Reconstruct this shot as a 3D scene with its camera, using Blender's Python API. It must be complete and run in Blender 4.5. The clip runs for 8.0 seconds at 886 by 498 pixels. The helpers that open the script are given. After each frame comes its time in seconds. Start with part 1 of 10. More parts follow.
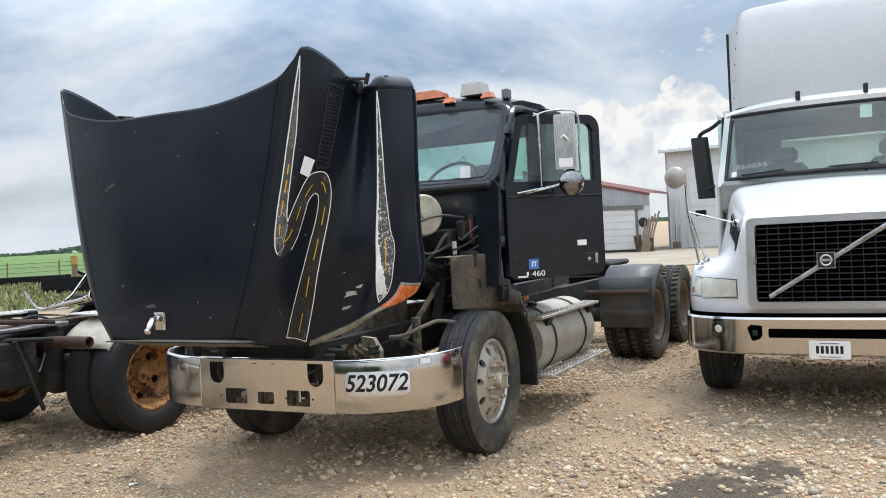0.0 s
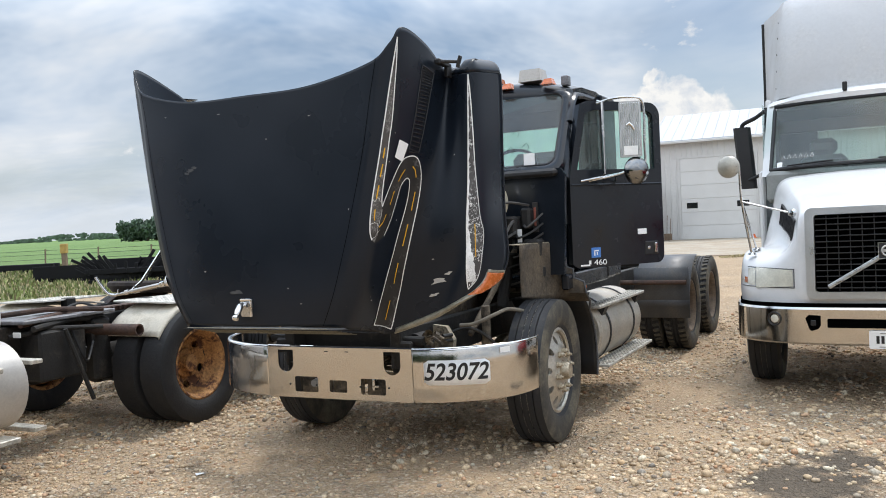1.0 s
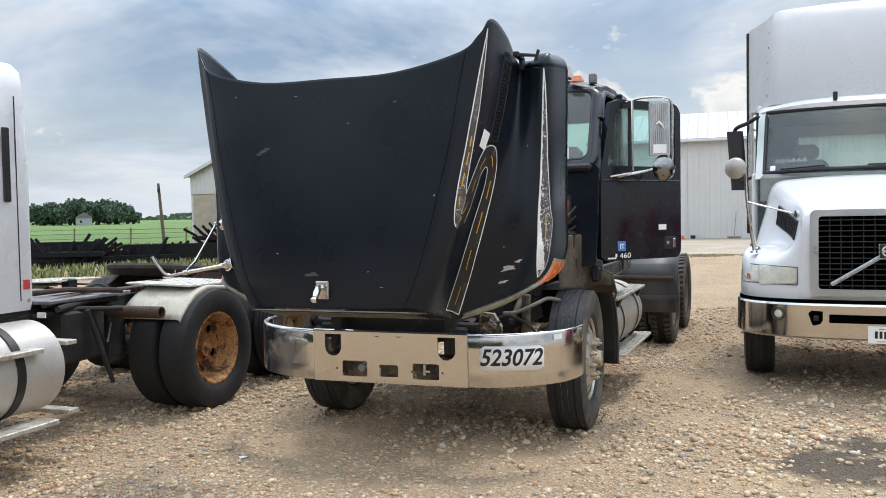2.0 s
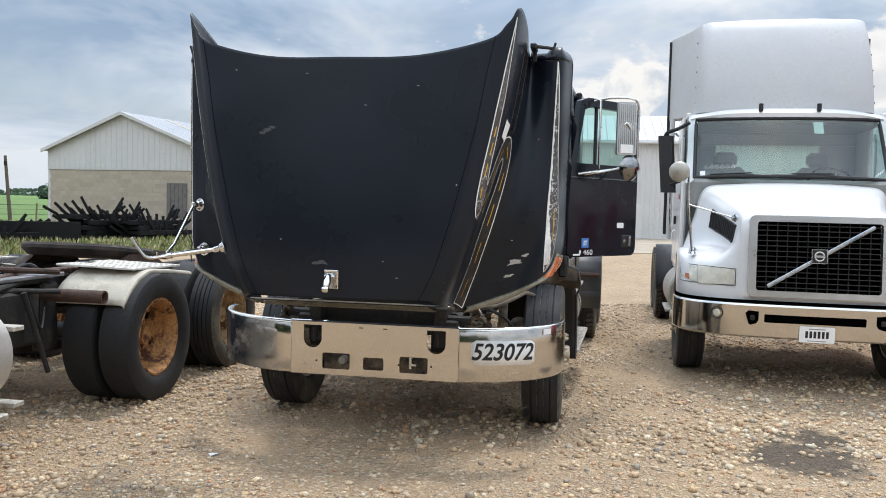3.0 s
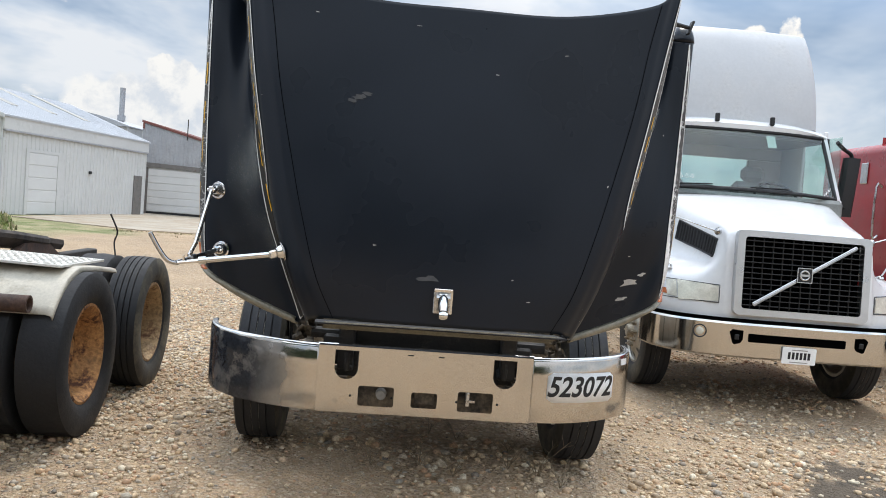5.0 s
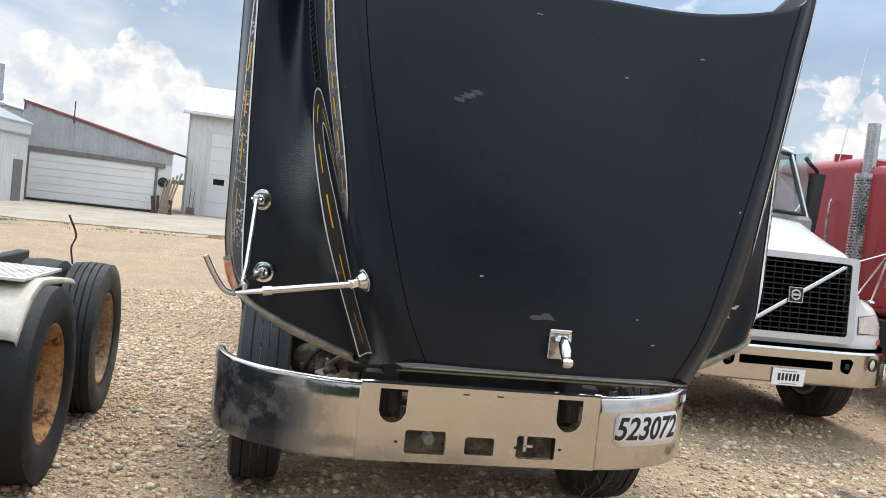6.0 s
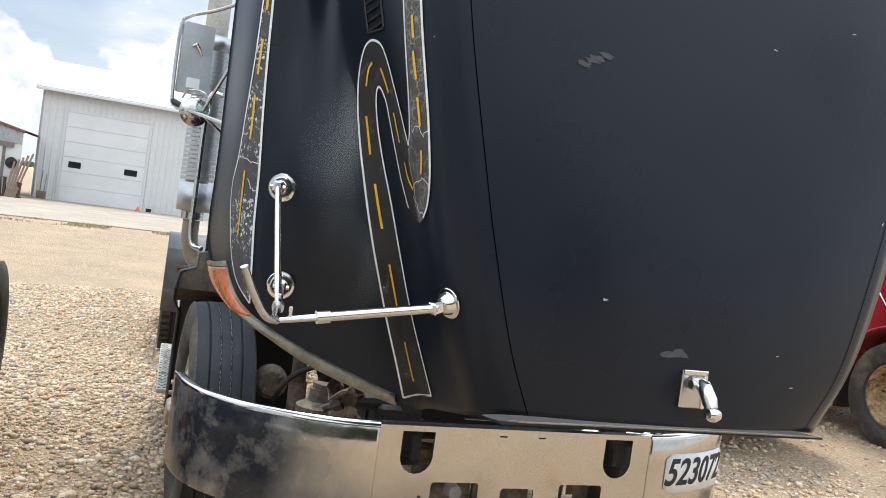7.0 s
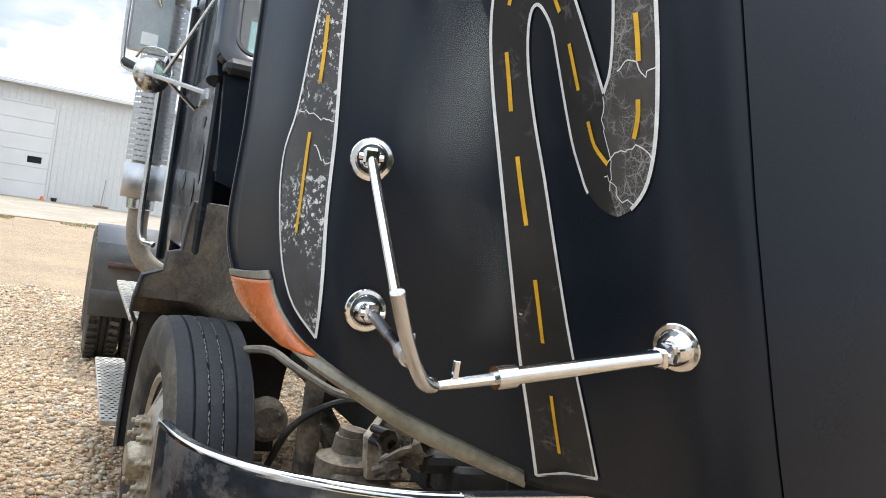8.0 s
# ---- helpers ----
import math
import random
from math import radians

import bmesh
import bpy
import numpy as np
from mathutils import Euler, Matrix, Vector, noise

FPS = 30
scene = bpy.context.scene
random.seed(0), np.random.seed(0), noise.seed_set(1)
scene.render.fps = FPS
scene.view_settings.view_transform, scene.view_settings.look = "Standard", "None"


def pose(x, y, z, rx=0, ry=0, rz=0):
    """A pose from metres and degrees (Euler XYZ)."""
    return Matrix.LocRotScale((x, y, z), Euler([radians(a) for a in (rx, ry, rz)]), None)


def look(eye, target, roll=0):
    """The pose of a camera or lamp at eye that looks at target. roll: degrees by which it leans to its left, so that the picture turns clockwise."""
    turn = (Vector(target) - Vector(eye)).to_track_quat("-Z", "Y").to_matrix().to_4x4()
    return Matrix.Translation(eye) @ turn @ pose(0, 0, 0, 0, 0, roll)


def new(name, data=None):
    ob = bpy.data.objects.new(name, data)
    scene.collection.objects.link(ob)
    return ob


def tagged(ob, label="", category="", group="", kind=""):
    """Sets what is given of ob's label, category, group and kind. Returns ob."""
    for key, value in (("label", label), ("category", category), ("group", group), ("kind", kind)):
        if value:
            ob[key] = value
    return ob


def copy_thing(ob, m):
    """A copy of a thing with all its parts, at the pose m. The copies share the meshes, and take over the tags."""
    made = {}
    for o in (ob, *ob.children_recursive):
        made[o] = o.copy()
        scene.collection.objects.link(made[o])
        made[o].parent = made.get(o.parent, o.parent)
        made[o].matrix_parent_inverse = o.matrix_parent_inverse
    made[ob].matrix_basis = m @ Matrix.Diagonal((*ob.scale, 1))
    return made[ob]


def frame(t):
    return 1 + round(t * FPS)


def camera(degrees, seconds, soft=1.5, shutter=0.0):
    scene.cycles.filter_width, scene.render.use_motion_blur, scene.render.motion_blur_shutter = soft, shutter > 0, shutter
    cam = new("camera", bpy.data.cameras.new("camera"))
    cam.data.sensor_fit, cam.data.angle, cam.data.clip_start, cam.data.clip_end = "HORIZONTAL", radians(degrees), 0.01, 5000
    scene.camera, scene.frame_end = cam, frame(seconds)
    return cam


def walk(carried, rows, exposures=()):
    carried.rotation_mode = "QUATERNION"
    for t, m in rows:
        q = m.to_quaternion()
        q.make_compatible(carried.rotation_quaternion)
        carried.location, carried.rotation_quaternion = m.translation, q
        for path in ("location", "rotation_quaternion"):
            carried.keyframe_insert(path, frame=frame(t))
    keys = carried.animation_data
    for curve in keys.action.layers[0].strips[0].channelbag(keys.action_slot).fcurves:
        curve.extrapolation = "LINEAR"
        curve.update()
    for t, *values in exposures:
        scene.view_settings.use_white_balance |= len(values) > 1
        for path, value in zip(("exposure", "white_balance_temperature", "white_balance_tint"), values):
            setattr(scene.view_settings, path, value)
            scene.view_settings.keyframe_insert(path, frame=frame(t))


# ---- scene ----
# ---- camera and walk ----
cam = camera(56.3, 8.0, soft=0.95)
METRES, EYE = 7.295, 1.635
ROWS = [
    (0.0, 0.0, 0.0, 0.0, -0.05, -0.98, 3.07),
    (0.5, -0.0377, -0.0049, -0.0005, -0.67, -1.28, 2.9),
    (1.0, -0.086, 0.0113, 0.0004, -1.28, -1.65, 2.7),
    (1.5, -0.1441, 0.0021, -0.0002, -2.91, -1.94, 2.05),
    (3.0, -0.3191, 0.0454, -0.0017, -16.14, -2.82, -1.46),
    (3.5, -0.3621, 0.0902, 0.0009, -19.83, -2.96, -2.38),
    (4.0, -0.4068, 0.1371, -0.0022, -23.14, -2.87, -3.16),
    (4.5, -0.4354, 0.1946, -0.0062, -26.42, -2.8, -3.83),
    (6.0, -0.5119, 0.3858, -0.002, -37.52, -2.33, -6.23),
    (6.5, -0.5263, 0.452, -0.0079, -41.94, -1.95, -7.14),
    (7.0, -0.5137, 0.5229, -0.0106, -46.91, -1.53, -7.98),
    (7.5, -0.5002, 0.5916, -0.0154, -50.08, -1.18, -8.48),
    (8.0, -0.4752, 0.6479, -0.0201, -52.78, -0.99, -8.78),
]
EXPOSURES = [(0.0, 0.0), (4.5, -0.02), (6.0, 0.09), (7.0, 0.28), (8.0, 0.40)]
walk(cam, [(t, pose(METRES * x, METRES * y, EYE + METRES * z, 90 + pitch, roll, yaw)) for t, x, y, z, yaw, pitch, roll in ROWS], EXPOSURES)


# ---- world and sun ----
def build_world():
    w = bpy.data.worlds.new("sky")
    scene.world = w
    w.use_nodes = True
    nt = w.node_tree
    N, L = nt.nodes, nt.links
    N.clear()
    out = N.new("ShaderNodeOutputWorld")
    bg = N.new("ShaderNodeBackground")
    bg.inputs["Strength"].default_value = 0.1
    L.new(bg.outputs[0], out.inputs[0])
    sky = N.new("ShaderNodeTexSky")
    sky.sky_type = "NISHITA"
    sky.sun_disc = False
    sky.sun_elevation = radians(SUN_EL)
    sky.sun_rotation = radians(SUN_AZ)
    sky.air_density, sky.dust_density, sky.ozone_density = 1.0, 1.5, 1.2
    tc = N.new("ShaderNodeTexCoord")
    sep = N.new("ShaderNodeSeparateXYZ")
    L.new(tc.outputs["Generated"], sep.inputs[0])

    def mth(op, a, b=None, clamp=False):
        n = N.new("ShaderNodeMath")
        n.operation, n.use_clamp = op, clamp
        for i, v in enumerate((a, b)):
            if v is None:
                continue
            if isinstance(v, (int, float)):
                n.inputs[i].default_value = v
            else:
                L.new(v, n.inputs[i])
        return n.outputs[0]

    zz = mth("ADD", mth("MAXIMUM", sep.outputs[2], 0.0), 0.22)
    comb = N.new("ShaderNodeCombineXYZ")
    L.new(mth("DIVIDE", sep.outputs[0], zz), comb.inputs[0])
    L.new(mth("DIVIDE", sep.outputs[1], zz), comb.inputs[1])
    comb.inputs[2].default_value = 3.7

    def noise_tex(vec, scale, detail, rough, distort=0.0):
        n = N.new("ShaderNodeTexNoise")
        n.inputs["Scale"].default_value, n.inputs["Detail"].default_value = scale, detail
        n.inputs["Roughness"].default_value, n.inputs["Distortion"].default_value = rough, distort
        L.new(vec, n.inputs["Vector"])
        return n.outputs["Fac"]

    def ramp(val, stops):
        r = N.new("ShaderNodeValToRGB")
        e = r.color_ramp.elements
        while len(e) < len(stops):
            e.new(0.5)
        for el, (p, c) in zip(e, stops):
            el.position, el.color = p, (*c, 1)
        L.new(val, r.inputs[0])
        return r.outputs[0]

    def mix(fac, a, b):
        m = N.new("ShaderNodeMix")
        m.data_type = "RGBA"
        if isinstance(fac, float):
            m.inputs[0].default_value = fac
        else:
            L.new(fac, m.inputs[0])
        for sock, v in ((m.inputs[6], a), (m.inputs[7], b)):
            if isinstance(v, tuple):
                sock.default_value = (*v, 1)
            else:
                L.new(v, sock)
        return m.outputs[2]

    # high thin layer, grey-white, with blue gaps
    cover = noise_tex(comb.outputs[0], 0.55, 6, 0.55, 0.4)
    shade = noise_tex(comb.outputs[0], 1.1, 5, 0.6, 0.3)
    def blob(d, inner, outer, vec=None):
        """1 round a direction of the sky, fading out between two angles."""
        n = N.new("ShaderNodeVectorMath")
        n.operation = "DOT_PRODUCT"
        L.new(vec or tc.outputs["Generated"], n.inputs[0])
        n.inputs[1].default_value = tuple(Vector(d).normalized())
        r = N.new("ShaderNodeMapRange")
        r.interpolation_type = "SMOOTHSTEP"
        r.inputs[1].default_value, r.inputs[2].default_value = math.cos(radians(outer)), math.cos(radians(inner))
        L.new(n.outputs["Value"], r.inputs[0])
        return r.outputs[0]

    # clear blue gaps low over the sheds
    for d, a, b, k in (((0.33, 0.93, 0.16), 2, 6, 0.20), ((0.90, 0.40, 0.27), 3, 12, 0.14)):
        cover = mth("SUBTRACT", cover, mth("MULTIPLY", blob(d, a, b), k))
    mask = ramp(cover, [(0.32, (0.15, 0.15, 0.15)), (0.52, (1, 1, 1))])
    tone = ramp(shade, [(0.34, (3.2, 4.4, 6.1)), (0.47, (6.0, 6.9, 8.1)), (0.58, (8.4, 8.7, 9.1))])
    c1 = mix(mask, sky.outputs[0], tone)
    # low heaped clouds near the horizon
    heap_vec = N.new("ShaderNodeVectorMath")
    heap_vec.operation = "MULTIPLY"
    heap_vec.inputs[1].default_value = (1.0, 1.0, 1.9)
    L.new(tc.outputs["Generated"], heap_vec.inputs[0])
    heap = noise_tex(heap_vec.outputs[0], 5.2, 8, 0.56, 0.15)
    # the cumulus heaps that stand over the sheds
    for d, a, b, k in (((0.45, 0.87, 0.17), 1, 6, 0.15), ((0.86, 0.46, 0.12), 2, 9, 0.09), ((0.70, 0.70, 0.17), 1, 5, 0.08)):
        heap = mth("ADD", heap, mth("MULTIPLY", blob(d, a, b), k))
    low = ramp(sep.outputs[2], [(0.0, (0.7, 0.7, 0.7)), (0.10, (1, 1, 1)), (0.20, (0.9, 0.9, 0.9)), (0.34, (0, 0, 0))])
    hm = ramp(heap, [(0.60, (0, 0, 0)), (0.64, (1, 1, 1))])
    hmask = mth("MULTIPLY", hm, low)
    htone = ramp(heap, [(0.60, (8.6, 8.6, 8.7)), (0.65, (10.2, 10.0, 9.7)), (0.74, (8.0, 8.0, 8.1)), (0.86, (7.0, 7.2, 7.6))])
    c2 = mix(hmask, c1, htone)
    # towers of cumulus over the sheds: round heaps with billowed edges
    bill = noise_tex(tc.outputs["Generated"], 30.0, 6, 0.6, 0.2)
    warp, bend = N.new("ShaderNodeTexNoise"), N.new("ShaderNodeVectorMath")
    warp.inputs["Scale"].default_value, warp.inputs["Detail"].default_value, warp.inputs["Roughness"].default_value = 15.0, 5, 0.52
    L.new(tc.outputs["Generated"], warp.inputs["Vector"])
    bend.operation = "MULTIPLY_ADD"
    L.new(warp.outputs["Color"], bend.inputs[0])
    bend.inputs[1].default_value = (0.11, 0.11, 0.11)
    L.new(tc.outputs["Generated"], bend.inputs[2])
    unbend = N.new("ShaderNodeVectorMath")
    unbend.operation = "SUBTRACT"
    L.new(bend.outputs[0], unbend.inputs[0])
    unbend.inputs[1].default_value = (0.055, 0.055, 0.055)
    unit = N.new("ShaderNodeVectorMath")
    unit.operation = "NORMALIZE"
    L.new(unbend.outputs[0], unit.inputs[0])
    billowed = unit.outputs[0]
    tower = None
    for d, r in (((0.268, 0.951, 0.140), 1.1), ((0.302, 0.942, 0.126), 1.5), ((0.178, 0.973, 0.136), 1.0), ((0.210, 0.967, 0.122), 1.3), ((0.270, 0.957, 0.106), 2.2), ((0.190, 0.976, 0.098), 2.2), ((0.235, 0.967, 0.065), 3.2),
                 ((0.325, 0.942, 0.080), 2.4), ((0.155, 0.985, 0.065), 2.8), ((0.30, 0.95, 0.05), 3.2), ((0.866, 0.466, 0.170), 0.9), ((0.890, 0.425, 0.155), 0.9), ((0.735, 0.643, 0.207), 1.3), ((0.760, 0.620, 0.195), 1.4), ((0.475, 0.866, 0.140), 1.6)):
        b = blob(d, 0.0, r * 1.65, billowed)
        tower = b if tower is None else mth("MAXIMUM", tower, b)
    tmask = ramp(tower, [(0.30, (0, 0, 0)), (0.56, (1, 1, 1))])
    ttone = ramp(bill, [(0.36, (6.6, 7.1, 7.8)), (0.46, (8.4, 8.5, 8.6)), (0.55, (10.0, 9.8, 9.4))])
    c2 = mix(tmask, c2, ttone)
    # pale haze at the horizon
    haze = ramp(sep.outputs[2], [(0.0, (0.9, 0.9, 0.9)), (0.07, (0.35, 0.35, 0.35)), (0.2, (0, 0, 0))])
    c3 = mix(haze, c2, (7.4, 8.0, 8.7))
    # an overcast sky is brighter overhead than at the horizon
    lift = ramp(sep.outputs[2], [(0.22, (1.0, 1.0, 1.0)), (0.36, (1.75, 1.75, 1.75)), (0.60, (2.5, 2.5, 2.5)), (1.0, (2.9, 2.9, 2.9))])
    vm = N.new("ShaderNodeVectorMath")
    vm.operation = "MULTIPLY"
    L.new(c3, vm.inputs[0])
    L.new(lift, vm.inputs[1])
    L.new(vm.outputs[0], bg.inputs["Color"])


SUN_EL, SUN_AZ = 63.0, 42.0
build_world()
sun = new("sun", bpy.data.lights.new("sun", "SUN"))
sun.data.energy, sun.data.angle, sun.data.color = 2.1, radians(10), (1.0, 0.95, 0.88)
sun.matrix_world = look((30 * math.sin(radians(SUN_AZ)), 30 * math.cos(radians(SUN_AZ)), 30 * math.tan(radians(SUN_EL))), (0, 0, 0))


# ---- materials ----
def material(name, base, rough=0.5, metal=0.0, spec=0.5, var=0.25, scale=6.0, fine=60.0, bump=0.0, bump_scale=40.0, dirt=None, dirt_at=(0.55, 0.75),
             dirt_scale=3.0, rough_var=0.15, coat=0.0, island=0.0, rnd=0.0, dirt_rough=0.85, dark_x=None):
    """A procedural surface: base colour with two scales of variation, optional dirt patches and fine relief."""
    m = bpy.data.materials.new(name)
    m.use_nodes = True
    nt = m.node_tree
    N, L = nt.nodes, nt.links
    b = N["Principled BSDF"]
    tc = N.new("ShaderNodeTexCoord")

    def tex(scale, detail=4.0, rough_=0.6):
        n = N.new("ShaderNodeTexNoise")
        n.inputs["Scale"].default_value, n.inputs["Detail"].default_value, n.inputs["Roughness"].default_value = scale, detail, rough_
        L.new(tc.outputs["Object"], n.inputs["Vector"])
        return n.outputs["Fac"]

    def rng(v, lo, hi, a=0.3, c=0.7):
        r = N.new("ShaderNodeMapRange")
        r.inputs[1].default_value, r.inputs[2].default_value, r.inputs[3].default_value, r.inputs[4].default_value = a, c, lo, hi
        L.new(v, r.inputs[0])
        return r.outputs[0]

    def mul(col, fac):
        x = N.new("ShaderNodeVectorMath")
        x.operation = "SCALE"
        if isinstance(col, tuple):
            x.inputs[0].default_value = col
        else:
            L.new(col, x.inputs[0])
        L.new(fac, x.inputs["Scale"])
        return x.outputs[0]

    big, small = tex(scale), tex(fine, 3.0)
    col = mul(mul(tuple(base), rng(big, 1 - var, 1 + var)), rng(small, 1 - var * 0.6, 1 + var * 0.6))
    if island:
        g = N.new("ShaderNodeNewGeometry")
        col = mul(col, rng(g.outputs["Random Per Island"], 1 - island, 1 + island, 0.0, 1.0))
    if rnd:
        o = N.new("ShaderNodeObjectInfo")
        col = mul(col, rng(o.outputs["Random"], 1 - rnd, 1 + rnd, 0.0, 1.0))
    rv = rng(big, max(0.02, rough - rough_var), min(1.0, rough + rough_var))
    if dirt is not None:
        d = tex(dirt_scale, 7.0, 0.68)
        fac = rng(d, 0.0, 1.0, *dirt_at)
        # limit the second colour to a range of x, for the wing's painted reflection
        if dark_x:
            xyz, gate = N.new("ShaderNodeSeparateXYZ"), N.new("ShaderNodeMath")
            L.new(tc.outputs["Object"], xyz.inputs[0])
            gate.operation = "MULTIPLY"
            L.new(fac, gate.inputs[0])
            L.new(rng(xyz.outputs[0], 0.0, 1.0, *dark_x), gate.inputs[1])
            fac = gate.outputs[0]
        mx = N.new("ShaderNodeMix")
        mx.data_type = "RGBA"
        L.new(fac, mx.inputs[0])
        L.new(col, mx.inputs[6])
        L.new(mul(tuple(dirt), rng(small, 0.75, 1.25)), mx.inputs[7])
        col = mx.outputs[2]
        mr = N.new("ShaderNodeMix")
        L.new(fac, mr.inputs[0])
        L.new(rv, mr.inputs[2])
        mr.inputs[3].default_value = dirt_rough
        rv = mr.outputs[0]
        if metal:
            mm = N.new("ShaderNodeMapRange")
            mm.inputs[3].default_value, mm.inputs[4].default_value = metal, metal * 0.25
            L.new(fac, mm.inputs[0])
            L.new(mm.outputs[0], b.inputs["Metallic"])
    L.new(col, b.inputs["Base Color"])
    L.new(rv, b.inputs["Roughness"])
    if dirt is None or not metal:
        b.inputs["Metallic"].default_value = metal
    b.inputs["Coat Weight"].default_value = coat
    b.inputs["Specular IOR Level"].default_value = spec
    if bump:
        bn = N.new("ShaderNodeBump")
        bn.inputs["Strength"].default_value = bump
        bn.inputs["Distance"].default_value = 0.02
        L.new(tex(bump_scale, 5.0), bn.inputs["Height"])
        L.new(bn.outputs[0], b.inputs["Normal"])
    return m


def glass(name, tint, dust=0.06):
    """A pane: see-through and tinted, with reflections that grow at grazing angles and a thin film of dust."""
    m = bpy.data.materials.new(name)
    m.use_nodes = True
    nt = m.node_tree
    N, L = nt.nodes, nt.links
    N.remove(N["Principled BSDF"])
    tr, gl, df = N.new("ShaderNodeBsdfTransparent"), N.new("ShaderNodeBsdfGlossy"), N.new("ShaderNodeBsdfDiffuse")
    tr.inputs[0].default_value = (*tint, 1)
    gl.inputs["Roughness"].default_value = 0.01
    df.inputs[0].default_value = (0.55, 0.56, 0.54, 1)
    lw, pw, mr = N.new("ShaderNodeLayerWeight"), N.new("ShaderNodeMath"), N.new("ShaderNodeMapRange")
    lw.inputs["Blend"].default_value = 0.5
    pw.operation = "POWER"
    L.new(lw.outputs["Facing"], pw.inputs[0])
    pw.inputs[1].default_value = 5.0
    mr.inputs[3].default_value, mr.inputs[4].default_value = 0.065, 1.0
    L.new(pw.outputs[0], mr.inputs[0])
    tc, nz, dr = N.new("ShaderNodeTexCoord"), N.new("ShaderNodeTexNoise"), N.new("ShaderNodeMapRange")
    nz.inputs["Scale"].default_value, nz.inputs["Detail"].default_value = 3.0, 6
    L.new(tc.outputs["Object"], nz.inputs["Vector"])
    dr.inputs[1].default_value, dr.inputs[2].default_value, dr.inputs[3].default_value, dr.inputs[4].default_value = 0.35, 0.7, dust * 0.5, dust * 1.8
    L.new(nz.outputs["Fac"], dr.inputs[0])
    a, b = N.new("ShaderNodeMixShader"), N.new("ShaderNodeMixShader")
    L.new(dr.outputs[0], a.inputs[0])
    L.new(tr.outputs[0], a.inputs[1])
    L.new(df.outputs[0], a.inputs[2])
    L.new(mr.outputs[0], b.inputs[0])
    L.new(a.outputs[0], b.inputs[1])
    L.new(gl.outputs[0], b.inputs[2])
    L.new(b.outputs[0], N["Material Output"].inputs[0])
    return m


def haze_material():
    """A soft grey film over the paint: clear at its rim, cloudy in the middle."""
    m = bpy.data.materials.new("cloudy_grey_film")
    m.use_nodes = True
    nt = m.node_tree
    N, L = nt.nodes, nt.links
    N.remove(N["Principled BSDF"])
    tr, df, mx = N.new("ShaderNodeBsdfTransparent"), N.new("ShaderNodeBsdfDiffuse"), N.new("ShaderNodeMixShader")
    df.inputs[0].default_value = (0.36, 0.38, 0.37, 1)
    tc, nz, r1 = N.new("ShaderNodeTexCoord"), N.new("ShaderNodeTexNoise"), N.new("ShaderNodeMapRange")
    nz.inputs["Scale"].default_value, nz.inputs["Detail"].default_value, nz.inputs["Roughness"].default_value = 4.0, 2.0, 0.4
    mp = N.new("ShaderNodeMapping")
    mp.inputs["Rotation"].default_value = (0.6, 0.3, 0.7)
    mp.inputs["Scale"].default_value = (1.0, 1.0, 0.45)
    L.new(tc.outputs["Object"], mp.inputs[0])
    L.new(mp.outputs[0], nz.inputs["Vector"])
    r1.inputs[1].default_value, r1.inputs[2].default_value, r1.inputs[3].default_value, r1.inputs[4].default_value = 0.36, 0.66, 0.03, 0.38
    L.new(nz.outputs["Fac"], r1.inputs[0])
    d, r2, k = N.new("ShaderNodeVectorMath"), N.new("ShaderNodeMapRange"), N.new("ShaderNodeMath")
    d.operation = "DISTANCE"
    L.new(tc.outputs["Generated"], d.inputs[0])
    d.inputs[1].default_value = (0.5, 0.5, 0.5)
    r2.interpolation_type = "SMOOTHSTEP"
    r2.inputs[1].default_value, r2.inputs[2].default_value, r2.inputs[3].default_value, r2.inputs[4].default_value = 0.1, 0.62, 1.0, 0.0
    L.new(d.outputs["Value"], r2.inputs[0])
    k.operation = "MULTIPLY"
    L.new(r1.outputs[0], k.inputs[0])
    L.new(r2.outputs[0], k.inputs[1])
    L.new(k.outputs[0], mx.inputs[0])
    L.new(tr.outputs[0], mx.inputs[1])
    L.new(df.outputs[0], mx.inputs[2])
    L.new(mx.outputs[0], N["Material Output"].inputs[0])
    return m


M = {}
M["hood_black"] = material("satin_black_paint", (0.0075, 0.0112, 0.0180), 0.30, spec=0.27, var=0.15, scale=1.6, fine=180, rough_var=0.05, dirt=(0.020, 0.022, 0.024), dirt_at=(0.70, 0.95), dirt_scale=4, dirt_rough=0.45)
M["cab_black"] = material("cab_black_paint", (0.0100, 0.0130, 0.0180), 0.20, spec=0.36, var=0.2, scale=3, fine=90, dirt=(0.04, 0.038, 0.035), dirt_at=(0.62, 0.9), dirt_scale=3)
M["black_plastic"] = material("black_plastic", (0.012, 0.012, 0.013), 0.55, var=0.2, bump=0.1)
M["dark_inside"] = material("dark_interior", (0.02, 0.02, 0.022), 0.8, var=0.3)
M["chassis"] = material("dirty_black_steel", (0.014, 0.013, 0.012), 0.7, var=0.4, scale=5, bump=0.25, bump_scale=30, dirt=(0.10, 0.08, 0.06), dirt_at=(0.54, 0.85), dirt_scale=5)
M["rusty_steel"] = material("rusty_steel", (0.07, 0.038, 0.026), 0.75, var=0.4, scale=9, bump=0.3, dirt=(0.02, 0.018, 0.017), dirt_at=(0.5, 0.7), dirt_scale=6)
M["rust_dark"] = material("greasy_rusted_plate", (0.040, 0.028, 0.022), 0.65, 0.1, var=0.4, scale=6, bump=0.25, dirt=(0.012, 0.011, 0.011), dirt_at=(0.45, 0.65), dirt_scale=5)
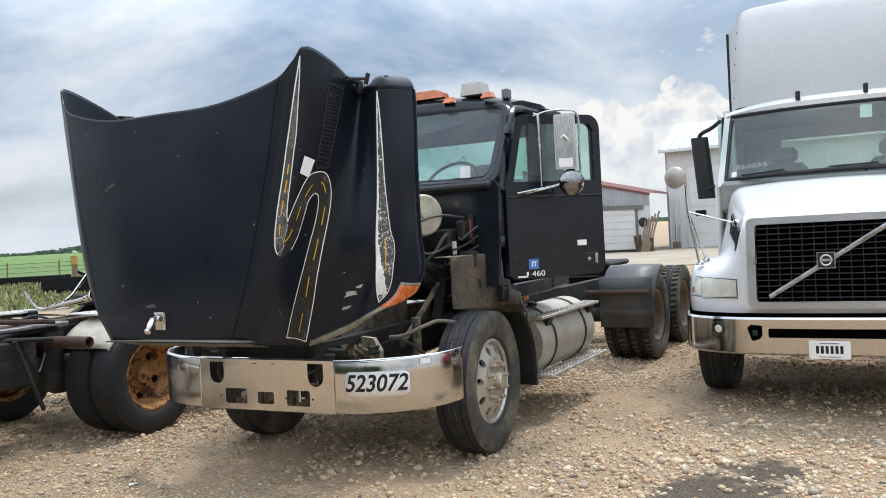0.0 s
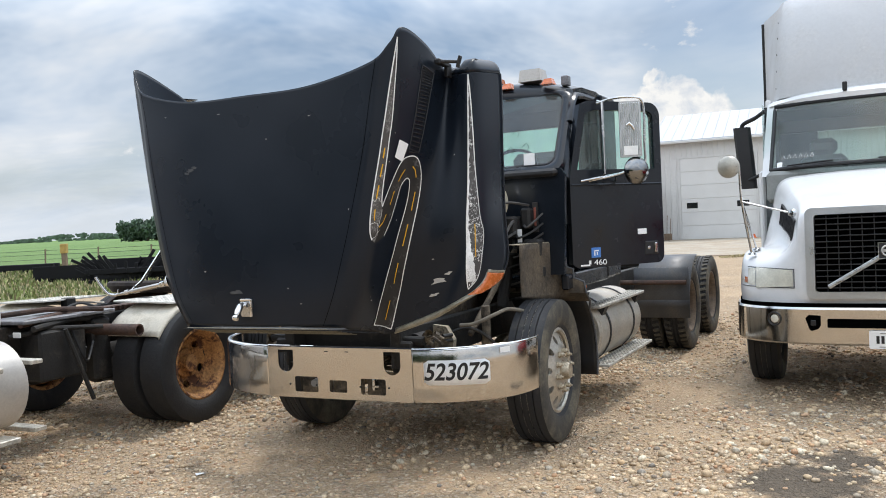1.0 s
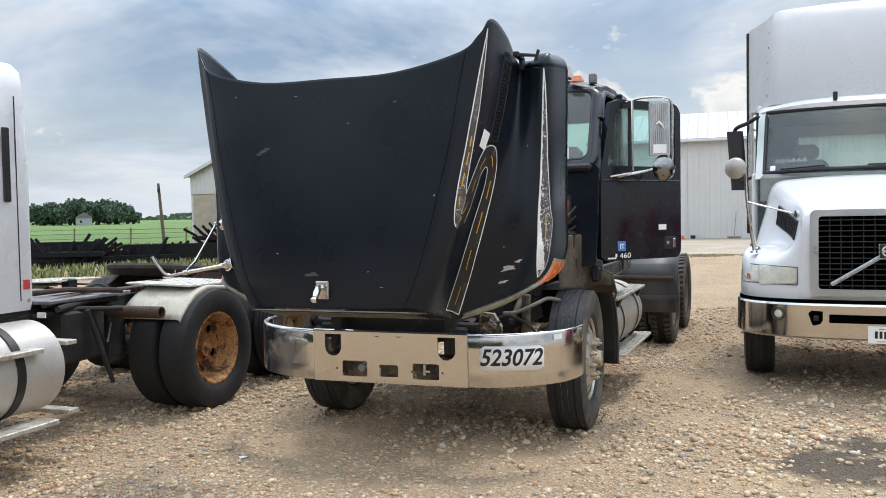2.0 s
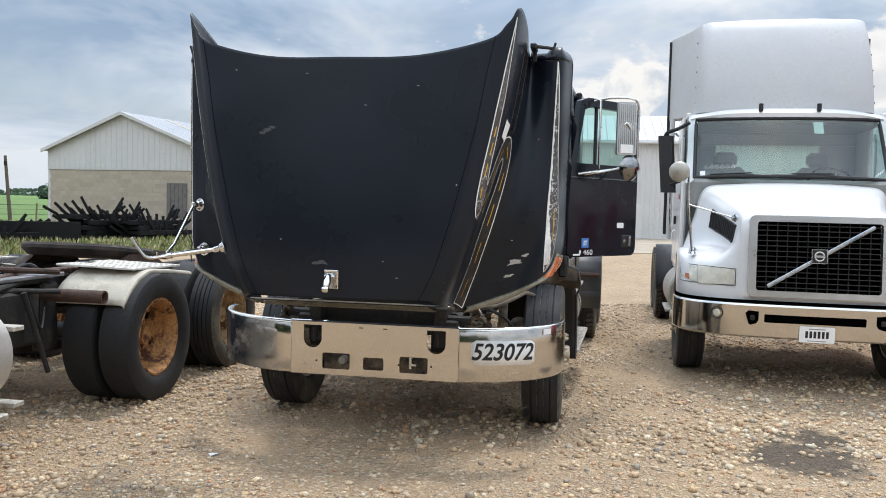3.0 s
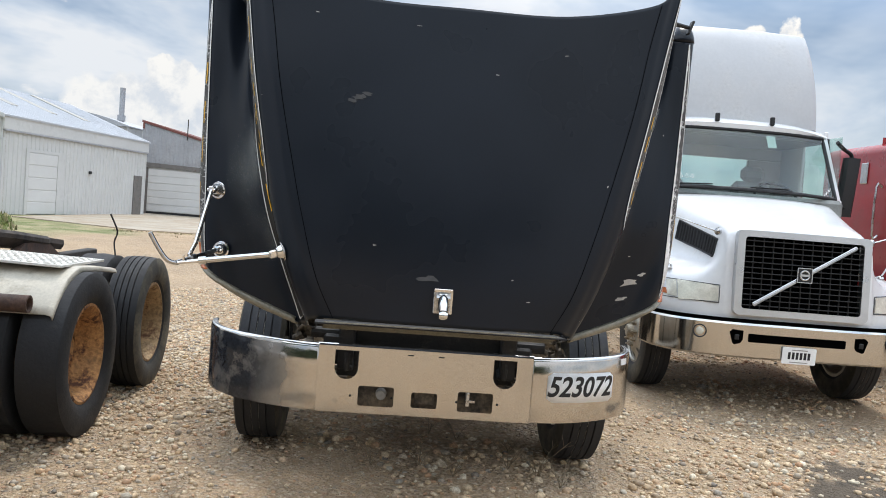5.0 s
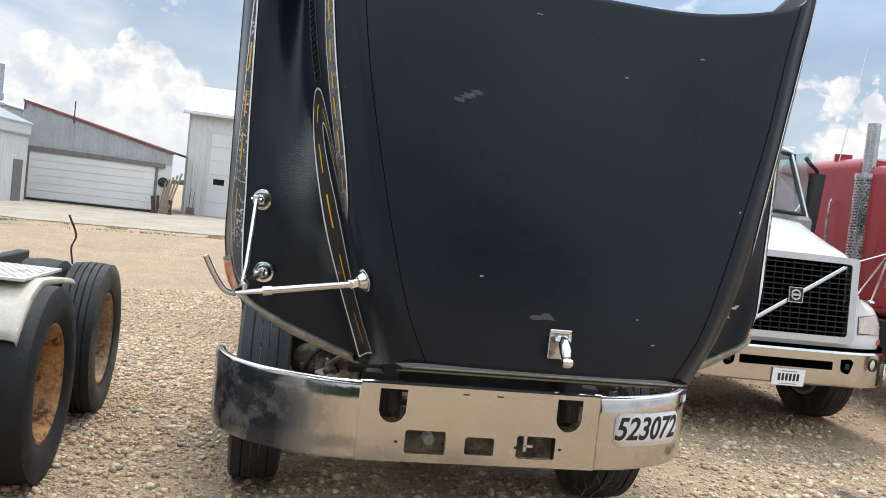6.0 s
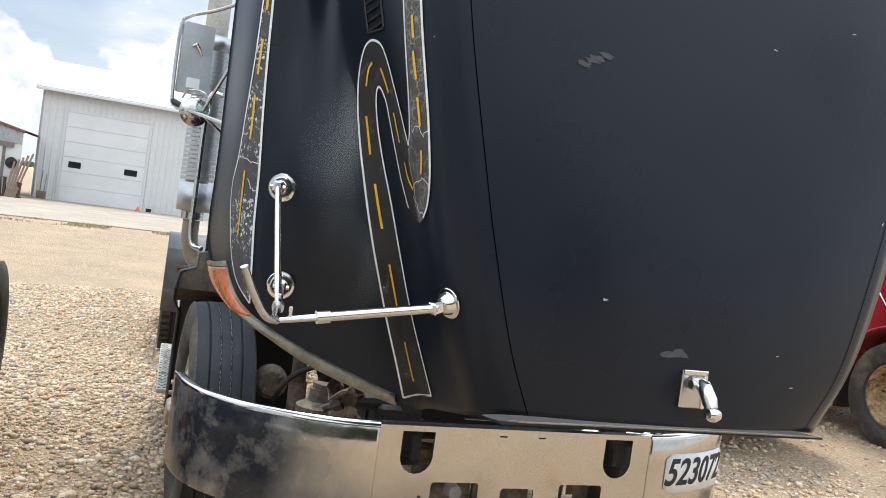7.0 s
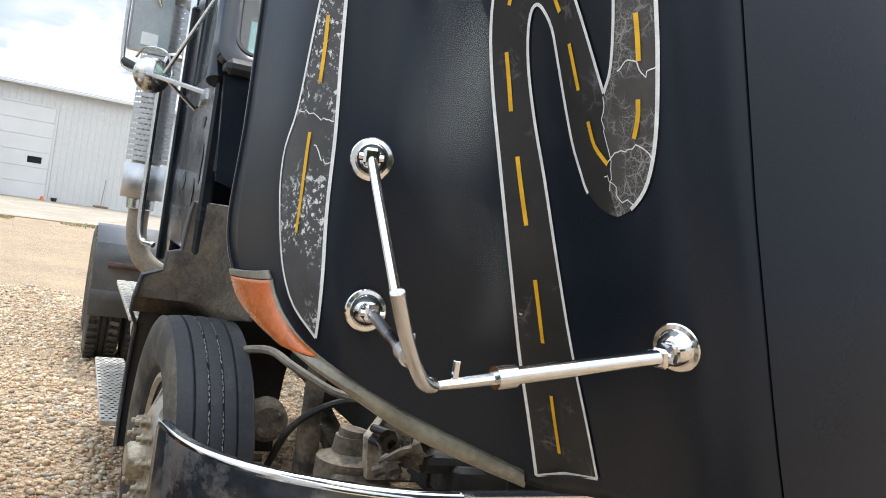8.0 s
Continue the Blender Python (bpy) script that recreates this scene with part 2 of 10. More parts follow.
M["engine_dirt"] = material("dusty_engine_metal", (0.17, 0.135, 0.095), 0.8, 0.05, var=0.5, scale=10, bump=0.3, dirt=(0.03, 0.027, 0.024), dirt_at=(0.45, 0.65), dirt_scale=8)
M["splash"] = material("dried_mud_on_black_plastic", (0.05, 0.04, 0.03), 0.85, var=0.5, scale=7, fine=50, bump=0.4, dirt=(0.15, 0.115, 0.075), dirt_at=(0.4, 0.72), dirt_scale=5)
M["chrome"] = material("chrome", (0.72, 0.71, 0.69), 0.09, 1.0, var=0.06, scale=5, rough_var=0.05, bump=0.02, bump_scale=9)
M["bumper_chrome"] = material("weathered_chrome_bumper", (0.58, 0.555, 0.52), 0.14, 1.0, var=0.07, scale=5, rough_var=0.06, bump=0.06, bump_scale=7, dirt=(0.22, 0.19, 0.155), dirt_at=(0.64, 0.95), dirt_scale=6, dirt_rough=0.6)
# dark reflection and smears, both put into the colour towards the wing's end
M["dark_reflection_chrome"] = material("smeared_dark_reflection_chrome", (0.58, 0.555, 0.52), 0.12, 1.0, var=0.07, scale=5, rough_var=0.05, bump=0.06, bump_scale=7, dirt=(0.030, 0.034, 0.042), dirt_at=(0.22, 0.52), dirt_scale=5, dirt_rough=0.14, dark_x=(-0.60, -0.92))
# shade of seams and openings, put into a near-black colour
M["gap_black"] = material("painted_gap_shade", (0.0015, 0.0015, 0.0016), 0.9, spec=0.0, var=0.1)
# leaf colour lightened to paint in the haze of distance
M["foliage_far"] = material("haze_tinted_far_foliage", (0.075, 0.115, 0.075), 0.8, var=0.3, scale=0.3, fine=3, island=0.4)
M["smear"] = material("grey_scuff_patch", (0.055, 0.056, 0.058), 0.7, var=0.2)
M["stainless"] = material("stainless_steel", (0.55, 0.55, 0.55), 0.24, 1.0, var=0.12, bump=0.03)
M["alu_dusty"] = material("dusty_cast_aluminium", (0.52, 0.49, 0.43), 0.42, 0.75, var=0.2, scale=9, bump=0.1, dirt=(0.36, 0.31, 0.23), dirt_at=(0.45, 0.8), dirt_scale=9)
M["stack_taupe"] = material("heat_dulled_pipe", (0.30, 0.25, 0.19), 0.55, 0.35, var=0.25, scale=6, dirt=(0.20, 0.16, 0.12), dirt_at=(0.5, 0.8), dirt_scale=6)
M["tank_alu"] = material("dusty_aluminium_tank", (0.40, 0.37, 0.32), 0.45, 0.4, var=0.2, scale=4, bump=0.06, dirt=(0.40, 0.34, 0.26), dirt_at=(0.45, 0.85), dirt_scale=3.5)
M["checker_alu"] = material("worn_aluminium_tread", (0.50, 0.48, 0.43), 0.5, 0.5, var=0.3, scale=12, bump=0.3, bump_scale=55, dirt=(0.25, 0.21, 0.16), dirt_at=(0.5, 0.75), dirt_scale=10)
M["nut_rust"] = material("dusty_lug_nut", (0.42, 0.36, 0.27), 0.5, 0.6, var=0.4, scale=25, bump=0.3)
M["tyre_side"] = material("dusty_tyre_sidewall", (0.045, 0.041, 0.034), 0.8, var=0.3, scale=5, bump=0.15, bump_scale=60, dirt=(0.17, 0.145, 0.10), dirt_at=(0.46, 0.72), dirt_scale=3.5)
M["grit"] = material("pale_grit", (0.27, 0.25, 0.22), 0.9, var=0.4, scale=60)
M["rubber"] = material("dusty_tyre_rubber", (0.021, 0.022, 0.025), 0.75, var=0.25, scale=4, bump=0.15, bump_scale=70, dirt=(0.085, 0.075, 0.06), dirt_at=(0.54, 0.85), dirt_scale=4.5)
M["rubber_worn"] = material("worn_grey_tyre_rubber", (0.012, 0.012, 0.013), 0.72, var=0.25, scale=5, bump=0.2, bump_scale=50, dirt=(0.06, 0.052, 0.042), dirt_at=(0.60, 0.9), dirt_scale=4)
M["rust_rim"] = material("rust_streaked_wheel", (0.50, 0.25, 0.085), 0.7, 0.1, var=0.55, scale=9, fine=45, bump=0.4, dirt=(0.095, 0.038, 0.020), dirt_at=(0.46, 0.58), dirt_scale=9)
M["rust_rim_pale"] = material("tan_rusted_wheel", (0.43, 0.29, 0.15), 0.7, 0.1, var=0.5, scale=8, fine=45, bump=0.4, dirt=(0.13, 0.06, 0.03), dirt_at=(0.48, 0.62), dirt_scale=9)
M["brown_wheel"] = material("mud_brown_wheel", (0.20, 0.15, 0.105), 0.75, 0.1, var=0.3, scale=6, bump=0.3, dirt=(0.10, 0.075, 0.055), dirt_at=(0.45, 0.7), dirt_scale=5)
M["white_paint"] = material("white_truck_paint", (0.76, 0.765, 0.77), 0.22, var=0.03, scale=2, fine=30, rough_var=0.05, coat=0.4, dirt=(0.66, 0.63, 0.58), dirt_at=(0.6, 1.0), dirt_scale=3, dirt_rough=0.4)
M["fairing_white"] = material("chalky_white_fibreglass", (0.50, 0.505, 0.515), 0.45, var=0.05, scale=2, fine=30, dirt=(0.48, 0.465, 0.44), dirt_at=(0.5, 0.95), dirt_scale=2)
M["cream_paint"] = material("weathered_cream_paint", (0.50, 0.46, 0.38), 0.6, var=0.15, scale=4, bump=0.08, dirt=(0.25, 0.21, 0.15), dirt_at=(0.5, 0.75), dirt_scale=6)
M["deck_white"] = material("dirty_white_treadplate", (0.60, 0.58, 0.53), 0.55, var=0.12, scale=8, bump=0.3, bump_scale=30, dirt=(0.30, 0.26, 0.2), dirt_at=(0.55, 0.75), dirt_scale=9)
M["red_paint"] = material("faded_red_truck_paint", (0.34, 0.022, 0.028), 0.34, var=0.12, scale=2, fine=40, coat=0.2, dirt=(0.26, 0.05, 0.05), dirt_at=(0.55, 0.9), dirt_scale=3, dirt_rough=0.5)
M["amber"] = material("amber_lens", (0.52, 0.125, 0.022), 0.25, var=0.15, scale=20, bump=0.15, bump_scale=120, coat=0.3)
M["lamp_clear"] = material("clouded_headlamp_lens", (0.72, 0.70, 0.60), 0.18, 0.1, var=0.12, scale=10, bump=0.12, bump_scale=30, coat=0.6)
M["lamp_dirty"] = material("yellowed_lamp_trim", (0.22, 0.20, 0.15), 0.4, 0.1, var=0.3, scale=10, bump=0.1)
M["paper"] = material("white_sticker", (0.86, 0.86, 0.85), 0.5, var=0.05)
M["ink"] = material("black_ink", (0.012, 0.012, 0.013), 0.55, var=0.1)
M["blue_sticker"] = material("blue_sticker", (0.06, 0.20, 0.55), 0.5, var=0.15)
M["red_sticker"] = material("red_sticker", (0.55, 0.05, 0.06), 0.5, var=0.1)
M["red_ink"] = material("red_marker", (0.6, 0.08, 0.08), 0.6)
M["decal_white"] = material("white_decal_edge", (0.74, 0.74, 0.72), 0.5, var=0.1, scale=30)
M["decal_yellow"] = material("yellow_dash_decal", (0.72, 0.40, 0.015), 0.5, var=0.15, scale=20)
M["primer"] = material("grey_primer_chip", (0.42, 0.40, 0.37), 0.7, var=0.15)
M["glass_green"] = glass("green_tinted_glass", (0.70, 0.86, 0.82))
M["glass_grey"] = glass("grey_tinted_glass", (0.80, 0.91, 0.88))
M["dark_glass"] = material("dark_window_glass", (0.012, 0.014, 0.016), 0.06, var=0.1, coat=0.5)
M["stainless_bright"] = material("polished_bumper_steel", (0.56, 0.54, 0.51), 0.12, 1.0, var=0.06, scale=3, rough_var=0.04, bump=0.03, bump_scale=5)
M["tank_white"] = material("dull_white_tank", (0.52, 0.50, 0.47), 0.45, 0.3, var=0.1, scale=4, dirt=(0.36, 0.33, 0.28), dirt_at=(0.5, 0.8), dirt_scale=4)
M["cab_white"] = material("clean_white_cab_paint", (0.68, 0.69, 0.71), 0.35, var=0.04, scale=2, coat=0.3)
M["grey_plate"] = material("worn_grey_plate", (0.20, 0.20, 0.21), 0.5, 0.4, var=0.3, scale=6, dirt=(0.10, 0.085, 0.07), dirt_at=(0.5, 0.75), dirt_scale=5)
M["paper_green"] = material("pale_green_paper", (0.45, 0.55, 0.50), 0.6, var=0.05)
M["fender_grey"] = material("dusty_grey_plastic", (0.075, 0.078, 0.085), 0.5, var=0.2, scale=4, dirt=(0.16, 0.14, 0.115), dirt_at=(0.5, 0.85), dirt_scale=4)
M["rust_red"] = material("rust_red_pipe", (0.26, 0.075, 0.05), 0.7, var=0.3, scale=4)
M["post_yellow"] = material("faded_yellow_paint", (0.42, 0.28, 0.08), 0.7, var=0.25, scale=5)
M["dull_back"] = material("weathered_mirror_bowl", (0.55, 0.53, 0.49), 0.22, 1.0, var=0.1, scale=8, dirt=(0.35, 0.31, 0.25), dirt_at=(0.55, 0.9), dirt_scale=8)
M["mirror_cream"] = material("beige_mirror_bowl", (0.40, 0.38, 0.33), 0.4, 0.2, var=0.15, scale=12)
M["satin_steel"] = material("satin_grille_steel", (0.60, 0.61, 0.62), 0.30, 0.95, var=0.05, scale=4, rough_var=0.04)
# chrome with a dark reflection put into its base colour
M["bowl_dark_reflection"] = material("chrome_bowl_painted_dark", (0.24, 0.24, 0.24), 0.10, 1.0, var=0.1, scale=9)
M["mirror"] = material("mirror_glass", (0.88, 0.88, 0.88), 0.02, 1.0, var=0.0, rough_var=0.0)
M["white_siding"] = material("white_metal_siding", (0.57, 0.57, 0.56), 0.5, var=0.04, scale=0.6, fine=6, dirt=(0.55, 0.55, 0.54), dirt_at=(0.52, 0.9), dirt_scale=0.7)
M["grey_siding"] = material("bare_grey_metal_siding", (0.36, 0.37, 0.39), 0.5, 0.3, var=0.1, scale=0.8, fine=8, dirt=(0.27, 0.26, 0.26), dirt_at=(0.5, 0.85), dirt_scale=0.9)
M["roof_metal"] = material("white_metal_roof", (0.45, 0.465, 0.49), 0.4, 0.1, var=0.05, scale=0.5, fine=6, dirt=(0.5, 0.5, 0.5), dirt_at=(0.58, 0.9), dirt_scale=0.8)
M["block"] = material("tan_concrete_block", (0.42, 0.365, 0.29), 0.9, var=0.12, scale=2, fine=25, bump=0.3, rnd=0.09)
M["roof_tan"] = material("yellowed_roof_sheet", (0.33, 0.315, 0.275), 0.5, var=0.1, scale=1)
M["mortar"] = material("mortar", (0.39, 0.34, 0.27), 0.95, var=0.12)
M["weathered_wood"] = material("weathered_grey_wood", (0.16, 0.15, 0.14), 0.85, var=0.3, scale=4, bump=0.3, dirt=(0.12, 0.06, 0.05), dirt_at=(0.55, 0.7), dirt_scale=4)
M["wood"] = material("bare_brown_wood", (0.20, 0.145, 0.10), 0.85, var=0.3, scale=4, bump=0.2)
M["door_white"] = material("white_panel_door", (0.62, 0.62, 0.61), 0.5, var=0.05, scale=0.7, dirt=(0.6, 0.59, 0.57), dirt_at=(0.55, 0.9), dirt_scale=1)
M["concrete"] = material("pale_concrete", (0.36, 0.315, 0.25), 0.9, var=0.18, scale=0.7, fine=12, bump=0.15, dirt=(0.30, 0.235, 0.165), dirt_at=(0.42, 0.62), dirt_scale=0.6)
M["rust_edge"] = material("rusted_roof_edge", (0.16, 0.06, 0.05), 0.8, var=0.3, scale=3)
M["orange"] = material("orange_plastic", (0.65, 0.13, 0.03), 0.5, var=0.1)
M["scrap_black"] = material("black_steel_frames", (0.010, 0.010, 0.011), 0.75, spec=0.2, var=0.3, scale=5)
M["foliage"] = material("tree_foliage", (0.045, 0.075, 0.03), 0.7, var=0.35, scale=0.3, fine=3, island=0.45)
M["grass"] = material("mixed_green_grass", (0.14, 0.17, 0.05), 0.75, var=0.3, scale=0.6, fine=4, island=0.5)
M["dry_grass"] = material("dry_straw_grass", (0.34, 0.29, 0.16), 0.85, var=0.25, scale=1.0, fine=5, island=0.45)
M["bark"] = material("bark", (0.12, 0.09, 0.07), 0.9, var=0.3, bump=0.3)
M["beige_enamel"] = material("beige_enamel_canister", (0.46, 0.43, 0.33), 0.4, 0.1, var=0.12, dirt=(0.2, 0.17, 0.12), dirt_at=(0.5, 0.8), dirt_scale=9)
M["hose_grey"] = material("grey_braided_hose", (0.30, 0.29, 0.27), 0.6, 0.2, var=0.2)
M["hose_dark"] = material("dusty_black_hose", (0.045, 0.043, 0.040), 0.6, var=0.3, scale=12)
M["mud_pale"] = material("pale_dried_mud", (0.34, 0.29, 0.21), 0.95, var=0.4, scale=14, bump=0.5, bump_scale=45, dirt=(0.05, 0.045, 0.04), dirt_at=(0.52, 0.62), dirt_scale=12)
M["hose_tan"] = material("dusty_tan_hose", (0.17, 0.145, 0.11), 0.75, var=0.3, scale=12)
M["twig"] = material("dry_weed", (0.25, 0.19, 0.12), 0.9, var=0.3)


def stone_material():
    m = bpy.data.materials.new("mixed_river_gravel")
    m.use_nodes = True
    nt = m.node_tree
    N, L = nt.nodes, nt.links
    b = N["Principled BSDF"]
    g = N.new("ShaderNodeNewGeometry")
    r = N.new("ShaderNodeValToRGB")
    r.color_ramp.interpolation = "LINEAR"
    stops = [(0.0, (0.503, 0.359, 0.221)), (0.14, (0.656, 0.503, 0.323)), (0.28, (0.393, 0.293, 0.193)), (0.42, (0.722, 0.574, 0.385)), (0.52, (0.481, 0.277, 0.157)), (0.62, (0.612, 0.441, 0.251)),
             (0.72, (0.328, 0.286, 0.233)), (0.80, (0.750, 0.646, 0.475)), (0.90, (0.547, 0.431, 0.310)), (0.97, (0.185, 0.159, 0.131)), (1.0, (0.601, 0.369, 0.215))]
    e = r.color_ramp.elements
    while len(e) < len(stops):
        e.new(0.5)
    for el, (p, c) in zip(e, stops):
        el.position, el.color = p, (*c, 1)
    L.new(g.outputs["Random Per Island"], r.inputs[0])
    tc = N.new("ShaderNodeTexCoord")
    n = N.new("ShaderNodeTexNoise")
    n.inputs["Scale"].default_value, n.inputs["Detail"].default_value = 60, 4
    L.new(tc.outputs["Object"], n.inputs["Vector"])
    mr = N.new("ShaderNodeMapRange")
    mr.inputs[1].default_value, mr.inputs[2].default_value, mr.inputs[3].default_value, mr.inputs[4].default_value = 0.3, 0.7, 0.62, 1.25
    L.new(n.outputs["Fac"], mr.inputs[0])
    v = N.new("ShaderNodeVectorMath")
    v.operation = "SCALE"
    L.new(r.outputs[0], v.inputs[0])
    L.new(mr.outputs[0], v.inputs["Scale"])
    L.new(v.outputs[0], b.inputs["Base Color"])
    b.inputs["Roughness"].default_value = 0.75
    return m


def ground_material():
    """Sandy dirt with pebbles in the yard; weeds and crop green past its edge; two damp stains."""
    m = bpy.data.materials.new("yard_ground")
    m.use_nodes = True
    nt = m.node_tree
    N, L = nt.nodes, nt.links
    b = N["Principled BSDF"]
    geo = N.new("ShaderNodeNewGeometry")
    P = geo.outputs["Position"]

    def tex(scale, detail=5.0, rough_=0.6):
        n = N.new("ShaderNodeTexNoise")
        n.inputs["Scale"].default_value, n.inputs["Detail"].default_value, n.inputs["Roughness"].default_value = scale, detail, rough_
        L.new(P, n.inputs["Vector"])
        return n.outputs["Fac"]

    def rng(v, lo, hi, a, c):
        r = N.new("ShaderNodeMapRange")
        r.inputs[1].default_value, r.inputs[2].default_value, r.inputs[3].default_value, r.inputs[4].default_value = a, c, lo, hi
        L.new(v, r.inputs[0])
        return r.outputs[0]

    def mix(fac, a, c):
        x = N.new("ShaderNodeMix")
        x.data_type = "RGBA"
        L.new(fac, x.inputs[0])
        for sock, v in ((x.inputs[6], a), (x.inputs[7], c)):
            if isinstance(v, tuple):
                sock.default_value = (*v, 1)
            else:
                L.new(v, sock)
        return x.outputs[2]

    def mth(op, a, c):
        x = N.new("ShaderNodeMath")
        x.operation = op
        for i, v in enumerate((a, c)):
            if isinstance(v, (int, float)):
                x.inputs[i].default_value = v
            else:
                L.new(v, x.inputs[i])
        return x.outputs[0]

    dirt = mix(rng(tex(0.9), 0, 1, 0.35, 0.65), (0.358, 0.251, 0.148), (0.489, 0.346, 0.205))
    dirt = mix(rng(tex(14), 0, 0.6, 0.45, 0.7), dirt, (0.262, 0.182, 0.106))
    def pebbles(scale):
        """Packed pebbles: a colour for each and a rounded height."""
        vo = N.new("ShaderNodeTexVoronoi")
        vo.inputs["Scale"].default_value = scale
        L.new(P, vo.inputs["Vector"])
        peb = N.new("ShaderNodeValToRGB")
        e = peb.color_ramp.elements
        stops = [(0.0, (0.463, 0.331, 0.215)), (0.22, (0.632, 0.495, 0.342)), (0.45, (0.369, 0.277, 0.192)), (0.62, (0.717, 0.593, 0.439)), (0.75, (0.453, 0.267, 0.165)), (0.88, (0.549, 0.425, 0.301)), (1.0, (0.274, 0.232, 0.192))]
        while len(e) < len(stops):
            e.new(0.5)
        for el, (p, c) in zip(e, stops):
            el.position, el.color = p, (*c, 1)
        sp = N.new("ShaderNodeSeparateColor")
        L.new(vo.outputs["Color"], sp.inputs[0])
        L.new(sp.outputs[0], peb.inputs[0])
        return peb.outputs[0], rng(vo.outputs["Distance"], 1.0, 0.0, 0.30, 0.56)
    c1, h1 = pebbles(24.0)
    c2, h2 = pebbles(52.0)
    lane = rng(tex(0.5), 0.30, 1.0, 0.36, 0.58)
    w2 = mth("MULTIPLY", rng(tex(0.8), 0.45, 1.0, 0.38, 0.6), h2)
    where = mth("MULTIPLY", lane, h1)
    yard = mix(where, mix(w2, dirt, c2), c1)
    # damp stains
    for cx, cy, rr in ((1.55, 4.9, 0.40), (1.98, 5.3, 0.28)):
        d = N.new("ShaderNodeVectorMath")
        d.operation = "DISTANCE"
        L.new(P, d.inputs[0])
        d.inputs[1].default_value = (cx, cy, 0)
        k = mth("ADD", d.outputs["Value"], rng(tex(5.0), -0.18, 0.18, 0.3, 0.7))
        yard = mix(rng(k, 0.9, 0.0, rr * 0.7, rr * 1.25), yard, (0.085, 0.068, 0.05))
    # beyond the yard: rough grass, then crop
    s = N.new("ShaderNodeSeparateXYZ")
    L.new(P, s.inputs[0])
    wob = rng(tex(0.25), -2.0, 2.0, 0.3, 0.7)
    side = mth("ADD", mth("MULTIPLY", s.outputs[0], -2.0), 29.5)
    edge = mth("ADD", mth("MINIMUM", mth("ADD", mth("MULTIPLY", s.outputs[0], -0.33), mth("MULTIPLY", s.outputs[1], 0.94)), side), wob)
    grassy = mix(rng(tex(0.8), 0, 1, 0.4, 0.62), (0.36, 0.31, 0.17), (0.17, 0.20, 0.065))
    crop = mix(rng(tex(0.05, 4.0), 0, 1, 0.35, 0.65), (0.10, 0.185, 0.045), (0.15, 0.235, 0.065))
    field = mix(rng(edge, 0.0, 1.0, 46.0, 60.0), grassy, crop)
    col = mix(rng(edge, 0.0, 1.0, 26.5, 28.5), yard, field)
    L.new(col, b.inputs["Base Color"])
    b.inputs["Roughness"].default_value = 0.92
    bn = N.new("ShaderNodeBump")
    bn.inputs["Strength"].default_value, bn.inputs["Distance"].default_value = 1.0, 0.03
    L.new(mth("ADD", mth("ADD", mth("MULTIPLY", where, 0.8), mth("MULTIPLY", w2, 0.4)), mth("MULTIPLY", tex(45), 0.6)), bn.inputs["Height"])
    L.new(bn.outputs[0], b.inputs["Normal"])
    return m


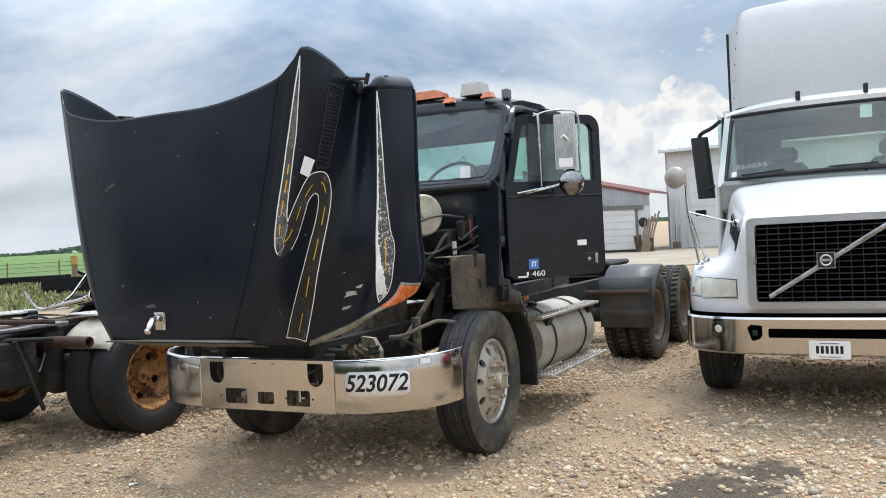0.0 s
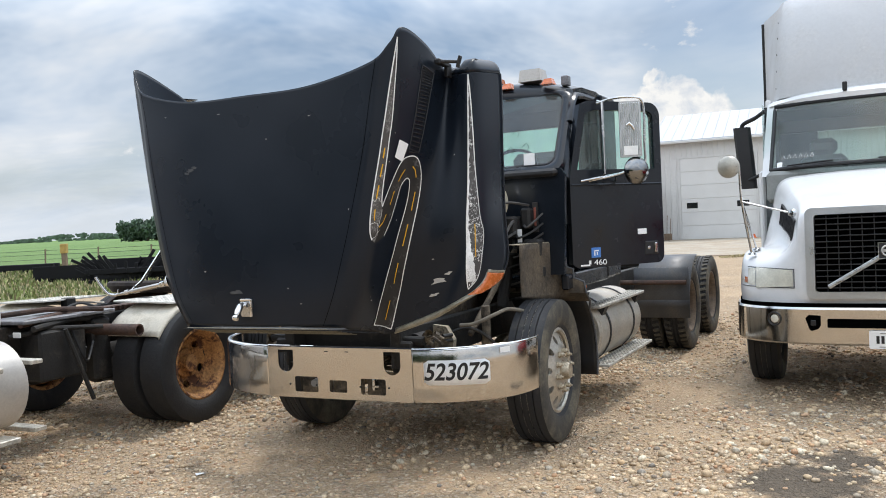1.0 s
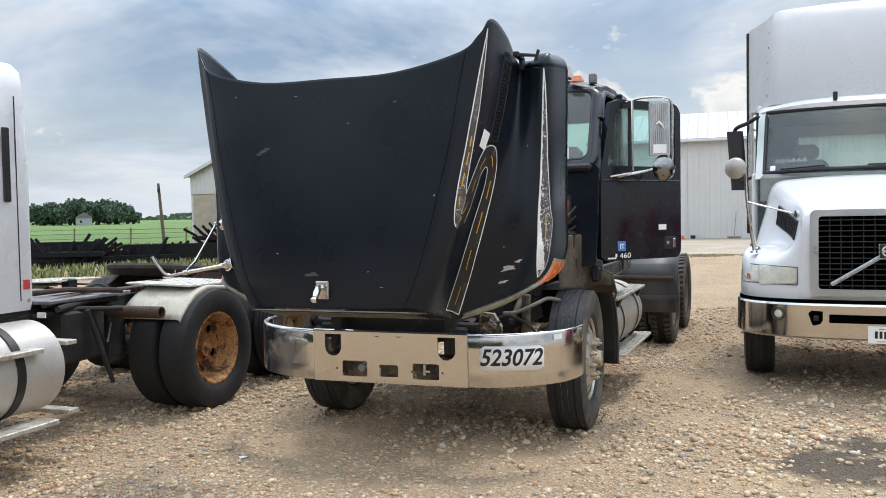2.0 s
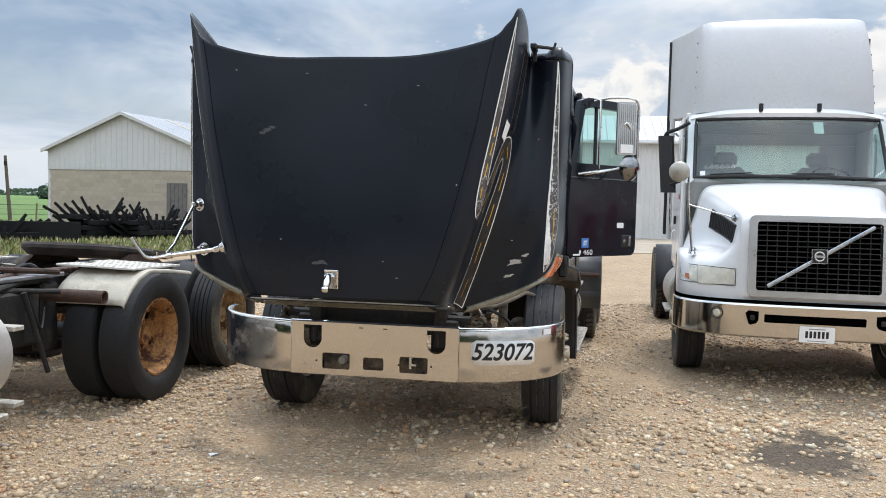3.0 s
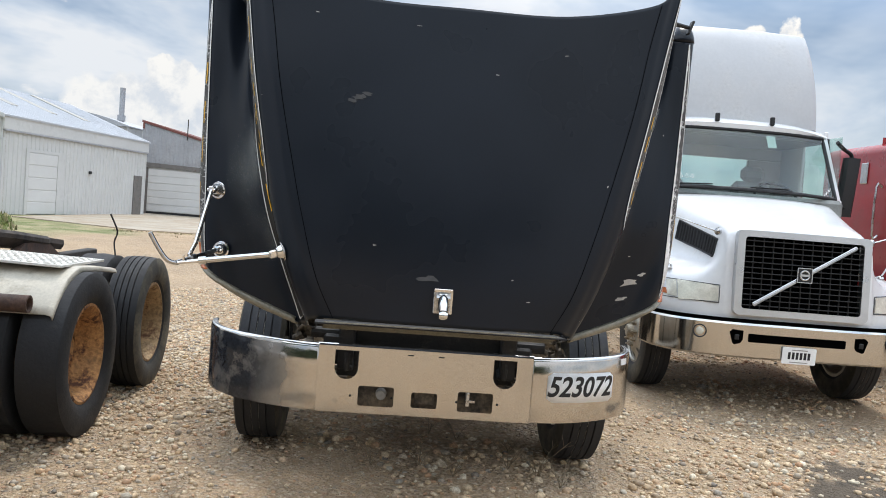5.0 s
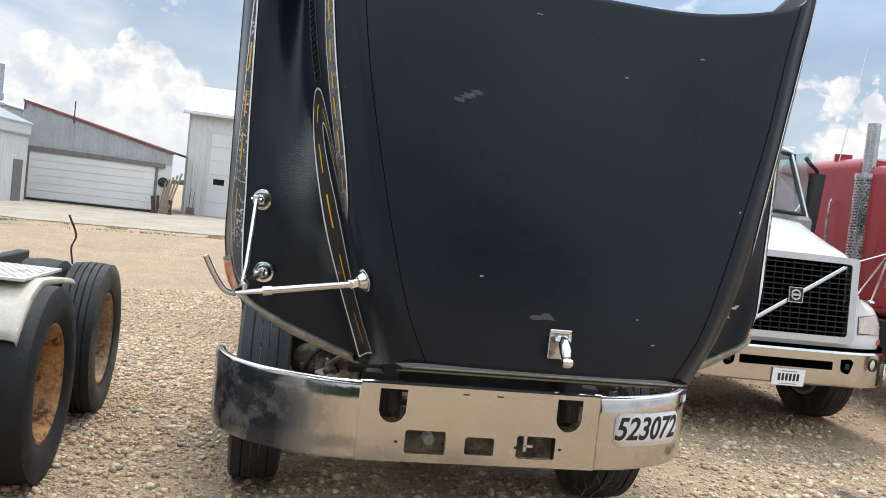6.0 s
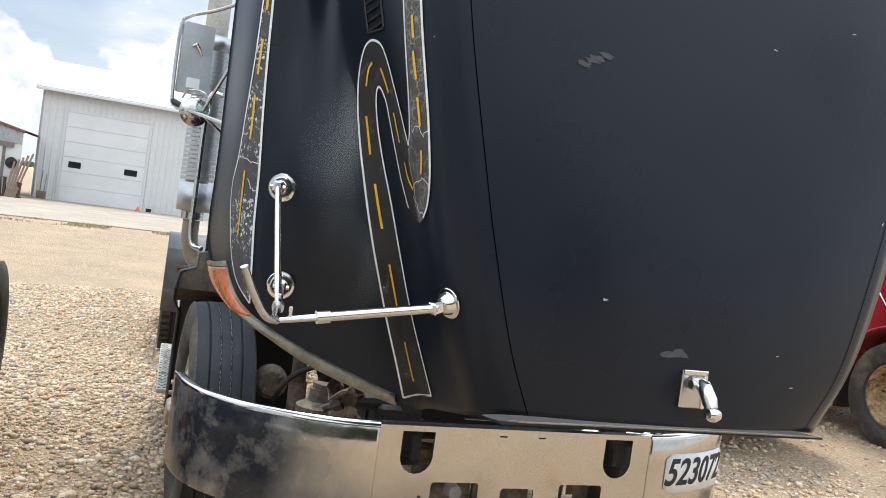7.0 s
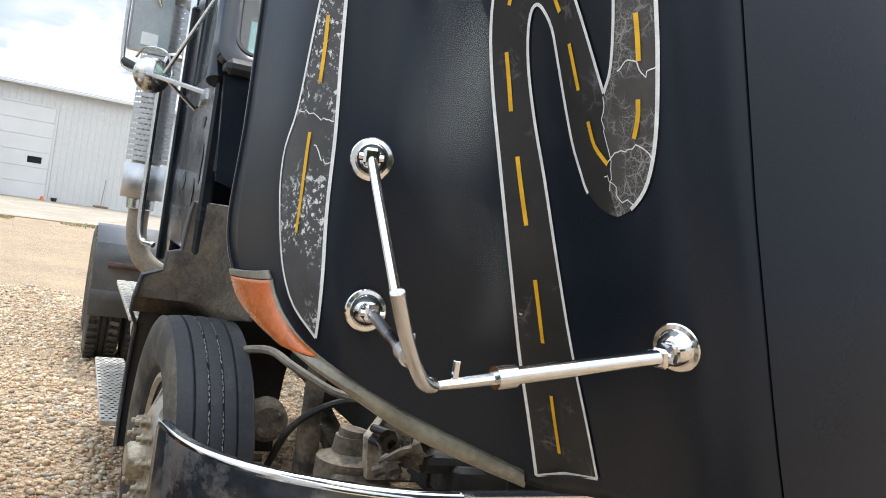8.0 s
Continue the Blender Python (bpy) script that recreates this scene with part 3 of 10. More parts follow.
def decal_material(name, base, crack, flake, flake_at, crack_at=0.46, net=55.0):
    """Printed film: fine crackle that shows pale, and flakes where the print is gone."""
    m = bpy.data.materials.new(name)
    m.use_nodes = True
    nt = m.node_tree
    N, L = nt.nodes, nt.links
    b = N["Principled BSDF"]
    tc = N.new("ShaderNodeTexCoord")

    def tex(scale, detail, rough_):
        n = N.new("ShaderNodeTexNoise")
        n.inputs["Scale"].default_value, n.inputs["Detail"].default_value, n.inputs["Roughness"].default_value = scale, detail, rough_
        L.new(tc.outputs["Object"], n.inputs["Vector"])
        return n.outputs["Fac"]

    def rng(v, lo, hi, a, c):
        r = N.new("ShaderNodeMapRange")
        r.inputs[1].default_value, r.inputs[2].default_value, r.inputs[3].default_value, r.inputs[4].default_value = a, c, lo, hi
        L.new(v, r.inputs[0])
        return r.outputs[0]

    def mix(fac, a, c):
        x = N.new("ShaderNodeMix")
        x.data_type = "RGBA"
        L.new(fac, x.inputs[0])
        for sock, v in ((x.inputs[6], a), (x.inputs[7], c)):
            if isinstance(v, tuple):
                sock.default_value = (*v, 1)
            else:
                L.new(v, sock)
        return x.outputs[2]

    def times(a, c):
        x = N.new("ShaderNodeMath")
        x.operation = "MULTIPLY"
        L.new(a, x.inputs[0])
        L.new(c, x.inputs[1])
        return x.outputs[0]
    warp = N.new("ShaderNodeVectorMath")
    warp.operation = "MULTIPLY_ADD"
    nz = N.new("ShaderNodeTexNoise")
    nz.inputs["Scale"].default_value, nz.inputs["Detail"].default_value = 40, 3
    L.new(tc.outputs["Object"], nz.inputs["Vector"])
    L.new(nz.outputs["Color"], warp.inputs[0])
    warp.inputs[1].default_value = (0.02, 0.02, 0.02)
    L.new(tc.outputs["Object"], warp.inputs[2])
    col = mix(rng(tex(9, 4, 0.6), 0, 1, 0.35, 0.65), base, tuple(k * 1.5 for k in base))
    for scale, thick, amount, at in ((net, 0.05, 0.75, crack_at), (net * 3.2, 0.10, 0.45, crack_at + 0.02)):
        vo = N.new("ShaderNodeTexVoronoi")
        vo.feature = "DISTANCE_TO_EDGE"
        vo.inputs["Scale"].default_value = scale
        L.new(warp.outputs[0], vo.inputs["Vector"])
        line = rng(vo.outputs["Distance"], amount, 0.0, thick * 0.3, thick)
        col = mix(times(line, rng(tex(11, 3, 0.5), 0, 1, at, at + 0.12)), col, crack)
    col = mix(times(rng(tex(70, 6, 0.75), 0, 1, flake_at, flake_at + 0.03), rng(tex(7, 3, 0.5), 0, 1, 0.44, 0.54)), col, flake)
    L.new(col, b.inputs["Base Color"])
    b.inputs["Roughness"].default_value = 0.55
    b.inputs["Specular IOR Level"].default_value = 0.3
    return m


M["decal_road"] = decal_material("grey_road_decal", (0.022, 0.021, 0.020), (0.13, 0.125, 0.12), (0.12, 0.11, 0.10), 0.70, 0.55, 14.0)
M["decal_worn"] = decal_material("crackled_road_decal", (0.055, 0.051, 0.047), (0.32, 0.31, 0.30), (0.45, 0.44, 0.42), 0.70, 0.42, 40.0)
M["decal_spike"] = decal_material("flaking_spike_decal", (0.060, 0.058, 0.057), (0.40, 0.40, 0.39), (0.70, 0.70, 0.69), 0.545, 0.66, 30.0)
M["decal_bleached"] = decal_material("bleached_white_decal", (0.60, 0.60, 0.59), (0.25, 0.24, 0.22), (0.07, 0.065, 0.06), 0.66, 0.5, 50.0)
M["brushed_steel"] = material("brushed_steel", (0.50, 0.51, 0.52), 0.45, 0.85, var=0.1, scale=5, bump=0.03)
M["cab_trim"] = material("grey_cab_trim", (0.24, 0.25, 0.24), 0.85, var=0.2)
M["haze"] = haze_material()
M["stones"] = stone_material()
M["ground"] = ground_material()


from mathutils import geometry


# ---- mesh tools ----
class Geo:
    """Collects vertices and faces of one part."""

    def __init__(self):
        self.v, self.f = [], []

    def add(self, verts, faces, m=None):
        o = len(self.v)
        self.v += [tuple(m @ Vector(p)) if m is not None else tuple(p) for p in verts]
        self.f += [tuple(i + o for i in f) for f in faces]
        return self

    def box(self, x0, x1, y0, y1, z0, z1, c=0.006, m=None):
        """A box between two corners with chamfered edges."""
        lo, hi = (x0, y0, z0), (x1, y1, z1)
        c = min(c, 0.45 * min(h - l for h, l in zip(hi, lo)))
        vid, verts = {}, []
        for sx in (0, 1):
            for sy in (0, 1):
                for sz in (0, 1):
                    for a in range(3):
                        p = []
                        for k, sgn in enumerate((sx, sy, sz)):
                            e = hi[k] if sgn else lo[k]
                            p.append(e if k == a else e + (-c if sgn else c))
                        vid[sx, sy, sz, a] = len(verts)
                        verts.append(p)
        faces = []
        for a in range(3):
            b, d = (a + 1) % 3, (a + 2) % 3
            for s in (0, 1):
                q = []
                for i, j in ((0, 0), (1, 0), (1, 1), (0, 1)):
                    k = [0, 0, 0]
                    k[a], k[b], k[d] = s, i, j
                    q.append(vid[k[0], k[1], k[2], a])
                faces.append(q if s else q[::-1])
            for s in (0, 1):
                for t in (0, 1):
                    k0, k1 = [0, 0, 0], [0, 0, 0]
                    k0[a] = k1[a] = s
                    k0[b] = k1[b] = t
                    k1[d] = 1
                    q = [vid[(*k0, a)], vid[(*k0, b)], vid[(*k1, b)], vid[(*k1, a)]]
                    faces.append(q if s == t else q[::-1])
        for sx in (0, 1):
            for sy in (0, 1):
                for sz in (0, 1):
                    q = [vid[sx, sy, sz, a] for a in range(3)]
                    faces.append(q if (sx + sy + sz) % 2 else q[::-1])
        return self.add(verts, faces, m)

    def loft(self, rings, close=True, cap=True):
        """Skin through rings of equally many points."""
        n = len(rings[0])
        verts = [p for r in rings for p in r]
        faces = []
        for i in range(len(rings) - 1):
            for j in range(n if close else n - 1):
                k = (j + 1) % n
                faces.append((i * n + j, i * n + k, (i + 1) * n + k, (i + 1) * n + j))
        if cap and close:
            faces.append(tuple(range(n))[::-1])
            faces.append(tuple(range((len(rings) - 1) * n, len(rings) * n)))
        return self.add(verts, faces)

    def tube(self, pts, r, n=10, cap=True):
        """A round bar along a line of points; r may be a list."""
        pts = [Vector(p) for p in pts]
        rs = r if isinstance(r, (list, tuple)) else [r] * len(pts)
        rings, up = [], None
        for i, p in enumerate(pts):
            a = pts[max(i - 1, 0)]
            b = pts[min(i + 1, len(pts) - 1)]
            d = (b - a).normalized()
            if up is None:
                up = Vector((0, 0, 1)) if abs(d.z) < 0.9 else Vector((1, 0, 0))
            s = d.cross(up).normalized()
            up = s.cross(d).normalized()
            rings.append([p + rs[i] * (math.cos(2 * math.pi * k / n) * s + math.sin(2 * math.pi * k / n) * up) for k in range(n)])
        return self.loft(rings, True, cap)

    def lathe(self, prof, n=48, m=None, close=False):
        """Turn a profile of (radius, along) about the x axis."""
        rings = [[(a, r * math.cos(2 * math.pi * k / n), r * math.sin(2 * math.pi * k / n)) for r, a in prof] for k in range(n)]
        k = len(prof)
        faces = []
        for i in range(n):
            j = (i + 1) % n
            for q in range(k if close else k - 1):
                w = (q + 1) % k
                faces.append((i * k + q, i * k + w, j * k + w, j * k + q))
        return self.add([p for r in rings for p in r], faces, m)

    def prism(self, outline, t0, t1, m=None):
        """An outline in the x-z plane made solid from y = t0 to y = t1."""
        n = len(outline)
        verts = [(x, t0, z) for x, z in outline] + [(x, t1, z) for x, z in outline]
        faces = [tuple(range(n)), tuple(range(2 * n - 1, n - 1, -1))]
        faces += [(i, n + i, n + (i + 1) % n, (i + 1) % n) for i in range(n)]
        return self.add(verts, faces, m)

    def grid(self, P):
        """An open sheet from rows of points."""
        n = len(P[0])
        return self.add([p for r in P for p in r], [(i * n + j, i * n + j + 1, (i + 1) * n + j + 1, (i + 1) * n + j) for i in range(len(P) - 1) for j in range(n - 1)])

    def mesh(self, name, mat, smooth=32, fix=True):
        me = bpy.data.meshes.new(name)
        me.from_pydata([tuple(p) for p in self.v], [], self.f)
        if fix:
            bm = bmesh.new()
            bm.from_mesh(me)
            bmesh.ops.remove_doubles(bm, verts=bm.verts, dist=0.00005)
            bmesh.ops.recalc_face_normals(bm, faces=bm.faces)
            bm.to_mesh(me)
            bm.free()
        me.materials.append(mat)
        if smooth:
            me.shade_smooth()
            me.set_sharp_from_angle(angle=radians(smooth))
        return me


def thing(name, label, category, m=None, group="", kind=""):
    ob = new(name)
    ob.empty_display_size = 0.2
    if m is not None:
        ob.matrix_world = m
    return tagged(ob, label, category, group, kind)


def part(name, geo, mat, parent, label="", m=None, smooth=32, fix=True):
    me = geo if isinstance(geo, bpy.types.Mesh) else geo.mesh(name, mat, smooth, fix)
    ob = new(name, me)
    ob.parent = parent
    if m is not None:
        ob.matrix_basis = m
    if label:
        ob["label"] = label
    return ob


def solo(name, geo, mat, label, category, m=None, group="", kind="", smooth=32, fix=True):
    me = geo if isinstance(geo, bpy.types.Mesh) else geo.mesh(name, mat, smooth, fix)
    ob = new(name, me)
    if m is not None:
        ob.matrix_world = m
    return tagged(ob, label, category, group, kind)


def solidify(ob, t, offset=-1.0):
    md = ob.modifiers.new("thickness", "SOLIDIFY")
    md.thickness, md.offset = t, offset
    return ob


def words(text, size, mat, name="lettering", squash=1.0, spacing=1.0, bold=0.0):
    """Flat lettering in the x-z plane, facing -y, middle at the origin."""
    cu = bpy.data.curves.new(name, "FONT")
    cu.body, cu.size, cu.align_x, cu.align_y, cu.extrude, cu.space_character = text, size, "CENTER", "CENTER", 0.0008, spacing
    cu.offset = bold
    tmp = bpy.data.objects.new(name, cu)
    scene.collection.objects.link(tmp)
    me = bpy.data.meshes.new_from_object(tmp.evaluated_get(bpy.context.evaluated_depsgraph_get()))
    bpy.data.objects.remove(tmp)
    me.transform(Matrix.Diagonal((squash, 1, 1, 1)))
    me.transform(pose(0, 0, 0, 90))
    me.materials.clear()
    me.materials.append(mat)
    me.name = name
    return me


def rrect(w, h, r, n=5):
    """A rounded rectangle's outline, half sizes w and h."""
    pts = []
    for cx, cy, a0 in ((w - r, h - r, 0), (-w + r, h - r, 90), (-w + r, -h + r, 180), (w - r, -h + r, 270)):
        for k in range(n + 1):
            a = radians(a0 + 90 * k / n)
            pts.append((cx + r * math.cos(a), cy + r * math.sin(a)))
    return pts


def spline(P, steps, closed=False):
    """Catmull-Rom through points, steps per span."""
    P = np.asarray(P, float)
    n = len(P)
    out = []
    for i in range(n if closed else n - 1):
        if closed:
            a, b, c, d = (P[(i + k) % n] for k in (-1, 0, 1, 2))
        else:
            b, c = P[i], P[i + 1]
            a = P[i - 1] if i else 2 * b - c
            d = P[i + 2] if i + 2 < n else 2 * c - b
        for k in range(steps):
            t = k / steps
            out.append(0.5 * (2 * b + (c - a) * t + (2 * a - 5 * b + 4 * c - d) * t * t + (3 * b - a - 3 * c + d) * t ** 3))
    if not closed:
        out.append(P[-1])
    return [tuple(p) for p in out]


def at_net(net, u, v):
    """The point of a Catmull-Rom surface through a net of rows at column u and row v."""
    def ends(a, t):
        n = len(a)
        i = int(min(max(math.floor(t), 0), n - 2))
        t -= i
        b, c = a[i], a[i + 1]
        p = a[i - 1] if i else 2 * b - c
        d = a[i + 2] if i + 2 < n else 2 * c - b
        return 0.5 * (2 * b + (c - p) * t + (2 * p - 5 * b + 4 * c - d) * t * t + (3 * b - p - 3 * c + d) * t ** 3)
    i = int(min(max(math.floor(v), 0), len(net) - 2))
    lo, hi = max(0, i - 1), min(len(net), i + 3)
    rows = np.array([ends(net[k], u) for k in range(lo, hi)])
    return ends(rows, v - lo)


def net_normal(net, u, v):
    e = 0.02
    du = at_net(net, u + e, v) - at_net(net, u - e, v)
    dv = at_net(net, u, v + e) - at_net(net, u, v - e)
    n = np.cross(du, dv)
    return n / np.linalg.norm(n)


def arc(cx, cy, r, a0, a1, n):
    return [(cx + r * math.cos(radians(a0 + (a1 - a0) * k / n)), cy + r * math.sin(radians(a0 + (a1 - a0) * k / n))) for k in range(n + 1)]


# ---- wheels ----
def tyre_mesh(R, W, rim, ribs, mat, name="tyre", side=None):
    """A truck tyre about the x axis with grooves round the tread; W is its width."""
    h = W / 2
    prof = [(rim - 0.012, -h * 0.62), (rim + 0.012, -h * 0.74), (rim + 0.03, -h * 0.85), (rim + 0.06, -h * 0.95), (rim + (R - rim) * 0.45, -h), (rim + (R - rim) * 0.68, -h * 0.995), (R - 0.045, -h * 0.965), (R - 0.022, -h * 0.92), (R - 0.008, -h * 0.86)]
    lead = len(prof) - 1
    tread, g = h * 0.80, 0.005
    n = ribs
    for k in range(n):
        a0 = -tread + 2 * tread * k / n
        a1 = -tread + 2 * tread * (k + 1) / n
        crown = [R - 0.010 * abs(a / tread) ** 3 for a in (a0 + g, (a0 + a1) / 2, a1 - g)]
        prof += [(crown[0] - 0.001, a0 + g), (crown[1], (a0 + a1) / 2), (crown[2] - 0.001, a1 - g)]
        if k < n - 1:
            prof += [(R - 0.015, a1 - g * 0.5), (R - 0.015, a1 + g * 0.5)]
    prof += [(r, -a) for r, a in prof[lead::-1]]
    me = Geo().lathe(prof, 72).mesh(name, mat, 40)
    if side is not None:
        me.materials.append(side)
        for f in me.polygons:
            if math.hypot(f.center.y, f.center.z) < R - 0.012 and abs(f.center.x) > tread:
                f.material_index = 1
    return me


def lug_mesh(R, W, lugs, mat):
    """Shoulder blocks of a traction tread."""
    tread = W * 0.40
    geo = Geo()
    for k in range(lugs):
        a = 360.0 * k / lugs
        for s in (-1, 1):
            m = pose(0, 0, 0, a + (180 / lugs if s > 0 else 0)) @ pose(s * tread * 0.72, 0, R, 0, 0, 12 * s)
            geo.box(-tread * 0.34, tread * 0.34, -0.018, 0.018, -0.018, 0.007, 0.003, m)
    return geo.mesh("tread_block", mat, 40)


def grit_mesh(R, x, mat):
    """Pale grit caught in a zigzag groove."""
    geo = Geo()
    n = 150
    for k in range(n):
        if k % 7 == 3:
            continue
        a0, a1 = 2 * math.pi * k / n, 2 * math.pi * (k + 0.72) / n
        z0, z1 = (0.0016, -0.0016) if k % 2 else (-0.0016, 0.0016)
        r = R - 0.004
        geo.add([(x + z + d, r * math.cos(a), r * math.sin(a)) for z, a in ((z0, a0), (z1, a1)) for d in (-0.0016, 0.0016)], [(0, 1, 3, 2)])
    return geo.mesh("groove_grit", mat, 0, False)


def steer_rim_mesh(rim, W, mat):
    """Aluminium disc wheel with ten round hand holes, outer face at +x."""
    geo = Geo()
    o = W * 0.36
    geo.lathe([(rim - 0.02, -o), (rim + 0.006, -o), (rim + 0.006, -o + 0.012), (rim - 0.025, -o + 0.03), (rim - 0.035, 0), (rim - 0.025, o - 0.03), (rim + 0.006, o - 0.012), (rim + 0.006, o), (rim - 0.012, o + 0.004), (rim - 0.022, o - 0.012)], 64)
    n, hr = 10, 0.026
    rc = rim * 0.74
    # disc in sectors, each with one round hole
    for k in range(n):
        a_mid = 2 * math.pi * (k + 0.5) / n
        half = math.pi / n
        inner, outer = rim * 0.58, rim - 0.022
        hole, edge = [], []
        for j in range(16):
            t = 2 * math.pi * j / 16
            hole.append((rc + hr * 1.25 * math.cos(t), hr * math.sin(t) / rc))
            c, s = math.cos(t), math.sin(t)
            sc = 1 / max(abs(c), abs(s))
            rr = rc + (outer - rc if c > 0 else rc - inner) * c * sc
            edge.append((rr, half * s * sc))

        def place(q, depth):
            r, a = q
            bulge = o - 0.03 + 0.05 * (1 - (r - inner) / (outer - inner))
            return (bulge - depth, r * math.cos(a + a_mid), r * math.sin(a + a_mid))
        v = [place(q, 0) for q in edge] + [place(q, 0) for q in hole] + [place(q, 0.025) for q in hole]
        f = []
        for j in range(16):
            w = (j + 1) % 16
            f += [(j, w, 16 + w, 16 + j), (16 + j, 16 + w, 32 + w, 32 + j)]
        geo.add(v, f)
    geo.lathe([(rim * 0.58, o + 0.02), (rim * 0.50, o + 0.028), (rim * 0.30, o + 0.03), (0.001, o + 0.03)], 48)
    return geo.mesh("rim", mat, 40)


def dish_rim_mesh(rim, W, mat, depth=0.155):
    """Outer wheel of a dual pair: a deep steel dish with hand holes round a hub."""
    geo = Geo()
    o = W * 0.36
    geo.lathe([(rim - 0.02, -o), (rim + 0.008, -o), (rim - 0.03, -o + 0.03), (rim - 0.03, o - 0.03), (rim + 0.008, o - 0.01), (rim + 0.010, o + 0.006), (rim - 0.006, o + 0.008), (rim - 0.022, o - 0.014), (rim - 0.035, o - 0.03),
               (rim - 0.045, o - depth * 0.8), (rim - 0.075, o - depth)], 64)
    n = 5
    inner, outer, rc, hr = rim * 0.42, rim - 0.075, rim * 0.62, 0.032
    for k in range(n):
        a_mid = 2 * math.pi * (k + 0.5) / n
        half = math.pi / n
        hole, edge = [], []
        for j in range(20):
            t = 2 * math.pi * j / 20
            hole.append((rc + hr * math.cos(t), hr * 1.2 * math.sin(t) / rc))
            c, s = math.cos(t), math.sin(t)
            sc = 1 / max(abs(c), abs(s))
            edge.append((rc + (outer - rc if c > 0 else rc - inner) * c * sc, half * s * sc))

        def place(q, d):
            r, a = q
            return (o - depth - 0.035 * (outer - r) / (outer - inner) - d, r * math.cos(a + a_mid), r * math.sin(a + a_mid))
        v = [place(q, 0) for q in edge] + [place(q, 0) for q in hole] + [place(q, 0.02) for q in hole]
        f = []
        for j in range(20):
            w = (j + 1) % 20
            f += [(j, w, 20 + w, 20 + j), (20 + j, 20 + w, 40 + w, 40 + j)]
        geo.add(v, f)
    geo.lathe([(inner, o - depth - 0.035), (inner * 0.95, o - depth - 0.02), (inner * 0.62, o - depth - 0.02), (inner * 0.58, o - depth + 0.05), (inner * 0.3, o - depth + 0.06), (0.001, o - depth + 0.06)], 40)
    return geo.mesh("rim", mat, 40)


def nut_mesh(mat, r=0.02, l=0.05):
    geo = Geo()
    geo.lathe([(0.001, 0), (r * 1.25, 0), (r * 1.25, l * 0.2), (r, l * 0.22), (r, l * 0.62), (r * 0.8, l * 0.7), (r * 0.52, l * 0.72), (r * 0.5, l), (0.001, l)], 8)
    return geo.mesh("lug_nut", mat, 30)


RIM = 0.308
TYRE_STEER = tyre_mesh(0.53, 0.285, RIM, 5, M["rubber"], side=M["tyre_side"])
TYRE_DRIVE = tyre_mesh(0.525, 0.27, RIM, 5, M["rubber_worn"], side=M["tyre_side"])
LUGS = lug_mesh(0.525, 0.27, 44, M["tyre_side"])
GRIT = [grit_mesh(0.53, x, M["grit"]) for x in (-0.0228, 0.0228)]
TYRE_BALD = tyre_mesh(0.52, 0.27, RIM, 1, M["rubber_worn"])
TYRE_WORN = tyre_mesh(0.52, 0.27, RIM, 5, M["rubber_worn"], side=M["tyre_side"])
RIM_STEER = steer_rim_mesh(RIM, 0.285, M["alu_dusty"])
RIM_RUST = dish_rim_mesh(RIM, 0.27, M["rust_rim"])
RIM_PALE = dish_rim_mesh(RIM, 0.27, M["rust_rim_pale"])
RIM_BROWN = dish_rim_mesh(RIM, 0.27, M["brown_wheel"])
NUT = nut_mesh(M["nut_rust"])
HUB = Geo().lathe([(0.001, 0.06), (0.055, 0.058), (0.065, 0.045), (0.068, 0.0), (0.085, -0.005), (0.09, -0.03)], 32).mesh("hub", M["nut_rust"], 40)


def wheel(parent, x, y, z, tyre, rim, label, flip=False, nuts=True, spin=0.0, name="wheel"):
    """tyre > rim, hub, lug nuts; outer face towards +x, or -x when flipped."""
    m = pose(x, y, z, 0, 0, 180 if flip else 0) @ pose(0, 0, 0, spin)
    t = part(name, tyre, None, parent, label, m)
    part("rim", rim, None, t)
    if tyre is TYRE_DRIVE:
        tagged(part("tread_block", LUGS, None, t), kind="stuff")
    if tyre is TYRE_STEER:
        for me in GRIT:
            tagged(part("groove_grit", me, None, t), kind="stuff")
    if nuts:
        part("hub", HUB, None, t, m=pose(0.135, 0, 0))
        for k in range(10):
            a = 2 * math.pi * k / 10
            part("lug_nut", NUT, None, t, m=pose(0.13, 0.142 * math.cos(a), 0.142 * math.sin(a)))
    return t


# ---- ground ----
def ground_height(x, y):
    near = math.exp(-((x / 9) ** 2 + ((y - 6) / 9) ** 2))
    rise = 0.0058 * max(0.0, y - 70) if y < 900 else 4.8
    return rise + near * (0.022 * noise.noise(Vector((x * 0.7, y * 0.7, 0.3))) + 0.012 * noise.noise(Vector((x * 2.1, y * 2.1, 4.0))))


def build_ground():
    def axis(lo, hi, step, far):
        a = list(np.arange(lo, hi + 1e-6, step))
        left, right, d = [], [], step
        x = lo
        while x > -far:
            d *= 1.35
            x -= d
            left.append(x)
        x, d = hi, step
        while x < far:
            d *= 1.35
            x += d
            right.append(x)
        return left[::-1] + a + right
    xs, ys = axis(-9, 9, 0.16, 2500), axis(-2, 15, 0.16, 2500)
    geo = Geo().grid([[(x, y, ground_height(x, y)) for x in xs] for y in ys])
    solo("ground", geo, M["ground"], "sandy gravel yard running into green fields", "ground", kind="structure", smooth=180, fix=False)


build_ground()


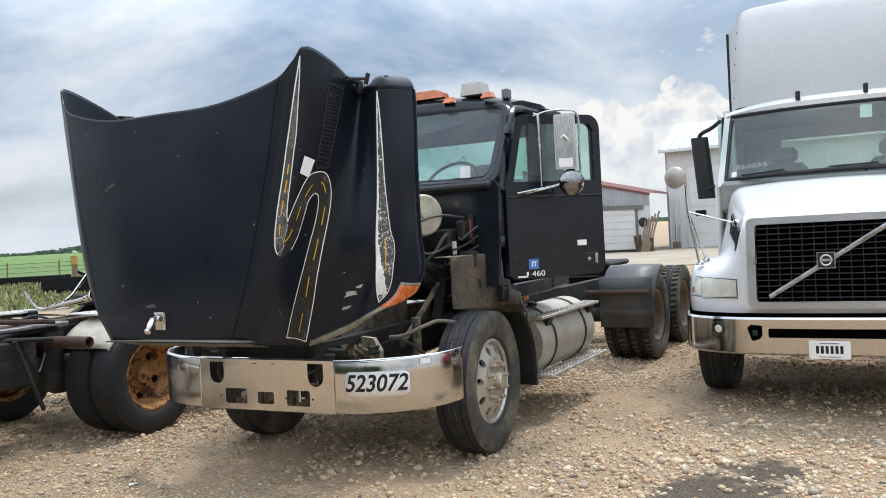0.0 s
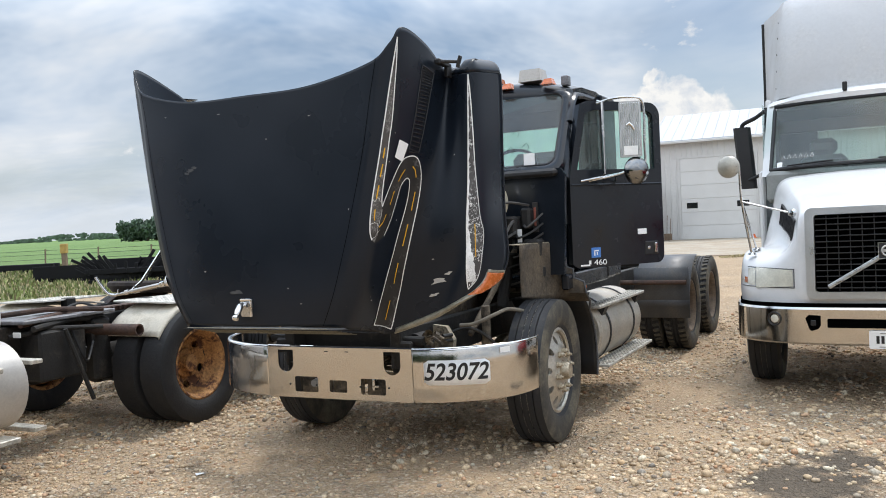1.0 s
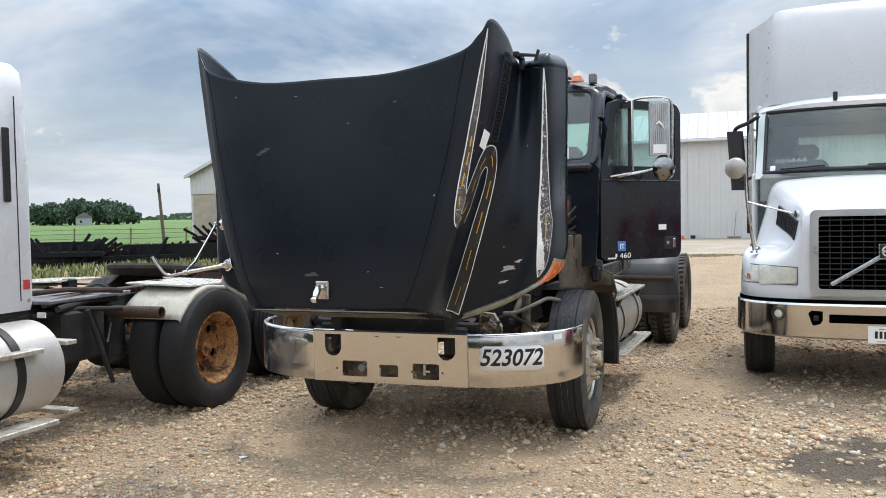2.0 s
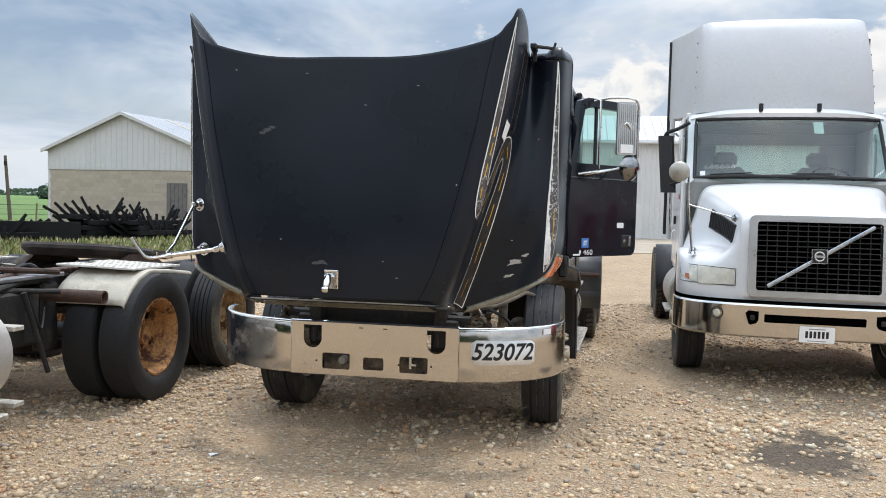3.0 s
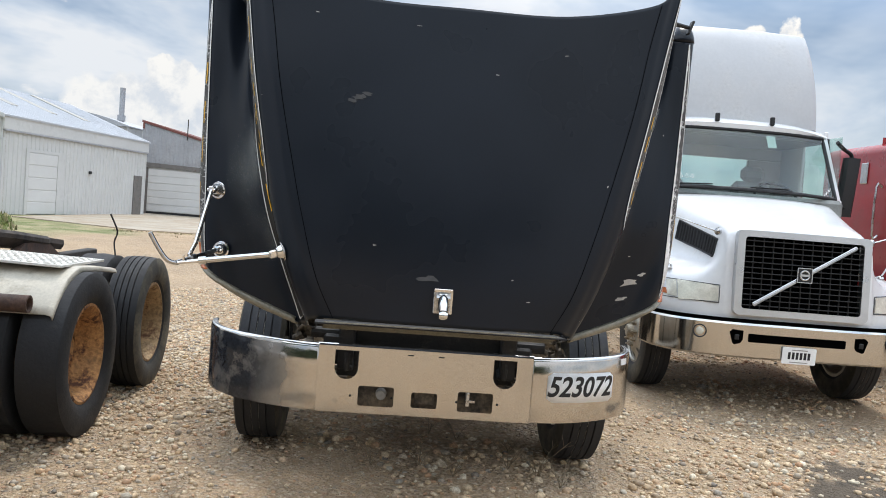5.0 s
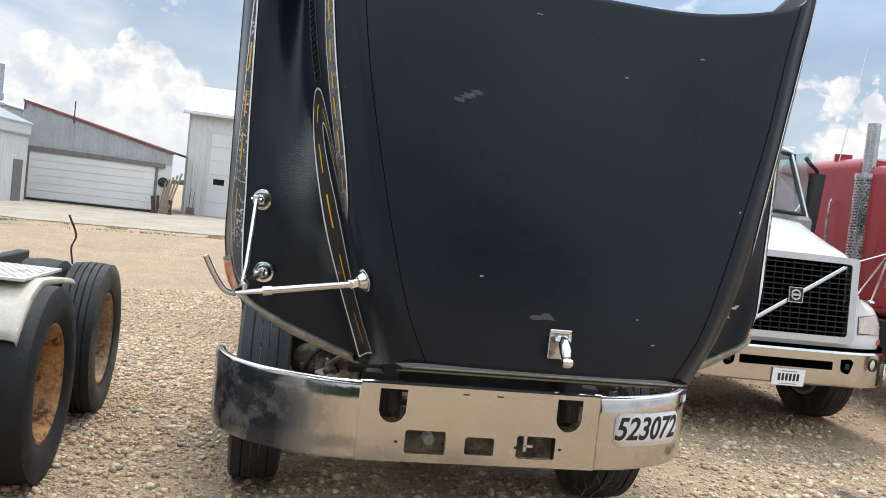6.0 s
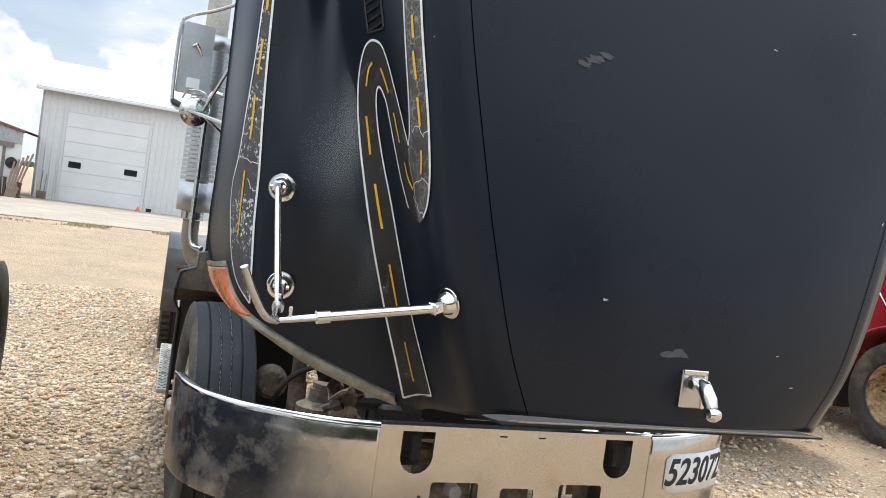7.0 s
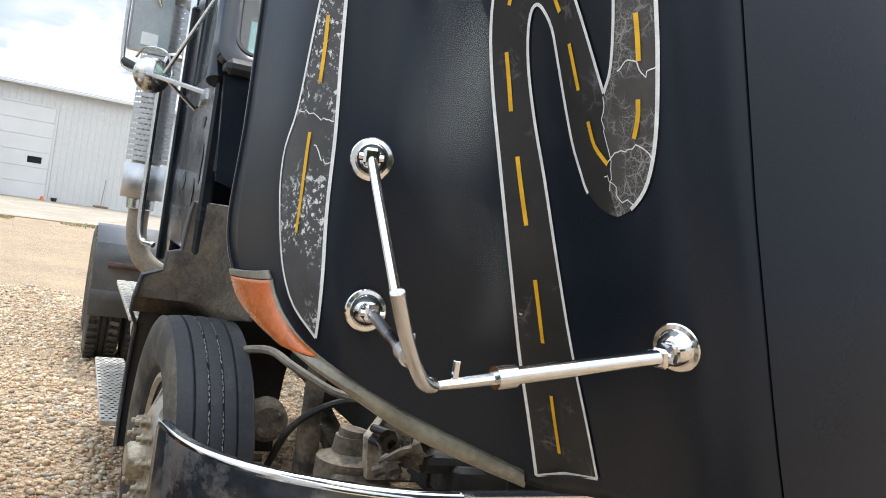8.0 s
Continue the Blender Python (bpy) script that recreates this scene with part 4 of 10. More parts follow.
def build_stones():
    """Loose river stones over the yard, thicker in windrows, sparse on the packed lanes."""
    rng = np.random.default_rng(5)
    phi = (1 + 5 ** 0.5) / 2
    ico = np.array([(-1, phi, 0), (1, phi, 0), (-1, -phi, 0), (1, -phi, 0), (0, -1, phi), (0, 1, phi), (0, -1, -phi), (0, 1, -phi), (phi, 0, -1), (phi, 0, 1), (-phi, 0, -1), (-phi, 0, 1)], float)
    ico /= np.linalg.norm(ico[0])
    tri = np.array([(0, 11, 5), (0, 5, 1), (0, 1, 7), (0, 7, 10), (0, 10, 11), (1, 5, 9), (5, 11, 4), (11, 10, 2), (10, 7, 6), (7, 1, 8), (3, 9, 4), (3, 4, 2), (3, 2, 6), (3, 6, 8), (3, 8, 9), (4, 9, 5), (2, 4, 11), (6, 2, 10), (8, 6, 7), (9, 8, 1)])
    V, Fc, n = [], [], 0
    count = 0
    want = 74000
    while count < want:
        if rng.random() < 0.3:
            x, y = rng.uniform(-3.2, 2.2), rng.uniform(8.0, 15.5)
        else:
            x, y = rng.uniform(-7.5, 8.5), rng.uniform(1.2, 13.5)
            if y > 8 and rng.random() < 0.5:
                continue
        dens = 0.5 + 0.75 * noise.noise(Vector((x * 0.45, y * 0.45, 1.7))) + 0.45 * noise.noise(Vector((x * 1.5, y * 1.5, 6.1)))
        if x < -2.0 and y < 9 or y > 8.5:
            dens += 0.3
        if rng.random() > max(0.07, dens):
            continue
        if min(math.hypot(x - 1.55, y - 4.9) - 0.34, math.hypot(x - 1.98, y - 5.3) - 0.22) < 0 and rng.random() < 0.85:
            continue
        s = min(0.034, 0.0075 + rng.gamma(2.0, 0.0042))
        big = noise.noise(Vector((x * 0.8, y * 0.8, 9.2)))
        s *= 1.0 + 0.35 * big
        sc = np.array([s * rng.uniform(0.85, 1.35), s * rng.uniform(0.7, 1.1), s * rng.uniform(0.45, 0.8)])
        a = rng.uniform(0, 6.283)
        p = ico * sc * rng.uniform(0.86, 1.14, (12, 1))
        t = rng.uniform(-0.4, 0.4)
        p = p @ np.array([[1, 0, 0], [0, math.cos(t), -math.sin(t)], [0, math.sin(t), math.cos(t)]]).T
        p = p @ np.array([[math.cos(a), -math.sin(a), 0], [math.sin(a), math.cos(a), 0], [0, 0, 1]]).T
        p += np.array([x, y, ground_height(x, y) + sc[2] * rng.uniform(0.1, 0.6)])
        V.append(p)
        Fc.append(tri + n)
        n += 12
        count += 1
    V, Fc = np.concatenate(V), np.concatenate(Fc)
    me = bpy.data.meshes.new("gravel")
    me.from_pydata(V.tolist(), [], Fc.tolist())
    me.materials.append(M["stones"])
    me.shade_smooth()
    tagged(new("gravel", me), "loose mixed tan and grey river gravel on the yard", "gravel", kind="stuff")


build_stones()


# ---- black truck with its hood tilted forward ----
# local frame: x across, y towards the rear, z up; origin on the ground behind the bumper
TRUCK_A = pose(-1.047, 6.013, 0, 0, 0, -26)
HOOD_ROWS = [
    [(0, -1.352, 1.115), (0.25, -1.343, 1.115), (0.46, -1.305, 1.112), (0.54, -1.26, 1.1), (0.575, -1.2, 1.08), (0.59, -0.985, 1.04), (0.625, -0.845, 1.012), (0.9, -0.79, 1.11), (1.09, -0.745, 1.22), (1.182, -0.435, 1.305)],
    [(0, -1.362, 1.3), (0.28, -1.353, 1.3), (0.53, -1.322, 1.3), (0.61, -1.292, 1.3), (0.668, -1.225, 1.3), (0.69, -0.983, 1.3), (0.758, -0.845, 1.3), (0.984, -0.783, 1.33), (1.125, -0.75, 1.37), (1.205, -0.37, 1.435)],
    [(0, -1.352, 1.6), (0.32, -1.343, 1.6), (0.6, -1.308, 1.6), (0.694, -1.284, 1.6), (0.762, -1.213, 1.6), (0.774, -0.972, 1.6), (0.882, -0.847, 1.6), (1.042, -0.799, 1.61), (1.158, -0.709, 1.63), (1.208, -0.4, 1.68)],
    [(0, -1.322, 2.02), (0.38, -1.313, 2.02), (0.7, -1.28, 2.03), (0.797, -1.247, 2.05), (0.863, -1.173, 2.05), (0.902, -0.941, 2.05), (0.951, -0.769, 2.05), (1.063, -0.749, 2.05), (1.168, -0.704, 2.05), (1.215, -0.41, 2.08)],
    [(0, -1.302, 2.28), (0.4, -1.298, 2.28), (0.75, -1.26, 2.33), (0.857, -1.222, 2.4), (0.917, -1.162, 2.43), (0.957, -0.912, 2.42), (0.971, -0.685, 2.39), (1.076, -0.726, 2.35), (1.172, -0.699, 2.36), (1.22, -0.4, 2.42)],
    [(0, -1.292, 2.43), (0.42, -1.288, 2.438), (0.79, -1.25, 2.525), (0.898, -1.21, 2.623), (0.953, -1.152, 2.71), (0.975, -0.916, 2.66), (0.976, -0.647, 2.545), (1.077, -0.71, 2.515), (1.176, -0.695, 2.515), (1.222, -0.41, 2.54)],
]
HALF = [np.array(r, float) for r in HOOD_ROWS]
HOOD = [np.concatenate([r[:0:-1] * np.array([-1, 1, 1]), r]) for r in HALF]  # columns 0..18, middle 9


def on_hood(u, v, side=1, lift=0.003):
    """A point on the hood: u from 0 (middle) to 9 (fender edge), v from 0 (bottom) to 5 (top)."""
    p = at_net(HOOD, 9 + side * u, v)
    n = net_normal(HOOD, 9 + side * u, v)
    if n[1] > 0.35:
        n = -n
    return p + n * lift


def strip_on_hood(path, width, side, lift, name, mat, parent, label=""):
    """A ribbon that follows a path of (u, v) over the hood; width may vary along it."""
    rows = []
    n = len(path)
    C = [at_net(HOOD, 9 + side * u, v) for u, v in path]
    for i, (u, v) in enumerate(path):
        d = C[min(i + 1, n - 1)] - C[max(i - 1, 0)]
        s = np.cross(d, net_normal(HOOD, 9 + side * u, v))
        s /= max(1e-9, np.linalg.norm(s))
        w = width[i] if isinstance(width, (list, tuple, np.ndarray)) else width
        e = 0.03
        J = np.stack([(at_net(HOOD, 9 + side * (u + e), v) - at_net(HOOD, 9 + side * (u - e), v)) / (2 * e), (at_net(HOOD, 9 + side * u, v + e) - at_net(HOOD, 9 + side * u, v - e)) / (2 * e)], 1)
        du = np.linalg.lstsq(J, s * w / 2, rcond=None)[0]
        rows.append([tuple(on_hood(u + q * du[0], min(max(v + q * du[1], 0.0), 4.99), side, lift)) for q in (-1, -0.5, 0, 0.5, 1)])
    return part(name, Geo().grid(rows), mat, parent, label, smooth=60, fix=False)


def build_hood(truck):
    us = np.linspace(0, 18, 145)
    vs = np.linspace(0, 5, 61)
    geo = Geo().grid([[tuple(at_net(HOOD, u, v)) for u in us] for v in vs])
    hood = part("hood", geo, M["hood_black"], truck, "satin black fibreglass hood tilted forward on its nose", smooth=50, fix=False)
    solidify(hood, 0.008, 1.0 if net_normal(HOOD, 9, 2)[1] > 0 else -1.0)
    # folded lip along each fender's wheel edge
    for s in (-1, 1):
        g = Geo().grid([[tuple(at_net(HOOD, 9 + s * 9, v) + np.array(d)) for d in ((0, 0, 0), (-0.002 * s, 0.022, 0), (-0.012 * s, 0.035, 0), (-0.045 * s, 0.038, 0))] for v in np.linspace(0.0, 5, 40)])
        solidify(part("wheel_arch_lip", g, M["hood_black"], hood, smooth=50, fix=False), 0.006, 0)
    # rolled top that closes each fender, lower where the catch sits
    for s in (-1, 1):
        us = np.linspace(6.05, 9.0, 45)
        rolls = []
        for a in list(np.linspace(0, 90, 8)) + [96]:
            ring = []
            for u in us:
                p = at_net(HOOD, 9 + s * u, 5)
                f = min(1.0, max(0.0, (u - 6.95) / 0.35))
                r = 0.042 + 0.046 * f * f * (3 - 2 * f)
                w = min(1.0, max(0.0, (u - 7.75) / 0.8))
                w = radians(90) * w * w * (3 - 2 * w)
                inn = r * (1 - math.cos(radians(min(a, 90)))) + 0.0045 * max(0.0, a - 90)
                ring.append((p[0] - s * inn * math.sin(w), min(-0.40, p[1] + inn * math.cos(w)), p[2] - 0.003 + r * math.sin(radians(min(a, 90)))))
            rolls.append(ring)
        solidify(part("fender_cap", Geo().grid(rolls), M["hood_black"], hood, smooth=60, fix=False), 0.006, 0)
    # seams between the middle and the side mouldings
    for s in (-1, 1):
        strip_on_hood([(1.97 + 0.24 * min(1.0, v / 2.0), v) for v in np.linspace(0.02, 4.97, 40)], 0.0026, s, 0.0015, "seam", M["gap_black"], hood)
    # slatted grille panel under the nose
    for k in range(7):
        y0, z0, w = -1.328 + 0.045 * k, 1.102 - 0.011 * k, 0.49 + 0.004 * k
        part("grille_slat", Geo().box(-w, w, y0, y0 + 0.008, z0 - 0.004, z0, 0.0015), M["lamp_dirty"], hood, "slatted grille bar facing the ground")
    part("grille_backing", Geo().loft([[(-0.53, -1.31, 1.088), (0.53, -1.31, 1.088), (0.53, -1.31, 1.094), (-0.53, -1.31, 1.094)], [(-0.55, -0.98, 1.052), (0.55, -0.98, 1.052), (0.55, -0.98, 1.06), (-0.55, -0.98, 1.06)]]), M["black_plastic"], hood)
    # hood latch: plate with a bright frame, hinge and a handle that sticks out
    lz, ly = 1.172, -1.362
    g = Geo().box(-0.05, 0.028, ly - 0.010, ly + 0.012, lz, lz + 0.10, 0.003)
    latch = part("latch_plate", g, M["stainless"], hood, "bright chrome hood latch")
    g = Geo().box(-0.05, 0.028, ly - 0.016, ly - 0.008, lz + 0.088, lz + 0.102, 0.002).box(0.017, 0.028, ly - 0.016, ly - 0.008, lz, lz + 0.1, 0.002)
    part("latch_frame", g, M["chrome"], latch)
    g = Geo().box(-0.033, 0.008, ly - 0.04, ly - 0.008, lz + 0.052, lz + 0.085, 0.005).tube([(-0.04, ly - 0.032, lz + 0.068), (0.016, ly - 0.032, lz + 0.068)], 0.012, 10)
    part("latch_hinge", g, M["stainless"], latch)
    g = Geo().tube([(-0.013, ly - 0.035, lz + 0.072), (-0.013, ly - 0.06, lz + 0.062), (-0.013, ly - 0.082, lz + 0.036), (-0.013, ly - 0.094, lz + 0.018)], [0.014, 0.021, 0.021, 0.016], 12)
    g.lathe([(0.001, -0.020), (0.014, -0.017), (0.019, -0.006), (0.019, 0.006), (0.014, 0.017), (0.001, 0.020)], 16, pose(-0.013, ly - 0.101, lz + 0.006))
    part("latch_handle", g, M["chrome"], latch)
    # corner lamps along the lower fender edge
    for s in (-1, 1):
        side_lamps(hood, s)
    # mesh vent on the flank, screws and paint chips
    for s in (-1, 1):
        g = Geo()
        for k in range(24):
            q = k / 23
            g.tube([on_hood(4.66 + 0.2 * q, 3.05 + 1.32 * q, s, 0.003), on_hood(5.02 + 0.3 * q, 3.02 + 1.38 * q, s, 0.003)], 0.0032, 6)
        for a, b in ((4.64, 0.2), (5.05, 0.3)):
            g.tube([on_hood(a + b * q, 3.02 + 1.38 * q, s, 0.002) for q in np.linspace(0, 1, 12)], 0.0035, 6)
        for a, b, v in ((4.64, 5.05, 3.01), (4.84, 5.35, 4.41)):
            g.tube([on_hood(u, v, s, 0.003) for u in np.linspace(a, b, 5)], 0.0035, 6)
        part("louvred_vent", g, M["black_plastic"], hood, "black louvred vent")
    return hood


def side_lamps(hood, s):
    """Amber marker and clear lamp that wrap the lower front of a fender."""
    inner = [(8.45, 0.70), (8.42, 0.46), (8.33, 0.24), (8.17, 0.10), (7.97, 0.06)]
    outer = [(8.97, 0.36), (8.96, 0.20), (8.93, 0.06), (8.72, -0.04), (8.36, -0.04)]
    inner2 = [(7.95, 0.06), (7.5, 0.08), (7.0, 0.11), (6.5, 0.10), (6.1, 0.08)]
    outer2 = [(8.33, -0.04), (7.7, -0.04), (7.0, -0.03), (6.5, -0.01), (6.1, 0.0)]
    cap_in, cap_out = [(8.47, 0.81), (8.46, 0.76), (8.45, 0.71)], [(8.98, 0.45), (8.975, 0.41), (8.97, 0.37)]

    def band(a, b, name, mat, label, drop):
        A, B = spline(a, 4), spline(b, 4)
        rows = []
        for (ua, va), (ub, vb) in zip(A, B):
            p = np.array([on_hood(ua + (ub - ua) * q, va + (vb - va) * q, s, h) for q, h in ((0, 0.002), (0.12, 0.012), (0.5, 0.016), (0.88, 0.012), (1, 0.002))])
            for k, q in enumerate((0, 0.12, 0.5, 0.88, 1)):
                p[k] += np.array([0, drop * q * 0.8, -drop * q])
            rows.append([tuple(x) for x in p])
        solidify(part(name, Geo().grid(rows), mat, hood, label, smooth=60, fix=False), 0.01, 0)
        return [r[0] for r in rows], [r[-1] for r in rows]
    e1, e2 = band(inner, outer, "marker_lamp", M["amber"], "amber wrap-round marker lamp", 0.012)
    band(cap_in, cap_out, "lamp_end_cap", M["lamp_dirty"], "grey-brown lamp end cap", 0.010)
    f1, f2 = band(inner2, outer2, "corner_lamp", M["lamp_dirty"], "yellowed corner lamp trim", 0.003)
    g = Geo()
    for line in (e1 + f1, e2 + f2, [e1[0], e2[0]], [e1[-1], e2[-1]]):
        g.tube(line, 0.0055, 6)
    part("lamp_bezel", g, M["lamp_dirty"], hood)


def film_on_hood(outline, side, lift, name, mat, parent, label=""):
    """A printed film on the hood, cut to an outline of (u, v)."""
    k = (1.0, 2.2)
    edge = [Vector((u * k[0], v * k[1])) for u, v in outline]
    n = len(edge)
    inside = []
    lo, hi = (min(p[c] for p in edge) for c in (0, 1)), (max(p[c] for p in edge) for c in (0, 1))
    (x0, y0), (x1, y1) = lo, hi
    for x in np.arange(x0, x1, 0.11):
        for y in np.arange(y0, y1, 0.11):
            c = False
            for a, b in zip(edge, edge[1:] + edge[:1]):
                if (a.y > y) != (b.y > y) and x < (b.x - a.x) * (y - a.y) / (b.y - a.y) + a.x:
                    c = not c
            if c and min((Vector((x, y)) - p).length for p in edge) > 0.06:
                inside.append(Vector((x, y)))
    V, _, F, *_ = geometry.delaunay_2d_cdt(edge + inside, [(i, (i + 1) % n) for i in range(n)], [], 1, 1e-5)
    g = Geo().add([tuple(on_hood(p.x / k[0], min(max(p.y / k[1], 0.0), 4.99), side, lift)) for p in V], [tuple(f) for f in F])
    return part(name, g, mat, parent, label, smooth=60, fix=False)


def road_decals(hood):
    """A painted road that winds down each flank, with a white edge and yellow dashes."""
    crotch, toe = (4.36, 2.36), (4.35, 1.89)
    left = spline([(5.94, 0.10), (5.85, 0.53), (5.78, 0.95), (5.68, 1.43), (5.63, 1.82), (5.61, 2.13), (5.60, 2.36), (5.56, 2.57), (5.47, 2.73), (5.33, 2.85), (5.17, 2.93), (5.0, 2.96), (4.85, 2.95), (4.72, 2.91), (4.62, 2.81), (4.54, 2.68), (4.47, 2.56), (4.41, 2.45), crotch], 3)
    inner = spline([(4.88, 0.16), (4.90, 0.58), (4.94, 0.94), (5.0, 1.35), (5.06, 1.74), (5.10, 2.06), (5.13, 2.26), (5.13, 2.44), (5.09, 2.57), (5.02, 2.66), (4.94, 2.69), (4.87, 2.67), (4.80, 2.60), (4.78, 2.50), (4.76, 2.36), (4.73, 2.20), (4.68, 2.09), (4.62, 1.99), (4.50, 1.92), toe], 3)
    up_l = spline([crotch, (4.27, 2.44), (4.20, 2.60), (4.16, 2.82), (4.14, 3.08), (4.14, 3.42), (4.04, 3.9), (3.90, 4.4), (3.72, 4.84)], 4)
    up_r = spline([(3.72, 4.84), (3.70, 4.4), (3.69, 3.9), (3.68, 3.45), (3.69, 3.1), (3.70, 2.88), (3.71, 2.69), (3.73, 2.53), (3.76, 2.42), (3.83, 2.25), (3.92, 2.12), (4.04, 2.01), (4.20, 1.93), toe], 3)
    split = [crotch, (4.40, 2.25), (4.36, 2.12), (4.40, 2.0), toe]
    spike_l = spline([(7.98, 0.33), (8.20, 0.56), (8.30, 0.92), (8.33, 1.20), (8.34, 1.47), (8.34, 1.68), (8.30, 1.90), (8.17, 2.13), (8.09, 2.42), (8.01, 2.79), (7.96, 3.3), (7.88, 4.0), (7.76, 4.9)], 3)
    spike_r = spline([(7.76, 4.9), (7.74, 4.0), (7.72, 3.3), (7.70, 2.79), (7.66, 2.44), (7.63, 2.16), (7.65, 1.92), (7.77, 1.44), (7.87, 0.97), (7.98, 0.33)], 4)
    dashes = [[(5.43, 0.30), (5.40, 0.51), (5.37, 0.71)], [(5.36, 1.06), (5.35, 1.27), (5.35, 1.48)], [(5.38, 1.80), (5.39, 1.98), (5.39, 2.13)], [(5.40, 2.31), (5.38, 2.43), (5.37, 2.53)], [(5.27, 2.70), (5.15, 2.79), (5.02, 2.83)],
              [(4.82, 2.79), (4.75, 2.72), (4.70, 2.65)], [(4.64, 2.54), (4.62, 2.46), (4.60, 2.38)], [(4.54, 2.27), (4.50, 2.18), (4.39, 2.11)], [(4.10, 2.20), (4.04, 2.27), (4.02, 2.33)], [(3.98, 2.45), (3.97, 2.52), (3.97, 2.60)],
              [(3.96, 2.69), (3.97, 2.77), (3.98, 2.84)], [(3.95, 2.91), (3.95, 2.98), (3.95, 3.04)], [(3.95, 3.13), (3.95, 3.22), (3.95, 3.30)], [(3.94, 3.46), (3.93, 3.60), (3.92, 3.74)], [(3.90, 3.92), (3.88, 4.04), (3.85, 4.16)]]
    spike_dashes = [[(8.14, 1.34), (8.04, 1.72), (7.97, 2.03)], [(7.90, 2.27), (7.89, 2.41), (7.90, 2.55)], [(7.89, 2.68), (7.88, 2.80), (7.87, 2.92)], [(7.85, 3.15), (7.84, 3.3), (7.83, 3.45)]]

    def open_side(u, v):
        """The print sits a little further in on the open-door flank, most where it bends back on itself."""
        if u > 6.5:
            return u - 0.12 * min(1.0, v / 1.5), v
        k = min(1.0, max(0.0, v - 0.3)) * min(1.0, max(0.0, (4.9 - v) / 1.7))
        return u - k * (0.12 + 0.23 * min(1.0, max(0.0, (5.0 - u) / 0.6))), v
    rng = random.Random(21)
    for s in (-1, 1):
        if s > 0:
            left, inner, up_l, up_r, split, spike_l, spike_r = ([open_side(u, v) for u, v in e] for e in (left, inner, up_l, up_r, split, spike_l, spike_r))
            dashes = [[open_side(u, v) for u, v in e] for e in dashes]
            spike_dashes = [[open_side(u, v) for u, v in e] for e in spike_dashes]
        film_on_hood(left + split[1:] + inner[::-1][1:], s, 0.0020, "road_decal", M["decal_road"], hood, "dark grey road decal with a white edge")
        film_on_hood(up_l + up_r[1:] + split[::-1][1:-1], s, 0.0020, "road_decal", M["decal_worn"], hood, "crackled grey road decal fading to a spike")
        film_on_hood(spike_l + spike_r[1:-1], s, 0.0020, "spike_decal", M["decal_spike"], hood, "flaking dark spike decal with a white edge")
        if s > 0:
            core = sorted((v, u) for u, v in spike_r)
            fade = [(float(np.interp(v, [c[0] for c in core], [c[1] for c in core])) + 0.05 + 0.25 * math.exp(-((v - 1.0) / 0.8) ** 2) + rng.uniform(-0.03, 0.03), v) for v in np.linspace(0.55, 4.2, 70)]
            film_on_hood(fade + spike_r[3:-2], s, 0.0028, "bleached_film", M["decal_bleached"], hood, "sun-bleached white side of the spike decal")
        for line in (left, up_l, up_r[:-3], inner[:-6], [left[0], (5.4, 0.16), inner[0]], spike_l, spike_r):
            strip_on_hood(line, 0.0064, s, 0.0036, "decal_edge", M["decal_white"], hood)
        for line in dashes + spike_dashes:
            if s > 0 and (line[0][1] > 3.0 or line[0][0] > 7 and line[0][1] > 2.2):
                continue   # bleached away on the sunny flank
            strip_on_hood(spline(line, 3), 0.0065 if s > 0 else 0.0085, s, 0.0040, "road_dash", M["decal_yellow"], hood)
        # long cracks across the film
        for line in ([open_side(u, v) if s > 0 else (u, v) for u, v in e] for e in ([(4.22, 2.42), (4.05, 2.46), (3.92, 2.41), (3.78, 2.44)], [(4.38, 2.12), (4.25, 2.16), (4.08, 2.17), (3.92, 2.14)], [(4.36, 2.34), (4.40, 2.25), (4.36, 2.12), (4.40, 2.0)], [(4.44, 2.07), (4.34, 2.02), (4.30, 1.97), (4.16, 1.96)], [(8.17, 2.13), (8.0, 2.12), (7.8, 2.11), (7.66, 2.12)], [(7.90, 1.98), (7.80, 1.9), (7.70, 1.9)])):
            strip_on_hood([(u + rng.uniform(-0.012, 0.012), v + rng.uniform(-0.012, 0.012)) for u, v in spline(line, 4)], 0.0022, s, 0.0032, "film_crack", M["decal_white"], hood)


